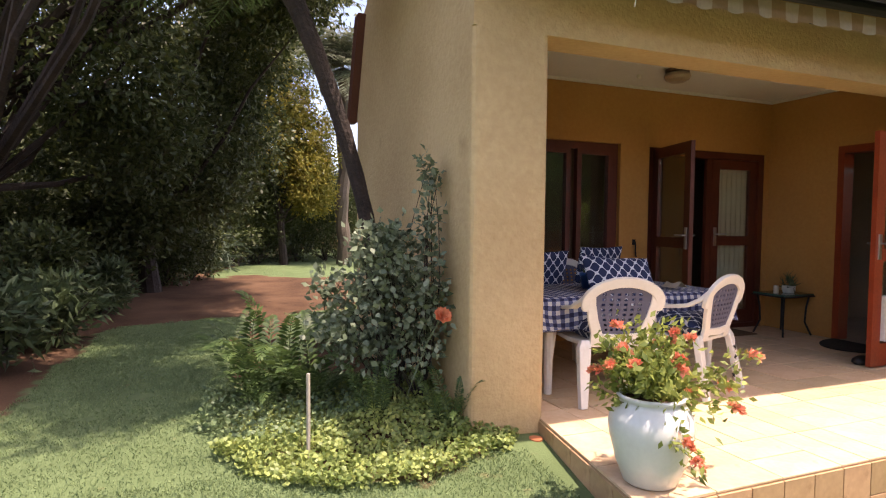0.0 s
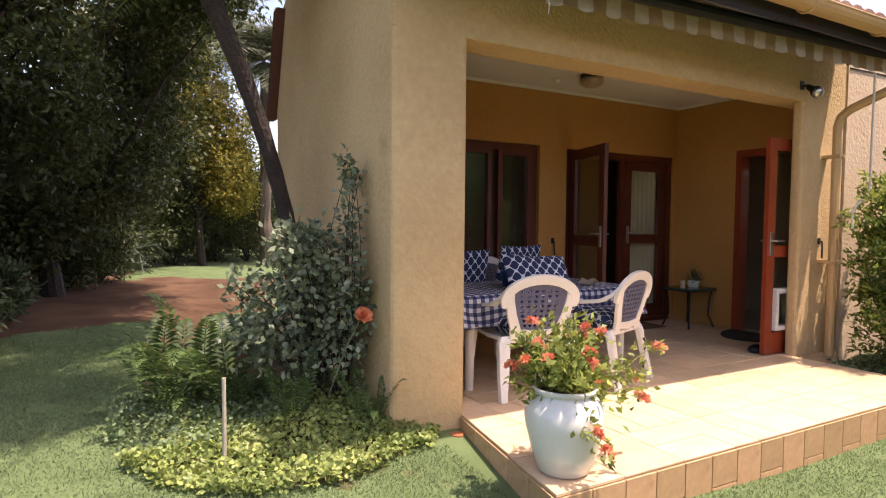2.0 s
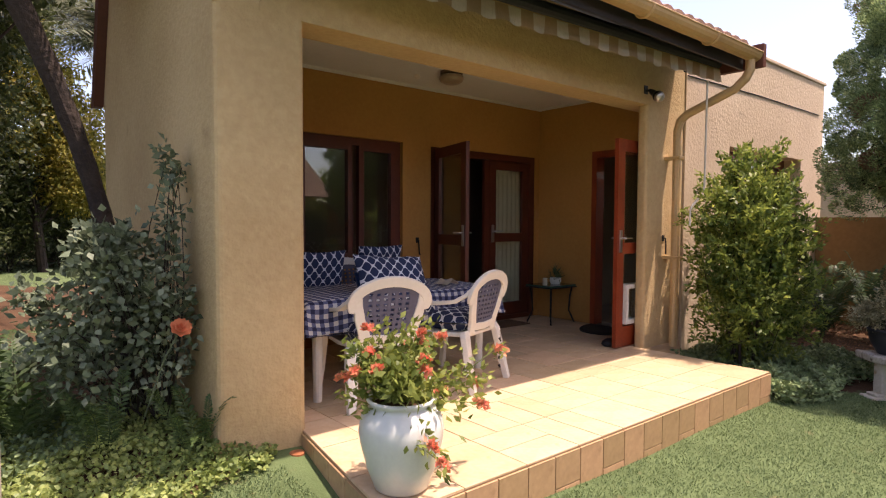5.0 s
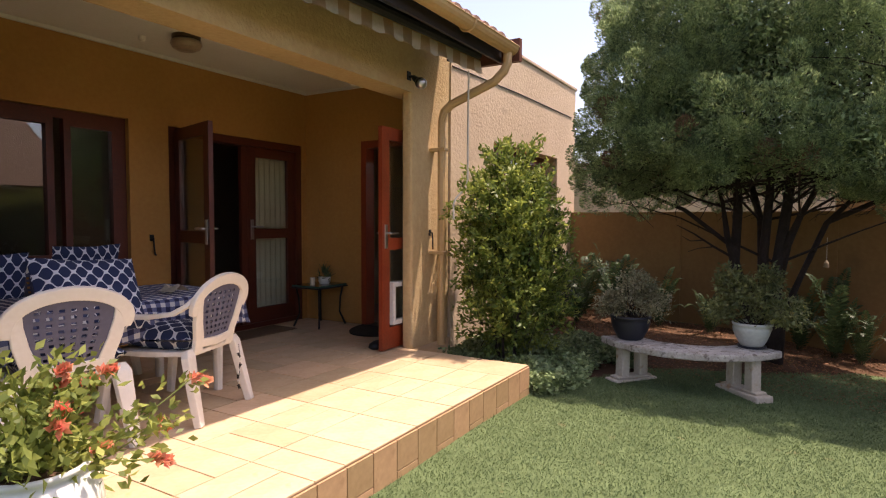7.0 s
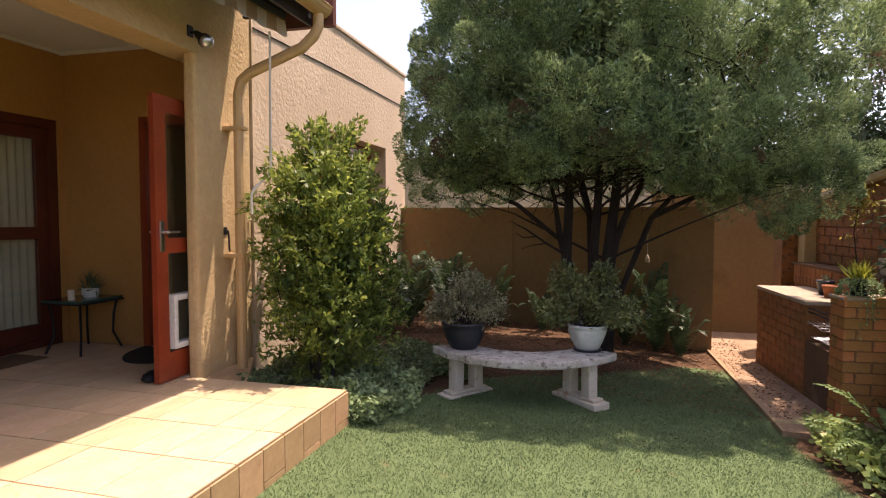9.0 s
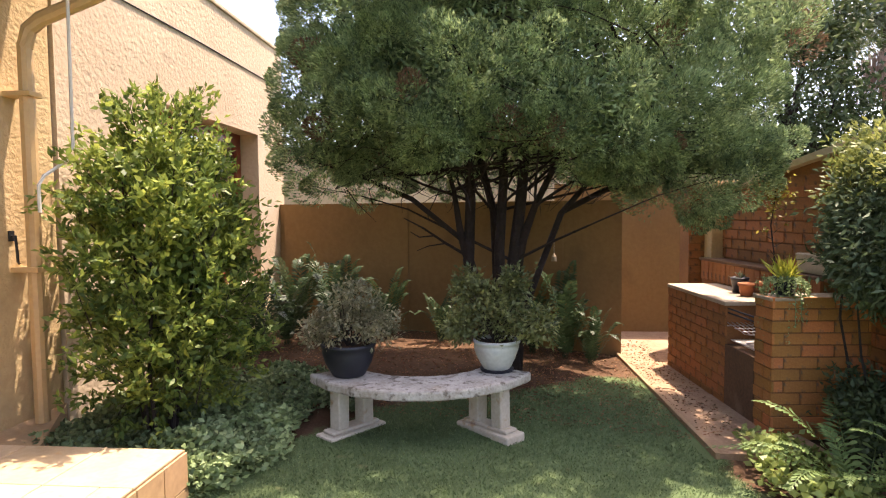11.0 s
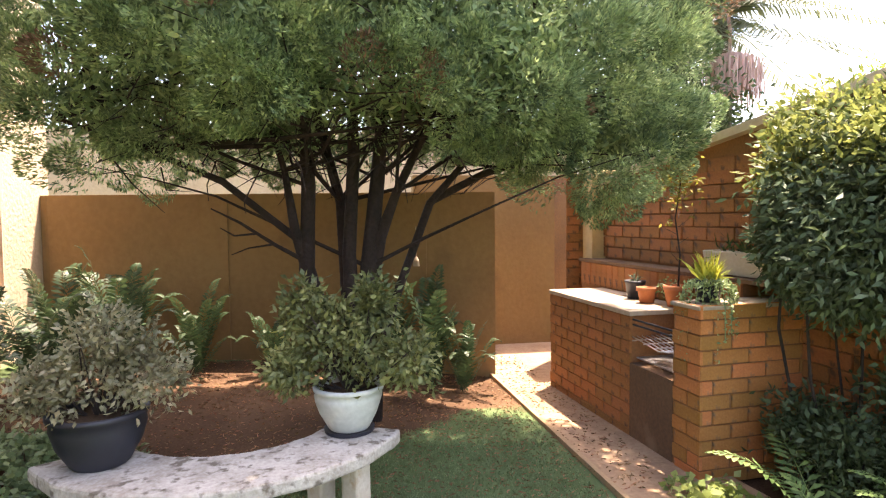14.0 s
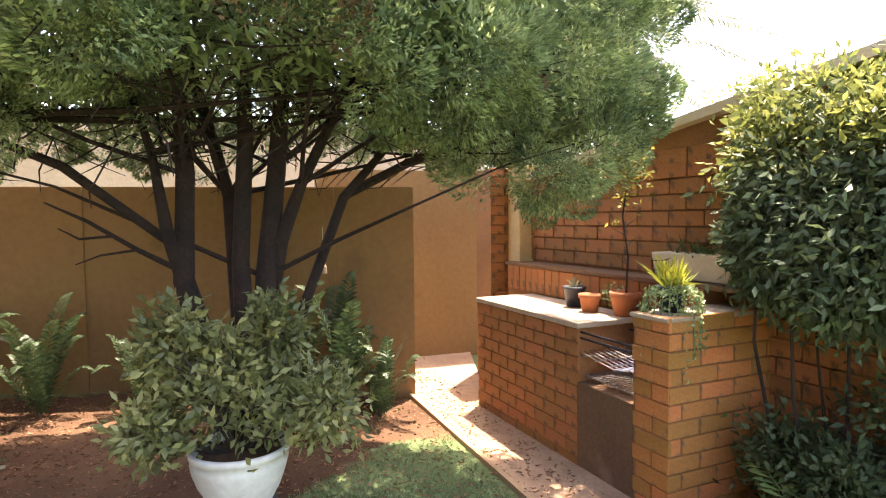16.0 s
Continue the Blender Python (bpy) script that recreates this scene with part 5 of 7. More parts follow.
chair = make_chair()
chair.matrix_basis = pose(2.22, 3.7, SLAB, 0, 0, -13) @ Matrix.Diagonal((1.1, 1.05, 1.0, 1))
for x, y, turn in ((2.94, 3.68, 19), (2.3, 4.88, 176), (2.95, 4.97, 184)):
    copy_thing(chair, pose(x, y, SLAB, 0, 0, turn))


def cushion(w, h, t, m, label, nm="cushion"):
    """A stuffed square cushion standing in its own xz plane."""
    c = new(nm)
    c.matrix_basis = m
    tagged(c, label, "cushion", "cushions on the patio chairs")
    bm = B()
    uv = bm.loops.layers.uv.new("uv")
    n = 14
    sides = []
    for s in (1, -1):
        grid = {}
        for i in range(n + 1):
            for j in range(n + 1):
                a, b = -1 + 2 * i / n, -1 + 2 * j / n
                puff = (max(0, 1 - a ** 4) * max(0, 1 - b ** 4)) ** 0.5
                x, z = w / 2 * a * (1 - 0.05 * (1 - b * b)), h / 2 * b * (1 - 0.05 * (1 - a * a)) + h / 2
                grid[i, j] = (bm.verts.new((x, s * (t / 2 * puff + 0.004 * (puff == 0)) + 0.006 * math.sin(5 * a + 2 * b), z)), (x, z))
        for i in range(n):
            for j in range(n):
                q = [grid[i, j], grid[i + 1, j], grid[i + 1, j + 1], grid[i, j + 1]]
                q = q[::-1] if s > 0 else q
                f = bm.faces.new([v for v, _ in q])
                for lo, (_, st) in zip(f.loops, q):
                    lo[uv].uv = st
    bmesh.ops.remove_doubles(bm, verts=bm.verts, dist=0.0005)
    part("cover", bm, TRELLIS, c, smooth=True)
    return c


cushion(0.5, 0.46, 0.12, pose(2.28, 4.74, SLAB + 0.55, -14, 0, 176), "navy cushion with a white lattice leaning on the chair back")
cushion(0.58, 0.5, 0.13, pose(2.46, 3.7, SLAB + 0.57, -35, 3, -8), "navy lattice cushion standing high against the chair back")
cushion(0.5, 0.48, 0.16, pose(2.2, 3.45, SLAB + 0.495, -90, 0, -8), "navy lattice seat cushion lying on the chair")
cushion(0.5, 0.48, 0.16, pose(3.02, 3.45, SLAB + 0.495, -90, 0, 19), "navy lattice seat cushion lying on the chair")
cushion(0.5, 0.46, 0.12, pose(2.95, 4.83, SLAB + 0.58, -14, 0, 184), "navy cushion with a white lattice leaning on the chair back")
BLUE = mat("bright_blue_glazed_pot", (0.01, 0.09, 0.32), (0.008, 0.07, 0.26), rough=0.35, bump=0.02)
p = thing("blue_pot", 2.45, 4.2, SLAB + 0.71, "small bright blue pot on the patio table", "pot")
part("pot", lathe(B(), [(0.055, 0), (0.075, 0.1), (0.08, 0.105), (0.08, 0.13), (0.068, 0.13), (0.062, 0.1)], 24), BLUE, p, smooth=True)
rng = np.random.default_rng(2)
soup("plant", blades(rng.normal(size=(50, 3)) * 0.02 + np.array([0, 0, 0.1]), rng.normal(size=(50, 3)) * 0.5 + np.array([0, 0, 1]), rng.uniform(0.05, 0.1, 50), 0.012, rng), 4, DARK_LEAF, p)
p = thing("folded_napkin", 3.1, 3.95, SLAB + 0.715, "crumpled pale napkin on the table", "napkin")
bm = B()
n = 8
g = {(i, j): bm.verts.new((0.14 * (i / n - 0.5), 0.16 * (j / n - 0.5), 0.012 + 0.05 * abs(math.sin(2.3 * i / n + 3 * j / n)) * (1 - abs(2 * i / n - 1)))) for i in range(n + 1) for j in range(n + 1)}
for i in range(n):
    for j in range(n):
        bm.faces.new((g[i, j], g[i + 1, j], g[i + 1, j + 1], g[i, j + 1]))
bmesh.ops.solidify(bm, geom=bm.faces[:], thickness=0.006)
part("cloth", bm, CURTAIN, p)
p = thing("wind_chime", 3.2, 3.42, SLAB + 0.4, "pale string of shells hanging under the chair", "chime")
part("string", tube(B(), [(0, 0, 0), (0.01, 0, -0.12), (0.0, 0.01, -0.3)], 0.002, 4), IRON, p)
for k in range(7):
    part("shell", tube(B(), [(0.01 * math.sin(k), 0.008 * math.cos(2 * k), -0.06 - 0.035 * k), (0.012 * math.sin(k + 1), 0, -0.085 - 0.035 * k)], [0.01, 0.005], 6), PLASTIC if k % 2 else IRON, p)

# ---- side table, mat, shoe ----
st = thing("side_table", 5.68, 4.98, SLAB, "small dark iron side table with a green glass top", "side table")
GREEN_GLASS = mat("green_glass_top", (0.05, 0.12, 0.1), rough=0.15, bump=0)
part("top", box(B(), -0.24, 0.24, -0.2, 0.2, 0.455, 0.475, 0.004), GREEN_GLASS, st)
part("top_rim", box(B(), -0.25, 0.25, -0.21, 0.21, 0.44, 0.455, 0.004), IRON, st)
for x in (-0.2, 0.2):
    for y in (-0.17, 0.17):
        part("leg", tube(B(), [(x, y, 0.445), (x * 0.9, y * 0.9, 0.32), (x * 0.86, y * 0.86, 0.15), (x * 1.12, y * 1.12, 0.0)], 0.011, 6), IRON, st)
p = thing("white_planter", 5.74, 4.96, SLAB + 0.476, "white ceramic planter with a small dark plant", "planter")
part("pot", lathe(B(), [(0.055, 0), (0.07, 0.03), (0.072, 0.08), (0.06, 0.08)], 18), GLAZE, p)
soup("plant", blades(rng.normal(size=(60, 3)) * 0.025 + np.array([0, 0, 0.08]), rng.normal(size=(60, 3)) * 0.6 + np.array([0, 0, 1]), rng.uniform(0.08, 0.16, 60), 0.014, rng), 4, DARK_LEAF, p)
p = thing("candle", 5.53, 4.95, SLAB + 0.476, "thick unlit cream candle on the side table", "candle")
part("wax", lathe(B(), [(0.028, 0), (0.028, 0.085), (0.022, 0.088), (0.004, 0.082)], 14), CURTAIN, p)
part("wick", tube(B(), [(0, 0, 0.082), (0.002, 0, 0.096)], 0.0015, 4), IRON, p)
m_ = thing("door_mat", 5.62, 4.17, SLAB + 0.003, "dark half-round rubber door mat", "mat")
part("mat", prism(B(), [(0.28 - 0.52 * math.sin(a), 0.36 * math.cos(a)) for a in (math.pi * k / 16 for k in range(17))], 0, 0.014), mat("dark_rubber", (0.03, 0.024, 0.02), rough=0.95, bump=0.8, bump_scale=60), m_)
m_ = thing("door_mat", 4.95, 5.2, SLAB + 0.003, "brown woven door mat before the French doors", "mat")
part("mat", box(B(), -0.4, 0.4, -0.18, 0.18, 0, 0.012, 0.004), mat("brown_coir", (0.16, 0.09, 0.045), rough=1.0, bump=0.9, bump_scale=90), m_)
sh = thing("stone_doorstop", 5.03, 3.66, SLAB + 0.002, "dark lumpy stone doorstop by the open door", "doorstop")
bm = lathe(B(), [(0.07, 0), (0.095, 0.02), (0.085, 0.05), (0.05, 0.07), (0.01, 0.076)], 16)
bmesh.ops.scale(bm, vec=(1.25, 0.75, 1.0), verts=bm.verts)
part("stone", bm, IRON, sh, smooth=True)

# ---- the big white pot with orange flowers ----
bp_ = thing("flower_pot", 1.52, 2.4, SLAB + 0.003, "tall white glazed urn on the corner of the patio", "pot")
bp_.scale = (0.87, 0.87, 0.93)
part("urn", lathe(B(), [(0.13, 0), (0.145, 0.01), (0.19, 0.12), (0.222, 0.24), (0.23, 0.3), (0.218, 0.36), (0.18, 0.41), (0.165, 0.425), (0.178, 0.435), (0.19, 0.45), (0.178, 0.46), (0.16, 0.45), (0.15, 0.42)], 40), GLAZE, bp_, smooth=True)
part("soil", lathe(B(), [(0.158, 0.4), (0.158, 0.425), (0.02, 0.432)], 20), SOIL, bp_)
fp = thing("flowering_plant", 1.52, 2.4, SLAB + 0.4, "leafy plant with orange-red bract flowers in the urn", "plant")
rng = np.random.default_rng(31)
FLOWER = leafy("orange_bract", (0.75, 0.34, 0.2), (0.6, 0.2, 0.1), trans=0.3)
YELLOW_LEAF = leafy("light_potted_leaf", (0.24, 0.28, 0.07), (0.12, 0.17, 0.04), trans=0.35)
bm = B()
tips = []
for k in range(40):
    a, r = rng.uniform(0, 6.28), rng.uniform(0.05, 0.24)
    tips.append((r * math.cos(a) * 1.1, r * math.sin(a), rng.uniform(0.08, 0.4) - 0.5 * r))
tips += [(0.3, -0.1, 0.1), (0.42, -0.12, 0.08), (0.5, -0.1, 0.2), (0.36, -0.05, 0.05), (-0.22, -0.15, 0.22), (-0.02, -0.22, -0.12), (0.25, -0.2, 0.0), (0.02, -0.23, -0.2)]
stems(bm, rng, (0, 0, -0.02), tips, 0.005, 0.002)
part("stem", bm, YELLOW_LEAF, fp)
tp = np.array(tips)
cl_ = np.concatenate([tp * f for f in (0.45, 0.6, 0.75, 0.88, 1.0)]) + rng.normal(size=(5 * len(tp), 3)) * 0.015
soup("leaves", foliage(rng, (cl_, unit(cl_ + np.array([0, 0, 0.1]))), 8, 0.03, 0.046, 0.025, droop=0.4), 4, YELLOW_LEAF, fp)
for k, t in enumerate(tips):
    if k % 3 == 0 or k > 42:
        m = 34
        d = unit(np.array(t) * np.array([1, 1, 0.3]) + np.array([0, 0, 0.12]))
        s = rng.uniform(0, 1, (m, 1))
        base = np.array(t) + d * s * 0.07 + np.array([0, 0, -0.045]) * s ** 2
        soup("flower", blades(base, d + rng.normal(size=(m, 3)) * 0.6, 0.036, 0.025, rng), 4, FLOWER, fp)

# small ground light beside the pillar
gl = thing("ground_light", 1.43, 3.3, 0.21, "small rusty round ground light by the step", "lamp")
part("body", lathe(B(), [(0.035, -0.05), (0.035, 0.04), (0.045, 0.045), (0.045, 0.06), (0.03, 0.064)], 14), TERRA, gl)

# ---- planting round the pillar ----
def fern(name, at, n, length, seed, label, material=None, spread=1.0, parent=None, arch_up=1.0):
    """A clump of arching fronds, each a midrib with two rows of leaflets."""
    rng = np.random.default_rng(seed)
    f = thing(name, *at, label, "fern")
    for k in range(n):
        a = 2 * math.pi * k / n + rng.uniform(-0.3, 0.3)
        L = length * rng.uniform(0.65, 1.15)
        e = rng.uniform(0.25, 1.1)
        m = 26
        s = np.linspace(0, 1, m)
        out = L * spread * (0.25 + 0.6 * e) * s
        up = L * arch_up * (1.05 - 0.55 * e) * np.sin(s * (1.3 + 0.8 * e)) * 0.95
        x, y = out * math.cos(a), out * math.sin(a)
        rib = np.stack([x + 0.03 * np.sin(3 * s + k), y + 0.03 * np.cos(2 * s + k), up], 1)
        t = unit(np.gradient(rib, axis=0))
        side = unit(np.cross(t, np.array([0, 0, 1.0])))
        w = 0.13 * L * np.sin(np.pi * np.clip(0.12 + 0.88 * s, 0, 1)) ** 0.7 * (1 - 0.25 * s)
        quads = []
        for sg in (1, -1):
            b = rib[2:]
            d = unit(side[2:] * sg + 0.45 * t[2:] + rng.normal(size=(m - 2, 3)) * 0.08 + np.array([0, 0, -0.12]))
            ww = np.reshape(w[2:], (-1, 1))
            th = t[2:] * (L / m * 0.42)
            quads.append(np.stack([b - th, b + d * ww * 0.6 - th * 0.8 , b + d * ww, b + d * ww * 0.5 + th * 1.2], 1))
        q = rib[:-1]
        wd = side[:-1] * 0.0025
        quads.append(np.stack([q - wd, q + wd, rib[1:] + wd, rib[1:] - wd], 1))
        soup("frond", np.concatenate(quads), 4, material or FERN_LEAF, f)
    return f


def carpet(name, region, n, leaf, hgt, material, label, seed, mound=0.0):
    """Low leaves that cover the soil where region is true."""
    rng = np.random.default_rng(seed)
    x0, x1, y0, y1, inside = region
    p = np.stack([rng.uniform(x0, x1, n), rng.uniform(y0, y1, n)], 1)
    p = p[inside(p[:, 0], p[:, 1])]
    m = len(p)
    z = height(p[:, 0], p[:, 1]) + rng.uniform(0, 1, m) ** 0.6 * hgt * (0.65 + 0.35 * wob(p[:, 0], p[:, 1], 4.0))
    way = np.column_stack([rng.normal(size=(m, 2)), rng.uniform(-0.1, 0.7, m)])
    return tagged(soup(name, blades(np.column_stack([p, z]), way, rng.uniform(0.7, 1.2, m) * leaf[0], leaf[1], rng, 0.3), 4, material), label, "ground cover", "", "stuff")


# darker copy of the cover leaf: shade is put into its colour
COVER_DARK = leafy("shade_toned_cover_leaf", (0.19, 0.26, 0.125), (0.11, 0.17, 0.075), trans=0.25)
COVER_PALE = leafy("silvery_ground_cover_leaf", (0.27, 0.36, 0.18), (0.15, 0.22, 0.09), trans=0.25)
carpet("ground_cover", (-0.5, 1.35, 2.9, 4.2, lambda x, y: ((x - 0.52) / 0.9) ** 2 + ((y - 3.75) / 0.76) ** 2 < 1 + 0.12 * wob(x, y, 5)), 19000, (0.032, 0.026), 0.13, COVER_LEAF, "bright green low ground cover round the pillar bed", 41)
carpet("ground_cover", (-0.7, 0.6, 3.6, 5.2, lambda x, y: ((x - 0.1) / 0.6) ** 2 + ((y - 4.3) / 0.75) ** 2 < 1 + 0.12 * wob(x, y, 5)), 7000, (0.035, 0.027), 0.16, COVER_DARK, "low ground cover under the ferns, coloured darker for shade", 42)
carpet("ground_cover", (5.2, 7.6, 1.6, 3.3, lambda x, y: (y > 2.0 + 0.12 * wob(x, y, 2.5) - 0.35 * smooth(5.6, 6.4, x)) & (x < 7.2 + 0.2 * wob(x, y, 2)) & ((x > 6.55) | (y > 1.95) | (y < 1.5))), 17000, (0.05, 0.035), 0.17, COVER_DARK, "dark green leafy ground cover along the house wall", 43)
carpet("ground_cover", (5.2, 6.3, 1.7, 2.6, lambda x, y: (y > 1.95 + 0.1 * wob(x, y, 3)) & (y < 2.5 + 0.1 * wob(x, y, 4))), 3600, (0.05, 0.03), 0.24, COVER_PALE, "pale variegated ground cover beside the step", 44)
carpet("ground_cover", (4.5, 6.6, -1.5, -0.85, lambda x, y: (y < -0.98 + 0.1 * wob(x, y, 3)) & (x > 5.3)), 2200, (0.06, 0.045), 0.2, COVER_LEAF, "light green edging plants by the path", 45)
rng = np.random.default_rng(46)
n = 9000
pl = np.stack([rng.uniform(6.6, 9.8, n), rng.uniform(-1.2, 3.0, n)], 1)
pl = np.column_stack([pl, np.where(pl[:, 1] < -0.8, -0.039, height(pl[:, 0], pl[:, 1])) + 0.004])
LITTER = mat("dry_leaf_litter", (0.3, 0.17, 0.08), (0.16, 0.08, 0.04), rough=0.95, bump=0, island=0.5)
tagged(soup("leaf_litter", blades(pl, np.column_stack([rng.normal(size=(n, 2)), rng.uniform(0, 0.15, n)]), rng.uniform(0.015, 0.045, n), 0.009, rng), 4, LITTER), "dry brown leaf litter under the tree", "leaf litter", "", "stuff")

for k, (x, y, L, s) in enumerate([(0.12, 4.45, 0.95, 51), (-0.12, 4.6, 0.85, 52), (0.22, 4.1, 0.8, 53), (0.5, 3.62, 0.5, 54), (0.9, 3.45, 0.45, 58), (-0.1, 4.25, 0.7, 59)]):
    fern("sword_fern", (x, y, height(x, y).item()), 13 if k < 3 else 9, L, s, "arching green sword fern in the pillar bed")
shrub("rose_bush", (0.72, 3.95, height(0.72, 3.95).item()), [((0, -0.1, 0.5), (0.38, 0.3, 0.4)), ((-0.14, -0.2, 0.75), (0.36, 0.25, 0.25)), ((0.08, -0.25, 0.55), (0.22, 0.2, 0.4)), ((-0.3, -0.1, 0.5), (0.28, 0.25, 0.34)), ((-0.12, -0.2, 1.0), (0.2, 0.15, 0.14))],
      6, 100, (0.052, 0.038), 0.045, ROSE_LEAF, "tall rose bush with dusty dark leaves beside the pillar", "rose bush", 61, n_stems=4, stem_r=0.008, shell=0.3)
shrub("climbing_rose", (0.84, 3.8, height(0.84, 3.8).item()), [((0.02, -0.1, 0.85), (0.12, 0.14, 0.3)), ((0.05, -0.05, 1.2), (0.09, 0.13, 0.25)), ((0.06, 0, 1.5), (0.07, 0.14, 0.16)), ((-0.3, -0.2, 0.95), (0.12, 0.1, 0.14)), ((-0.6, 0.1, 0.75), (0.1, 0.1, 0.12))], 5, 22, (0.05, 0.036), 0.03, ROSE_LEAF, "thin climbing rose shoots against the plaster pillar", "rose bush", 62, n_stems=5, stem_r=0.006, shell=0.2)
PETAL = leafy("apricot_petal", (0.75, 0.3, 0.16), (0.7, 0.22, 0.12), trans=0.35)


def rose(x, y, z, r, seed):
    rng = np.random.default_rng(seed)
    t = thing("rose_flower", x, y, z, "open apricot rose on the bush", "flower")
    part("stem", tube(B(), [(0.0, 0.02, -0.005), (-0.06, 0.1, -0.18), (-0.12, 0.25, -0.5)], 0.004, 5), ROSE_LEAF, t)
    for ring, (n, tilt, size) in enumerate([(7, 0.25, 1.0), (6, 0.7, 0.85), (5, 1.1, 0.6), (3, 1.4, 0.4)]):
        for k in range(n):
            a = 2 * math.pi * (k + 0.4 * ring) / n
            bm = B()
            g = []
            for i in range(5):
                u = i / 4
                row = []
                for j in range(5):
                    v = (j / 4 - 0.5) * 2
                    wd = r * 0.55 * size * math.sin(math.pi * (0.15 + 0.75 * u)) * v
                    rad = r * size * u
                    row.append(bm.verts.new((rad * math.cos(tilt), wd, rad * math.sin(tilt) + 0.25 * r * (v * v) * u)))
                g.append(row)
            for i in range(4):
                for j in range(4):
                    bm.faces.new((g[i][j], g[i + 1][j], g[i + 1][j + 1], g[i][j + 1]))
            bm.transform(Matrix.Rotation(radians(50), 4, "X") @ Matrix.Rotation(a, 4, "Z"))
            part("petal", bm, PETAL, t, smooth=True)


rose(0.81, 3.33, 1.05, 0.055, 1)
stk = thing("garden_stake", 0.06, 3.42, 0.2, "thin pale garden stake standing in the bed", "stake")
part("stick", tube(B(), [(0, 0, -0.05), (0.002, 0, 0.3), (0.0, 0.0, 0.56)], 0.011, 8), mat("bleached_cane", (0.42, 0.38, 0.3), rough=0.8), stk)


# ---- trees ----
def palm_fronds(t, rng, n, top, L, droop, material, leaflet=0.3, start=0.0):
    for k in range(n):
        a = start + 2 * math.pi * k / n + rng.uniform(-0.2, 0.2)
        e = rng.uniform(-0.1, 1.1)
        m = 46
        s = np.linspace(0, 1, m)
        l = L * rng.uniform(0.8, 1.1)
        out = l * (0.15 + 0.85 * s) * s ** 0.15 * math.cos(e * 0.8) * s
        up = l * (math.sin(e) * s - droop * s ** 2.2)
        rib = np.stack([top[0] + out * math.cos(a), top[1] + out * math.sin(a), top[2] + up], 1)
        tt = unit(np.gradient(rib, axis=0))
        side = unit(np.cross(tt, np.array([0.01, 0.02, 1.0])))
        q = []
        for sg in (1, -1):
            b = rib[4:]
            d = unit(side[4:] * sg + 0.55 * tt[4:] + np.array([0, 0, -0.25]) + rng.normal(size=(m - 4, 3)) * 0.08)
            ll = leaflet * l * np.sin(np.pi * np.clip(0.15 + 0.8 * s[4:], 0, 1)).reshape(-1, 1)
            th = tt[4:] * l * 0.009
            q.append(np.stack([b - th, b + d * ll * 0.5 + th, b + d * ll + np.array([0, 0, -0.1]) * ll, b + d * ll * 0.5 - th], 1))
        wd = side[:-1] * l * 0.006
        q.append(np.stack([rib[:-1] - wd, rib[:-1] + wd, rib[1:] + wd, rib[1:] - wd], 1))
        soup("frond", np.concatenate(q), 4, material, t)


tf = thing("tree_fern", 0.87, 4.65, height(0.87, 4.65).item(), "leaning dark-trunked tree fern in the pillar bed", "tree fern")
bm = B()
pts, rad = [], []
rng = np.random.default_rng(71)
for k in range(22):
    s = k / 21
    pts.append((-0.86 * s ** 1.9, 0.02 * math.sin(5 * s), -0.05 + 3.2 * s))
    rad.append(0.066 * (1.15 - 0.3 * math.sin(math.pi * s)) + 0.005 * (k % 2) + (0.02 if k > 19 else 0))
tube(bm, pts, rad, 12)
part("trunk", bm, BARK, tf, "rough dark fibrous trunk")
palm_fronds(tf, rng, 28, (-0.85, 0, 3.15), 1.3, 0.24, FERN_LEAF, 0.24, 0.4)


def tree(name, at, trunk, lobes, clumps, per, leaf, spread, material, label, seed, bark=BARK, limbs=14, shell=0.45, droop=0.15):
    """A tree: a tapered trunk (points and radii), limbs into its crown, and leaves in uneven lobes."""
    rng = np.random.default_rng(seed)
    t = thing(name, *at, label, "tree")
    pts, rad = trunk
    part("trunk", tube(B(), pts, rad, 10), bark, t)
    soups, tips = [], []
    for off, r in lobes:
        c, d = blob(rng, clumps, off, r, shell)
        keep = np.sin(c[:, 0] * 3.1 + seed) + np.sin(c[:, 1] * 2.7 + c[:, 2] * 1.9) + np.sin(c[:, 2] * 3.7) < 1.7
        c, d = c[keep], d[keep]
        soups.append(foliage(rng, (c, d), per, spread, *leaf, droop=droop, out=0.4, rnd=0.8))
        tips += [tuple(q) for q in c[: max(1, limbs // len(lobes) + 1)]]
    bm = B()
    for e in tips:
        b = Vector(pts[rng.integers(max(1, len(pts) - 3), len(pts))])
        e = Vector(e)
        r0 = rad[-1] * 0.6
        tube(bm, [b, b.lerp(e, 0.4) + Vector(rng.normal(size=3)) * 0.15, b.lerp(e, 0.7) + Vector(rng.normal(size=3)) * 0.12, e], [r0, r0 * 0.7, r0 * 0.45, r0 * 0.15], 6)
    part("limb", bm, bark, t)
    soup("crown", np.concatenate(soups), 4, material, t)
    return t


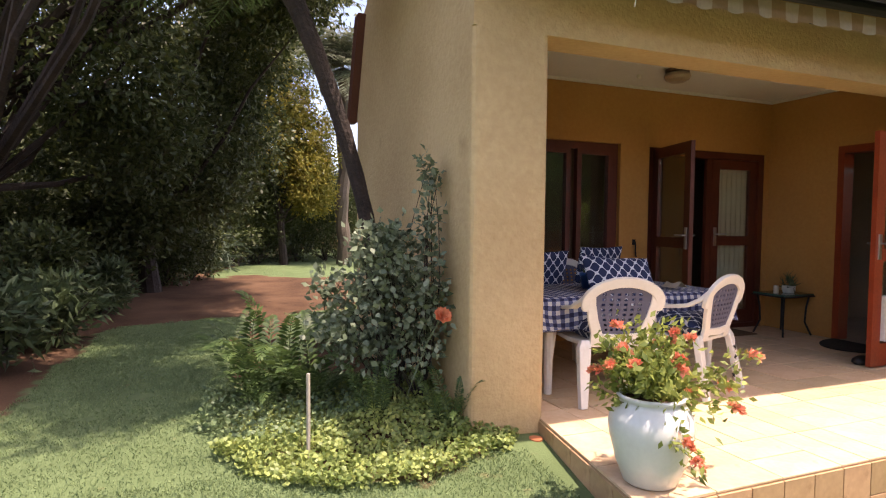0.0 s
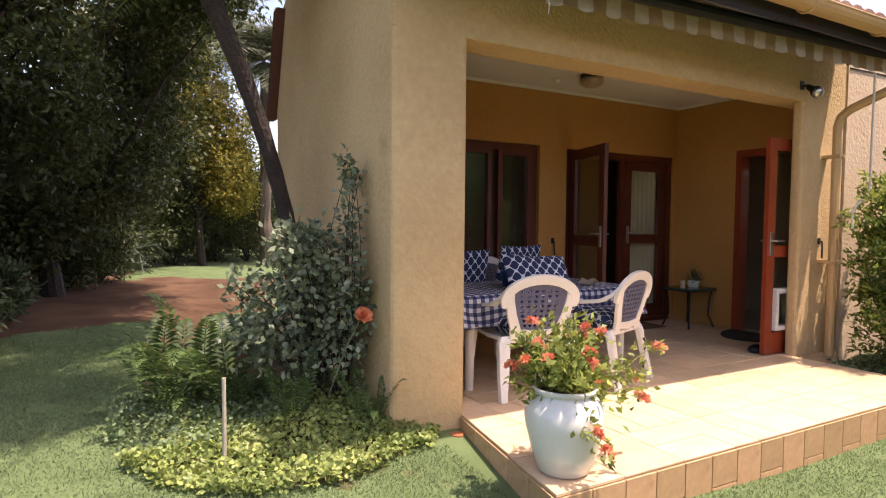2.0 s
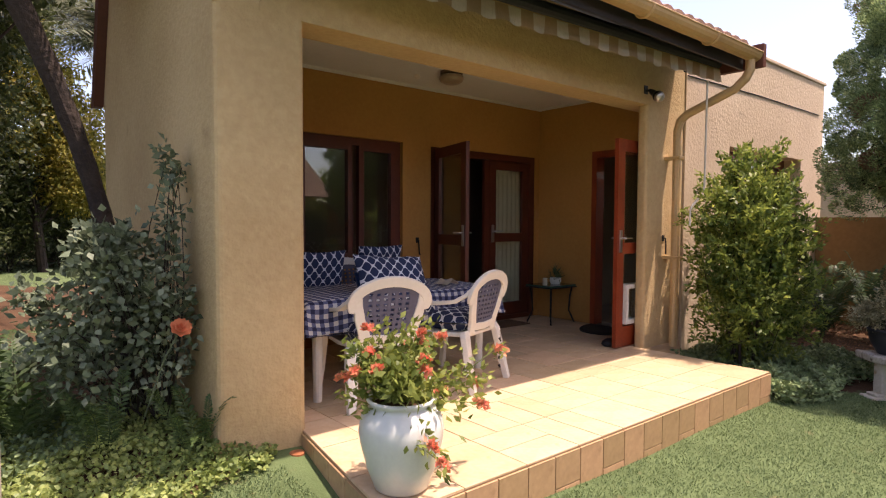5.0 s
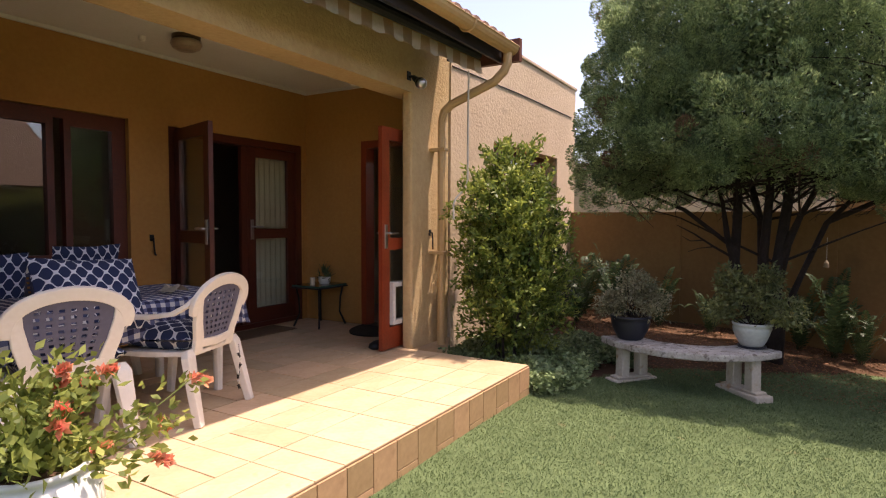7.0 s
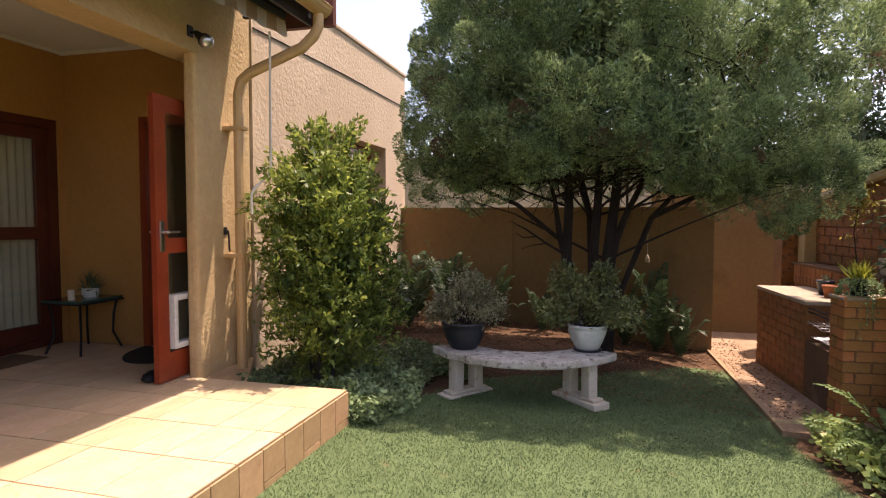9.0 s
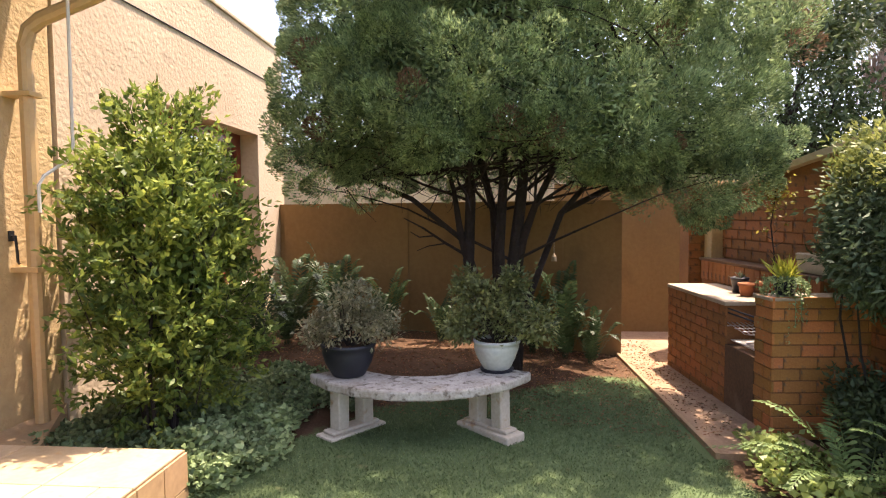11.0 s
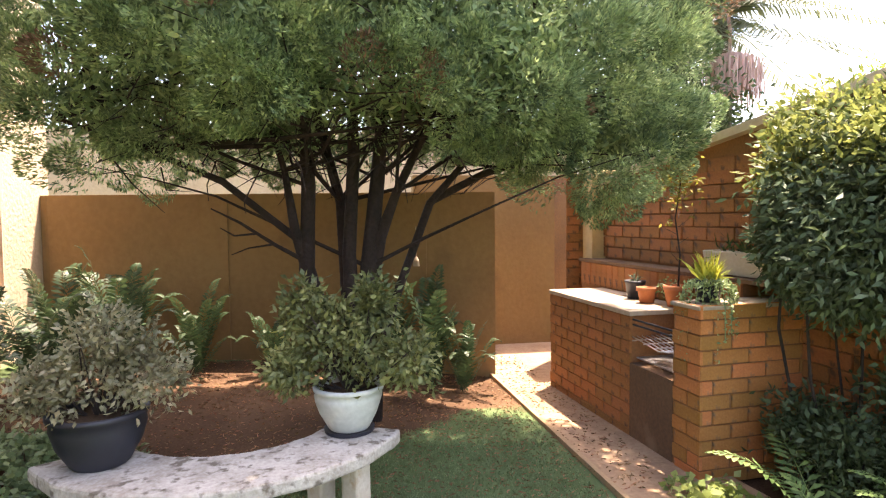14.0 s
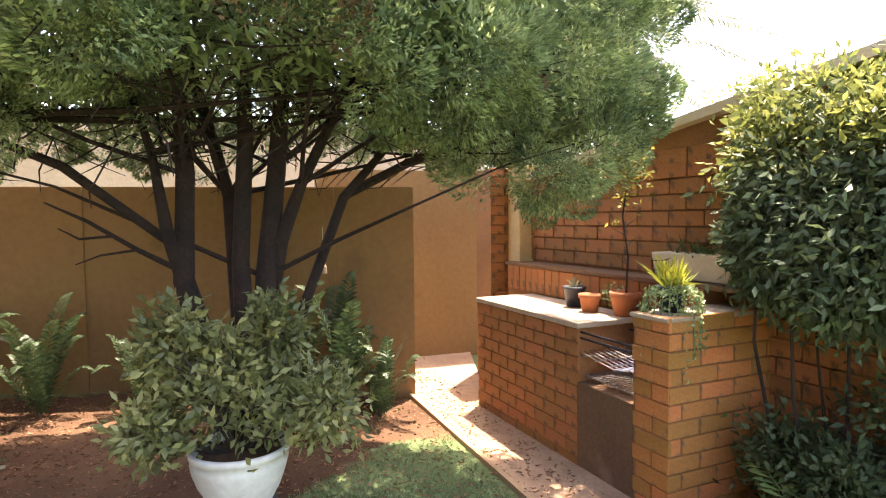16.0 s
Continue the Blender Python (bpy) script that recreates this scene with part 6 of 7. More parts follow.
# the outlying lobes above 5 m are unseen, added to shade lawn and path
tree("shade_tree", (-3.1, 9.0, 0.25), ([(0, 0, -0.1), (0.12, 0, 0.8), (0.05, 0.1, 1.7), (-0.1, 0.2, 2.6), (0.1, 0.2, 3.4)], [0.24, 0.17, 0.15, 0.13, 0.1]),
     [((0, 0, 4.3), (1.9, 1.6, 1.2)), ((1.4, 0.3, 3.5), (1.4, 1.2, 1.0)), ((-1.2, -0.3, 3.6), (1.3, 1.2, 1.0)), ((0.6, 0.5, 5.2), (1.8, 1.5, 1.0)), ((1.6, 1.2, 2.5), (1.1, 1.0, 0.8)), ((-0.6, -0.8, 4.8), (1.5, 1.2, 1.0)), ((2.6, -0.6, 4.9), (1.3, 1.3, 0.6)), ((-0.9, 0.2, 2.5), (1.1, 0.9, 0.8)), ((0.7, -2.2, 4.9), (1.3, 1.0, 0.5)), ((3.3, 0.8, 5.2), (1.2, 1.2, 0.6)), ((2.9, -1.6, 5.5), (1.3, 1.5, 0.5)), ((4.0, -0.8, 5.8), (1.2, 1.6, 0.5)), ((3.2, -3.4, 5.7), (1.1, 1.3, 0.5)), ((2.5, -4.6, 5.7), (0.9, 0.9, 0.4)), ((3.2, -5.5, 5.7), (0.9, 0.8, 0.4)), ((3.9, -2.4, 5.9), (1.0, 1.2, 0.4))], 430, 12, (0.12, 0.05), 0.13, TREE_LEAF, "large dark shade tree over the garden path", 81, limbs=22)
tree("shade_tree", (-1.4, 12.2, 0.25), ([(0, 0, -0.1), (-0.1, 0, 0.9), (0.1, 0.1, 1.8), (0.0, 0.0, 2.8)], [0.2, 0.14, 0.12, 0.09]),
     [((0, 0, 3.6), (1.7, 1.5, 1.6)), ((1.2, 0.2, 3.0), (1.2, 1.2, 1.4)), ((-1.0, 0.2, 2.7), (1.2, 1.1, 1.2)), ((0.4, 0.2, 5.2), (1.8, 1.4, 1.2)), ((0.2, -0.4, 1.9), (1.5, 0.9, 0.8)), ((1.6, -0.2, 4.5), (1.1, 1.1, 1.0)), ((-0.6, -0.6, 1.4), (1.2, 0.8, 0.8)), ((1.9, -2.0, 5.0), (1.3, 1.3, 0.6))], 560, 11, (0.12, 0.055), 0.14, TREE_LEAF, "dense dark evergreen tree beside the path", 82)
tree("shade_tree", (-4.6, 13.5, 0.25), ([(0, 0, -0.1), (0, 0, 1.0), (0.1, 0, 2.4)], [0.2, 0.15, 0.1]),
     [((0, 0, 3.4), (2.2, 1.5, 1.8)), ((1.4, 0.6, 2.2), (1.6, 1.2, 1.3)), ((0.6, 0, 5.0), (2.2, 1.5, 1.3)), ((-1.4, -1.5, 2.4), (1.4, 1.2, 1.5)), ((0.0, -1.5, 1.3), (1.6, 1.0, 1.0))], 640, 12, (0.14, 0.06), 0.17, TREE_LEAF, "dark tree at the far side of the garden", 83)
tree("golden_shrub_tree", (1.72, 18.50, 0.25), ([(0, 0, -0.1), (-0.1, 0, 1.2), (0.0, 0, 2.6), (0.0, 0, 4.0)], [0.13, 0.11, 0.09, 0.06]),
     [((0.68, 0.00, 3.00), (0.90, 0.90, 0.90)), ((0.60, 0.15, 3.98), (1.12, 0.90, 0.83)), ((-0.15, 0.00, 4.95), (1.12, 1.05, 0.90)), ((-0.52, -0.15, 3.68), (0.90, 0.90, 1.05)), ((-0.90, 0.00, 5.78), (1.20, 1.05, 0.75)), ((0.75, 0.00, 2.18), (0.75, 0.75, 0.60))], 430, 10, (0.13, 0.052), 0.15, GOLD_LEAF, "golden-leaved tree catching the sun", 84)
tree("shade_tree", (0.29, 18.29, 0.25), ([(0, 0, -0.1), (-0.1, 0, 1.2), (0.0, 0, 2.6), (0.0, 0, 4.0)], [0.17, 0.14, 0.11, 0.08]),
     [((0.27, 0.00, 3.85), (1.49, 1.08, 1.22)), ((-0.41, 0.14, 5.47), (1.76, 1.08, 1.22)), ((-0.27, 0.00, 7.09), (2.03, 1.22, 1.35)), ((-1.08, 0.00, 2.77), (1.22, 1.08, 0.94)), ((0.14, 0.00, 2.23), (1.22, 0.94, 0.81))], 500, 11, (0.15, 0.065), 0.16, TREE_LEAF, "dense dark evergreen tree beside the path", 87)
tree("background_tree", (3.6, 26.0, 0.25), ([(0, 0, -0.1), (0, 0, 1.2), (0.1, 0, 2.2)], [0.16, 0.13, 0.1]),
     [((0, 0, 2.6), (2.6, 1.2, 1.9)), ((-2.0, 0, 1.8), (2.0, 1.0, 1.4)), ((2.2, 0, 2.0), (2.0, 1.0, 1.6))], 420, 11, (0.15, 0.06), 0.2, TREE_LEAF, "green trees at the end of the garden", 85)
tree("background_tree", (-3.4, 24.0, 0.25), ([(0, 0, -0.1), (0, 0, 1.2), (0.1, 0, 2.2)], [0.16, 0.13, 0.1]),
     [((0, 0, 3.2), (3.0, 1.2, 2.6)), ((3.0, 0, 2.2), (2.4, 1.0, 1.8)), ((-2.8, 0, 2.6), (2.6, 1.0, 2.2))], 420, 11, (0.16, 0.07), 0.22, TREE_LEAF, "green trees at the end of the garden", 86)


PALM_BARK = mat("palm_trunk_bark", (0.13, 0.1, 0.075), (0.07, 0.055, 0.04), rough=0.95, bump=0.7)


def palm(name, at, h, n, L, seed, label, r=0.2):
    rng = np.random.default_rng(seed)
    t = thing(name, *at, label, "palm")
    pts = [(0.05 * math.sin(k), 0.04 * math.cos(1.7 * k), h * k / 16 - 0.1) for k in range(17)]
    part("trunk", tube(B(), pts, [r * (1.1 - 0.25 * k / 16) + 0.012 * (k % 2) for k in range(17)], 10), PALM_BARK, t)
    palm_fronds(t, rng, n, (0, 0, h), L, 0.55, PALM_LEAF, 0.22)
    return t


for k, (x, y, h) in enumerate(((3.62, 19.0, 6.24), (2.07, 21.0, 7.68))):
    palm("date_palm", (x, y, 0.25), h, 44, 3.3, 91 + 5 * k, "tall palm with grey-green fronds behind the trees")
pq = palm("queen_palm", (14.6, -7.05, 0.0), 5.4, 26, 3.2, 92, "queen palm with a drooping pink flower cluster beyond the wall", 0.17)
rng = np.random.default_rng(93)
PINK = mat("pale_pink_blossom", (0.62, 0.42, 0.38), (0.5, 0.32, 0.28), rough=0.9, bump=0, island=0.2)
bm = B()
tube(bm, [(-0.1, 0.1, 5.35), (-0.45, 0.25, 5.4), (-0.6, 0.3, 5.0), (-0.6, 0.3, 4.5)], [0.05, 0.045, 0.04, 0.03], 6)
fc = part("inflorescence", bm, PINK, pq, "drooping pale pink flower cluster")
n = 420
a, r = rng.uniform(0, 6.28, n), rng.uniform(0.1, 0.62, n) ** 0.8
topz = 4.55 - 0.5 * r ** 2
L = rng.uniform(0.5, 0.85, n)
c = np.stack([-0.6 + r * np.cos(a), 0.3 + r * np.sin(a)], 1)
wv = np.stack([np.cos(a + 1.57), np.sin(a + 1.57), 0 * a], 1) * 0.011
b0 = np.column_stack([c * 1.0, topz])
b1 = np.column_stack([c + rng.normal(size=(n, 2)) * 0.03, topz - L])
soup("blossom", np.stack([b0 - wv, b0 + wv, b1 + wv, b1 - wv], 1), 4, PINK, fc)["kind"] = "stuff"
tree("background_tree", (13.3, -4.6, 0.0), ([(0, 0, -0.1), (0, 0, 1.2), (0.1, 0, 2.6)], [0.18, 0.14, 0.1]),
     [((0, 0, 3.6), (1.3, 1.3, 1.7)), ((0.4, -1.2, 2.8), (1.2, 1.2, 1.3)), ((0.3, 0.9, 2.6), (1.1, 1.1, 1.1)), ((0.2, -0.3, 5.0), (1.0, 1.2, 0.9))], 380, 11, (0.14, 0.055), 0.15, DARK_LEAF, "dark leafy tree beyond the boundary wall", 94)
tree("background_tree", (17.5, -14.5, 0.0), ([(0, 0, -0.1), (0, 0, 1.6), (0.1, 0, 3.0)], [0.25, 0.2, 0.12]),
     [((0, 0, 4.0), (2.2, 2.2, 1.6)), ((1.6, -1.6, 3.4), (2.0, 2.0, 1.4)), ((-1.6, -1.8, 3.2), (2.0, 2.0, 1.4))], 380, 10, (0.2, 0.08), 0.22, BUSH, "light green tree in the distance", 95)

# left-hand beds
for k, (x, y) in enumerate([(-2.3, 6.0), (-2.0, 7.2), (-2.75, 5.2), (-2.5, 8.2), (-3.3, 6.6), (-1.9, 9.6)]):
    shrub("bedding_plant", (x, y, height(x, y).item()), [((0, 0, 0.28), (0.5, 0.45, 0.3)), ((0.15, 0.1, 0.5), (0.35, 0.3, 0.25))], 7, 90, (0.16, 0.045), 0.05, DARK_LEAF, "dark broad-leaved plant in the shady bed", "plant", 101 + k, n_stems=4, shell=0.3)
for k, (x, y, s) in enumerate([(-3.9, 7.4, 1.2), (-3.2, 10.8, 1.3), (-2.6, 12.6, 1.2), (-4.4, 5.4, 1.1), (-3.7, 9.2, 1.1), (-1.9, 14.6, 1.4), (-4.3, 11.8, 1.5), (2.6, 22.6, 1.7), (3.9, 23.5, 2.0), (1.2, 21.4, 2.3), (-0.4, 20.3, 2.4), (5.4, 23.0, 2.6), (-1.4, 17.8, 2.2), (4.0, 21.9, 2.4), (-0.8, 14.4, 1.1), (-1.3, 13.2, 1.0), (-0.3, 17.4, 1.7), (1.0, 19.0, 1.9), (2.3, 20.2, 1.9), (3.4, 20.8, 1.9), (-2.4, 8.6, 0.8)]):
    shrub("shade_shrub", (x, y, height(x, y).item()), [((0, 0, s * 0.55), (s * 0.75, s * 0.6, s * 0.55)), ((0.1, 0, s * 1.1), (s * 0.55, s * 0.5, s * 0.4))], 10, int(110 + 110 * s), (0.1, 0.045), 0.09, TREE_LEAF, "dense dark shrub under the shade trees", "shrub", 200 + k, n_stems=5, shell=0.35)
STRAP = leafy("blue_green_strap_leaf", (0.09, 0.12, 0.08), (0.055, 0.08, 0.05), trans=0.2)
for k, (x, y, L) in enumerate([(0.0, 18.6, 1.9), (0.9, 19.6, 1.8), (-0.9, 17.0, 1.6), (-1.3, 15.0, 1.3), (1.9, 21.0, 1.7), (-0.4, 16.3, 1.3)]):
    rng = np.random.default_rng(120 + k)
    t = thing("strap_leaf_clump", x, y, 0.24, "large clump of blue-green strap leaves", "plant")
    n = 260
    base = np.column_stack([rng.normal(size=(n, 2)) * 0.22, rng.uniform(0, 0.8, n) * L])
    soup("leaves", blades(base, rng.normal(size=(n, 3)) * 0.7 + np.array([0, 0, 0.5]), rng.uniform(0.4, 0.8, n) * L, 0.045, rng, 0.5), 4, STRAP, t)
    part("stem", tube(B(), [(0, 0, -0.05), (0.05, 0, L * 0.7)], 0.05, 6), BARK, t)
structure("wall_left_garden", box(B(), -5.6, -5.4, 2.0, 30.2, -0.3, 1.5), mat("rusty_brick_paint", (0.3, 0.13, 0.07), (0.2, 0.085, 0.045), rough=0.9, bump=0.4), "low red-brown garden wall behind the shady bed")
structure("wall_end_garden", box(B(), -5.4, 12.0, 30.0, 30.2, -0.3, 2.2), BOUNDARY, "plain wall at the end of the garden")

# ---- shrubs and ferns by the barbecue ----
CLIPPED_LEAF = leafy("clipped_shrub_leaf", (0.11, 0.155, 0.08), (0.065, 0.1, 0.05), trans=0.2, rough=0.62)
# leaf of the same shrub with sunlight put into its colour, for the top
CLIPPED_TOP = leafy("sun_toned_shrub_leaf", (0.22, 0.25, 0.07), (0.12, 0.16, 0.05), trans=0.3)
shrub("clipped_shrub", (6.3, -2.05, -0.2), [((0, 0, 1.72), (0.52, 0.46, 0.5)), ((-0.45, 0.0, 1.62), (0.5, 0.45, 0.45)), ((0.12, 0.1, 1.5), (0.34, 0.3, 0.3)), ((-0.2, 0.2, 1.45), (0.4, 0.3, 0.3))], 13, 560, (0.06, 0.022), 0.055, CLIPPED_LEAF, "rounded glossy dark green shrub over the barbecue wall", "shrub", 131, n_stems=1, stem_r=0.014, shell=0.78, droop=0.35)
shrub("sun_toned_shrub_top", (6.3, -2.05, -0.2), [((0.05, 0, 2.12), (0.5, 0.42, 0.16)), ((-0.45, 0.05, 2.0), (0.45, 0.4, 0.16)), ((0.25, 0.1, 1.9), (0.25, 0.3, 0.2))], 10, 230, (0.055, 0.022), 0.05, CLIPPED_TOP, "sunlit yellow-green shoots on top of the shrub", "shrub", 132, n_stems=1, stem_r=0.008, shell=0.75)
for k, (x, y, s) in enumerate([(6.32, -1.85, 0.42), (6.05, -1.8, 0.4), (5.75, -2.2, 0.55), (5.95, -2.15, 0.6), (5.4, -2.5, 0.6)]):
    shrub("dark_bed_shrub", (x, y, height(x, y).item()), [((0, 0, s * 0.6), (s * 0.7, s * 0.6, s * 0.55)), ((0.05, 0.05, s), (s * 0.5, s * 0.45, s * 0.4))], 9, 130, (0.05, 0.022), 0.045, DARK_LEAF, "small dark-leaved shrub in the shaded bed", "shrub", 140 + k, n_stems=5, shell=0.3)
BRIGHT_FERN = leafy("bright_fern_frond", (0.16, 0.24, 0.08), (0.09, 0.15, 0.045), trans=0.35)
for k, (x, y, L, n) in enumerate([(5.72, -1.42, 0.8, 17), (5.5, -1.8, 0.85, 17)]):
    fern("sword_fern", (x, y, height(x, y).item()), n, L, 150 + k, "bright green sword fern beside the barbecue", BRIGHT_FERN, 1.25, None, 0.85)
WALL_FERN = leafy("dark_fern_frond", (0.045, 0.08, 0.032), (0.026, 0.05, 0.02), trans=0.2)
for k, (x, y, L) in enumerate([(9.15, 2.5, 0.95), (8.85, 2.85, 0.9), (8.55, 2.3, 0.8), (9.0, 1.85, 0.7), (8.75, -0.15, 0.9), (8.85, 0.2, 0.8), (8.6, -0.4, 0.6), (8.85, 1.2, 0.6), (8.2, 2.75, 0.8), (7.7, 2.9, 0.7)]):
    fern("wall_fern", (x, y, height(x, y).item()), 21, L, 160 + k, "upright dark green fern against the boundary wall", WALL_FERN, 0.7, None, 1.25)

# ---- potted plants on the bench ----
def pot_body(parent, profile, material, n=28, label=""):
    return part("pot", lathe(B(), profile, n), material, parent, label, smooth=True)


BENCH_TOP = 0.452
p = thing("dark_pot", 6.3, 1.62, BENCH_TOP, "dark blue plastic pot on the stone bench", "pot")
pot_body(p, [(0.105, 0), (0.115, 0.01), (0.16, 0.09), (0.18, 0.16), (0.178, 0.2), (0.19, 0.205), (0.192, 0.225), (0.178, 0.228), (0.165, 0.2)], BLACK_POT)
part("soil", lathe(B(), [(0.16, 0.17), (0.165, 0.2), (0.02, 0.205)], 20), SOIL, p)
shrub("potted_grey_shrub", (6.3, 1.62, BENCH_TOP + 0.2), [((0, 0, 0.18), (0.29, 0.27, 0.18)), ((0.0, -0.04, 0.32), (0.21, 0.19, 0.15)), ((-0.02, 0.2, 0.12), (0.2, 0.15, 0.14)), ((0, -0.22, 0.16), (0.16, 0.14, 0.15))], 10, 95, (0.034, 0.016), 0.026, GREY_LEAF, "grey-green variegated shrub growing in the dark pot", "plant", 171, n_stems=5, stem_r=0.006, shell=0.35)
p = thing("white_pot", 6.48, 0.6, BENCH_TOP - 0.004, "white fluted pot on a dark saucer on the stone bench", "pot")
part("saucer", lathe(B(), [(0.1, 0), (0.115, 0.005), (0.12, 0.022), (0.105, 0.02)], 24), BLACK_POT, p)
bm = lathe(B(), [(0.085, 0.012), (0.1, 0.03), (0.135, 0.1), (0.152, 0.15), (0.16, 0.18), (0.152, 0.2), (0.165, 0.205), (0.168, 0.225), (0.155, 0.228), (0.142, 0.2)], 40)
for v in bm.verts:
    if 0.06 < v.co.z < 0.19:
        a = math.atan2(v.co.y, v.co.x)
        k = 1 + 0.045 * math.sin(5 * a) * math.sin(math.pi * (v.co.z - 0.06) / 0.13)
        v.co.x, v.co.y = v.co.x * k, v.co.y * k
part("pot", bm, WHITE_POT, p, smooth=True)
part("soil", lathe(B(), [(0.138, 0.17), (0.14, 0.2), (0.02, 0.205)], 20), SOIL, p)
shrub("potted_green_shrub", (6.48, 0.6, BENCH_TOP + 0.2), [((0, 0, 0.18), (0.27, 0.25, 0.14)), ((0.0, 0.06, 0.29), (0.18, 0.18, 0.14)), ((0, 0.2, 0.38), (0.09, 0.09, 0.14)), ((-0.05, -0.27, 0.14), (0.18, 0.16, 0.12)), ((0.0, 0.27, 0.1), (0.13, 0.11, 0.1)), ((0, -0.12, 0.4), (0.11, 0.1, 0.13))], 9, 95, (0.042, 0.019), 0.028, POT_LEAF, "dense rounded green shrub growing in the white pot", "plant", 172, n_stems=4, stem_r=0.007, shell=0.4)

# ---- pots on the barbecue ----
CT = 0.817
p = thing("black_plant_pot", 7.93, -1.62, CT, "small dark plastic pot with a sparse plant", "pot")
pot_body(p, [(0.055, 0), (0.075, 0.12), (0.08, 0.125), (0.08, 0.14), (0.068, 0.13)], BLACK_POT, 18)
rng = np.random.default_rng(180)
soup("plant", blades(rng.normal(size=(40, 3)) * 0.02 + np.array([0, 0, 0.12]), rng.normal(size=(40, 3)) * 0.6 + np.array([0, 0, 0.9]), rng.uniform(0.04, 0.1, 40), 0.01, rng), 4, ROSE_LEAF, p)
p = thing("terracotta_pot", 7.7, -1.59, CT, "small empty terracotta pot on the counter", "pot")
pot_body(p, [(0.05, 0), (0.065, 0.085), (0.073, 0.088), (0.074, 0.115), (0.062, 0.115), (0.055, 0.08)], TERRA, 20)
p = thing("terracotta_pot", 7.47, -1.7, CT, "terracotta pot with a tall spindly plant", "pot")
pot_body(p, [(0.07, 0), (0.09, 0.11), (0.098, 0.114), (0.1, 0.15), (0.086, 0.15), (0.078, 0.11)], TERRA, 24)
t = thing("spindly_plant", 7.47, -1.7, CT + 0.12, "tall thin plant with yellowing leaves in the terracotta pot", "plant")
bm = B()
sp = [(0, 0, -0.02), (-0.02, 0, 0.25), (0.01, 0.02, 0.5), (-0.02, 0.0, 0.75), (0.0, 0.01, 0.95)]
tube(bm, sp, [0.007, 0.006, 0.005, 0.004, 0.002], 6)
for k in range(12):
    z = 0.2 + 0.06 * k
    a = k * 2.4
    tube(bm, [(0, 0, z), (0.09 * math.cos(a), 0.09 * math.sin(a), z + 0.05)], [0.003, 0.001], 4)
part("stem", bm, BARK, t)
c = rng.normal(size=(60, 3)) * np.array([0.045, 0.045, 0.13]) + np.array([0, 0, 0.8])
soup("leaves", foliage(rng, (c, unit(rng.normal(size=(60, 3)))), 6, 0.02, 0.035, 0.02), 4, GOLD_LEAF, t)
soup("flower", blades(rng.normal(size=(70, 3)) * 0.03 + np.array([0.1, 0.02, 0.0]), rng.normal(size=(70, 3)) + np.array([0, 0, 0.6]), 0.03, 0.016, rng), 4, COVER_PALE, t)
p = thing("hanging_succulent", 6.83, -1.5, 0.947, "black pot of spiky yellow-green succulent trailing over the pier", "plant")
pot_body(p, [(0.06, 0), (0.085, 0.12), (0.09, 0.13), (0.075, 0.125)], BLACK_POT, 18)
n = 90
soup("succulent_leaf", blades(rng.normal(size=(n, 3)) * np.array([0.03, 0.03, 0.01]) + np.array([0, 0, 0.12]), rng.normal(size=(n, 3)) * 0.45 + np.array([0, 0, 1]), rng.uniform(0.1, 0.19, n), 0.016, rng, 0.15), 4, leafy("yellow_succulent_leaf", (0.42, 0.42, 0.06), (0.26, 0.3, 0.05), trans=0.3), p)
bm = B()
trail = []
for k in range(14):
    a = math.pi * (0.35 + 1.05 * k / 13)
    L = rng.uniform(0.12, 0.42)
    q = [(0.06 * math.cos(a), 0.06 * math.sin(a), 0.13), (0.13 * math.cos(a), 0.13 * math.sin(a), 0.1), (0.16 * math.cos(a), 0.16 * math.sin(a), -0.02), (0.165 * math.cos(a), 0.17 * math.sin(a), 0.08 - L)]
    tube(bm, q, 0.003, 4)
    for s in np.linspace(0.1, 1, 16):
        i = min(2, int(s * 3))
        f = s * 3 - i
        trail.append(np.array(q[i]) * (1 - f) + np.array(q[i + 1]) * f)
part("trailing_stem", bm, COVER_PALE, p)["kind"] = "stuff"
trail = np.array(trail)
soup("trailing_leaves", foliage(rng, (trail, unit(rng.normal(size=trail.shape))), 5, 0.007, 0.022, 0.016), 4, COVER_PALE, p)
p = thing("cream_trough", 7.13, -1.95, 1.06, "cream plastic planter trough on the brick ledge", "planter")
bm = B()
prism(bm, [(-0.3, -0.08), (0.3, -0.08), (0.3, 0.08), (-0.3, 0.08)], 0, 0.155)
for v in bm.verts:
    if v.co.z < 0.01:
        v.co.x, v.co.y = v.co.x * 0.9, v.co.y * 0.85
bmesh.ops.bevel(bm, geom=bm.edges[:], offset=0.01, segments=2, affect="EDGES", profile=0.5)
part("trough", bm, mat("cream_plastic", (0.6, 0.53, 0.4), (0.5, 0.43, 0.31), rough=0.6), p)
p.rotation_euler.z = radians(4.2)
n = 70
soup("plant", blades(np.column_stack([rng.uniform(-0.25, 0.2, n), rng.normal(size=n) * 0.03, np.full(n, 0.14)]), rng.normal(size=(n, 3)) * 0.6 + np.array([0, 0, 0.7]), rng.uniform(0.06, 0.2, n), 0.014, rng, 0.6), 4, FERN_LEAF, p)
bell = thing("wind_bell", 9.02, -0.05, 1.02, "small pale bell hanging on a cord before the wall", "bell")
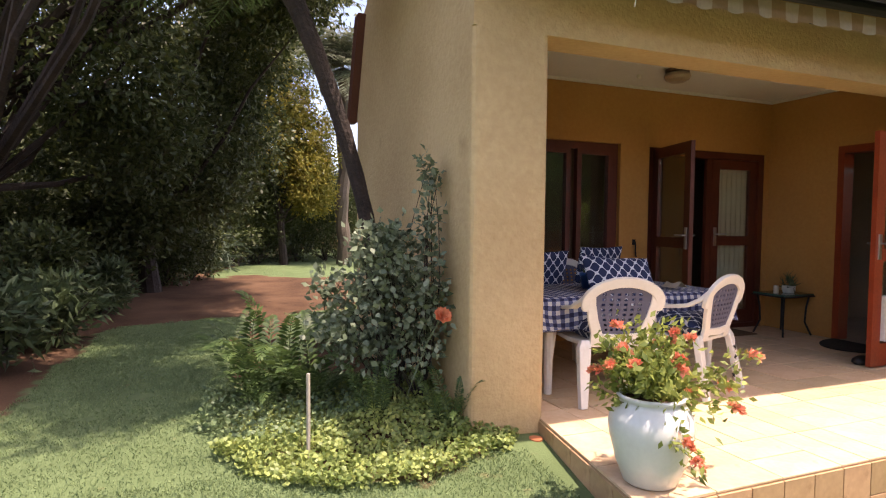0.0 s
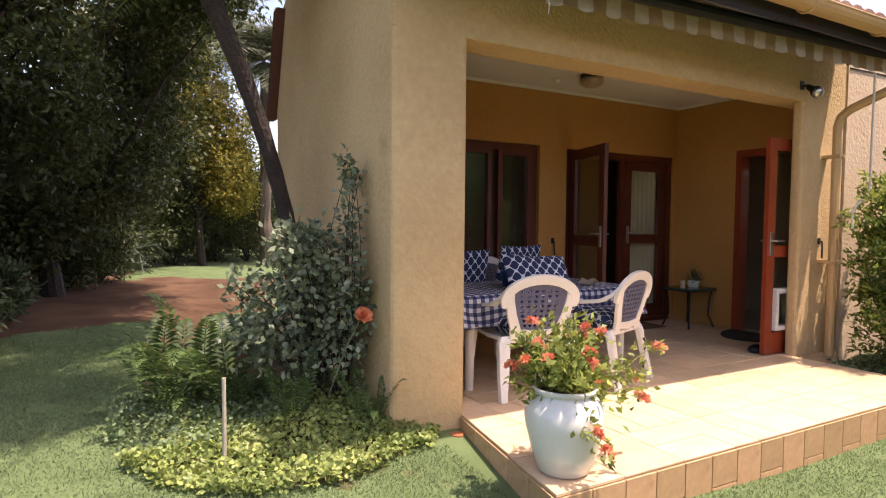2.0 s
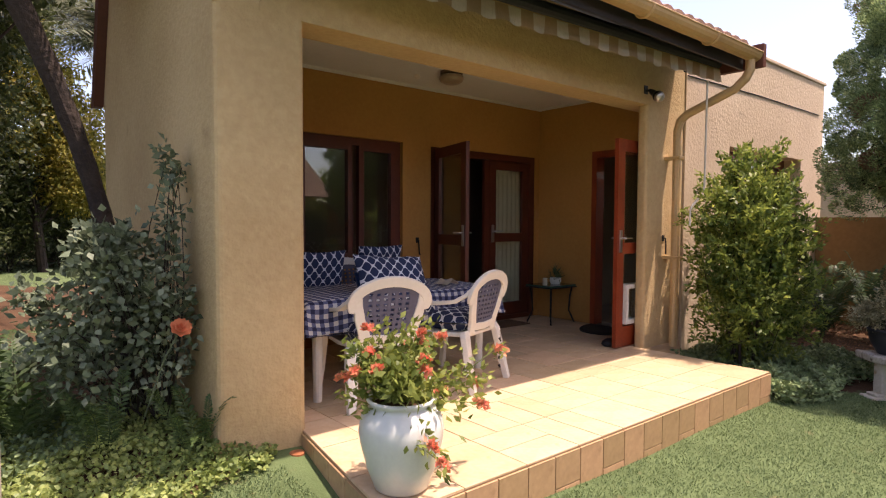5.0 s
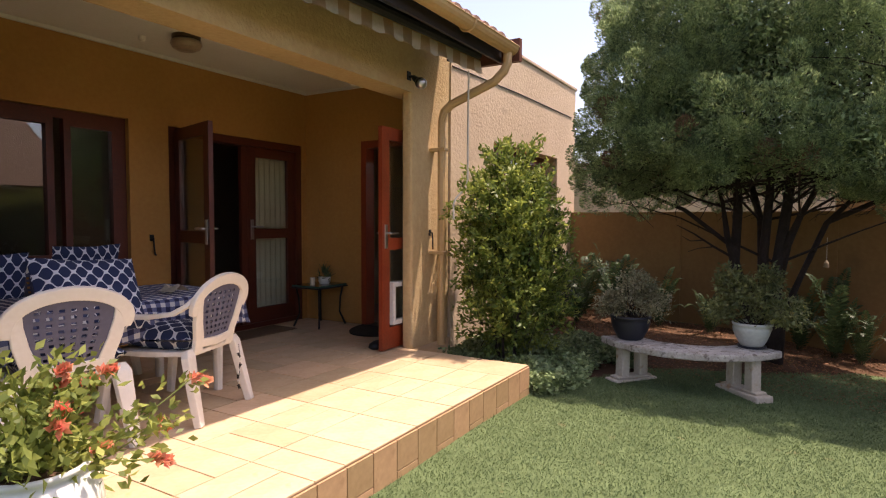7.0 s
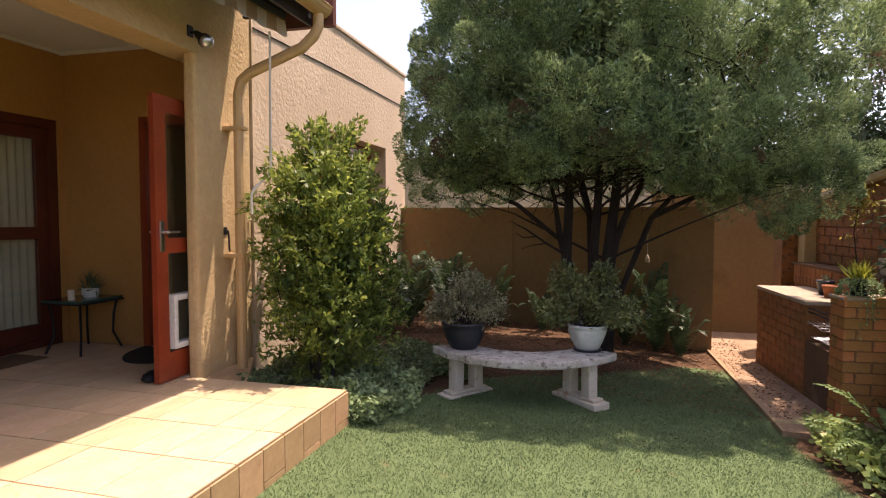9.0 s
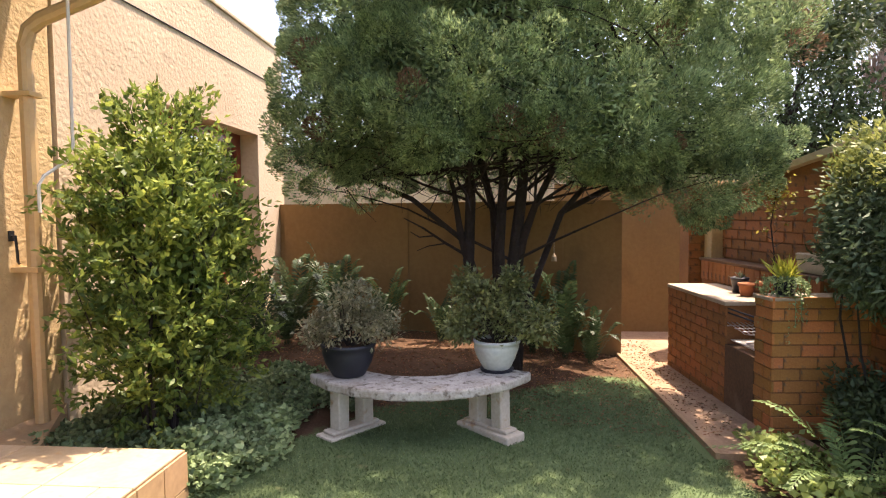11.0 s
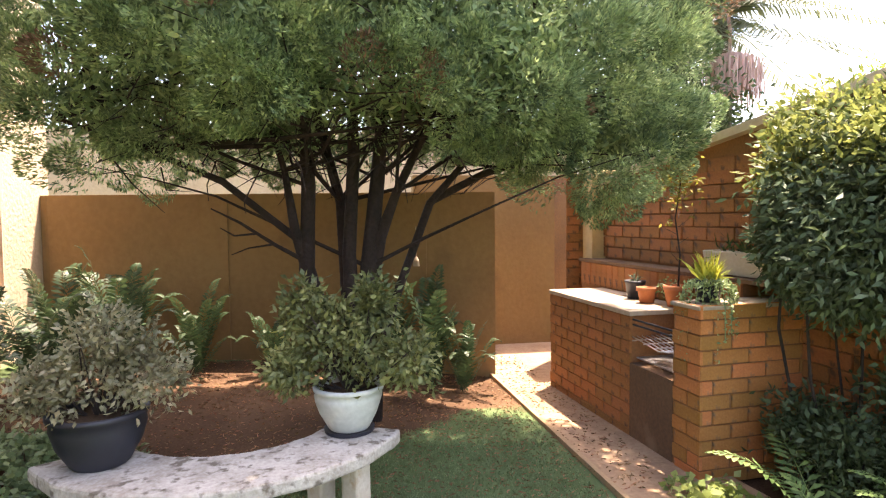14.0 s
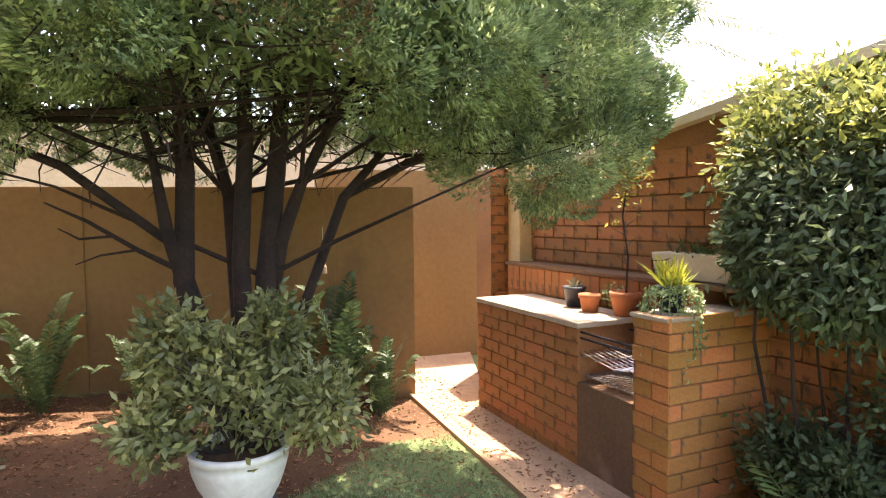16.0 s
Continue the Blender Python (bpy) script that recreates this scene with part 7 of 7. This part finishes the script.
part("cord", tube(B(), [(0, 0, 0.36), (0, 0, 0.09)], 0.003, 4), ROPE, bell)
part("bell", lathe(B(), [(0.03, 0.0), (0.026, 0.05), (0.012, 0.08), (0.004, 0.09)], 14), mat("pale_clay", (0.4, 0.3, 0.2), rough=0.8), bell)

# ---- the neighbour's house behind, seen in the window ----
nh = thing("neighbour_house", 3.0, -11.5, 0.0, "neighbouring ochre house with a tiled roof", "house")
part("wall", box(B(), -7, 7, -3, 3, -0.4, 2.6), BOUNDARY, nh)
bm = B()
v = [bm.verts.new(q) for q in ((-7.5, 3.5, 2.5), (7.5, 3.5, 2.5), (7.5, 0, 5.0), (-7.5, 0, 5.0), (-7.5, -3.5, 2.5), (7.5, -3.5, 2.5))]
bm.faces.new((v[0], v[1], v[2], v[3])), bm.faces.new((v[3], v[2], v[5], v[4])), bm.faces.new((v[0], v[3], v[4])), bm.faces.new((v[1], v[5], v[2])), bm.faces.new((v[4], v[5], v[1], v[0]))
part("roof", bm, ROOF, nh)

# ---- brick faces, one brick at a time ----
brickwork(braai, (0.0, 0.0, 0.0), 0, 0.252, 0.0, 1.0, BRICK_PALE)
brickwork(braai, (0.72, 0.0, 0.0), 0, 1.27, 0.0, 0.86, BRICK)
brickwork(braai, (0.0, -0.79, 0.0), 90, 0.79, 0.0, 1.0, BRICK_PALE)
brickwork(bw, tuple(F @ Vector((0.3, -0.7, 1.07))), 4.2, 2.12, 1.07, 1.76, BRICK, course=0.1, size=0.27)
brickwork(bw, tuple(F @ Vector((-1.15, -0.7, 0.0))), 4.2, 1.44, 0.0, 1.9, BRICK, course=0.1, size=0.27)
brickwork(bw, tuple(F @ Vector((0.3, -0.7, 1.76))), 4.2, 1.5, 1.76, 1.86, BRICK, course=0.1, size=0.27)
brickwork(bl, tuple(F @ Vector((0.28, -0.5, 0.82))), 4.2, 2.12, 0.82, 1.03, BRICK, course=0.21, size=0.086)
brickwork(bp, (9.25, -2.3, 0.0), 90, 0.72, 0.0, 1.86, BRICK)
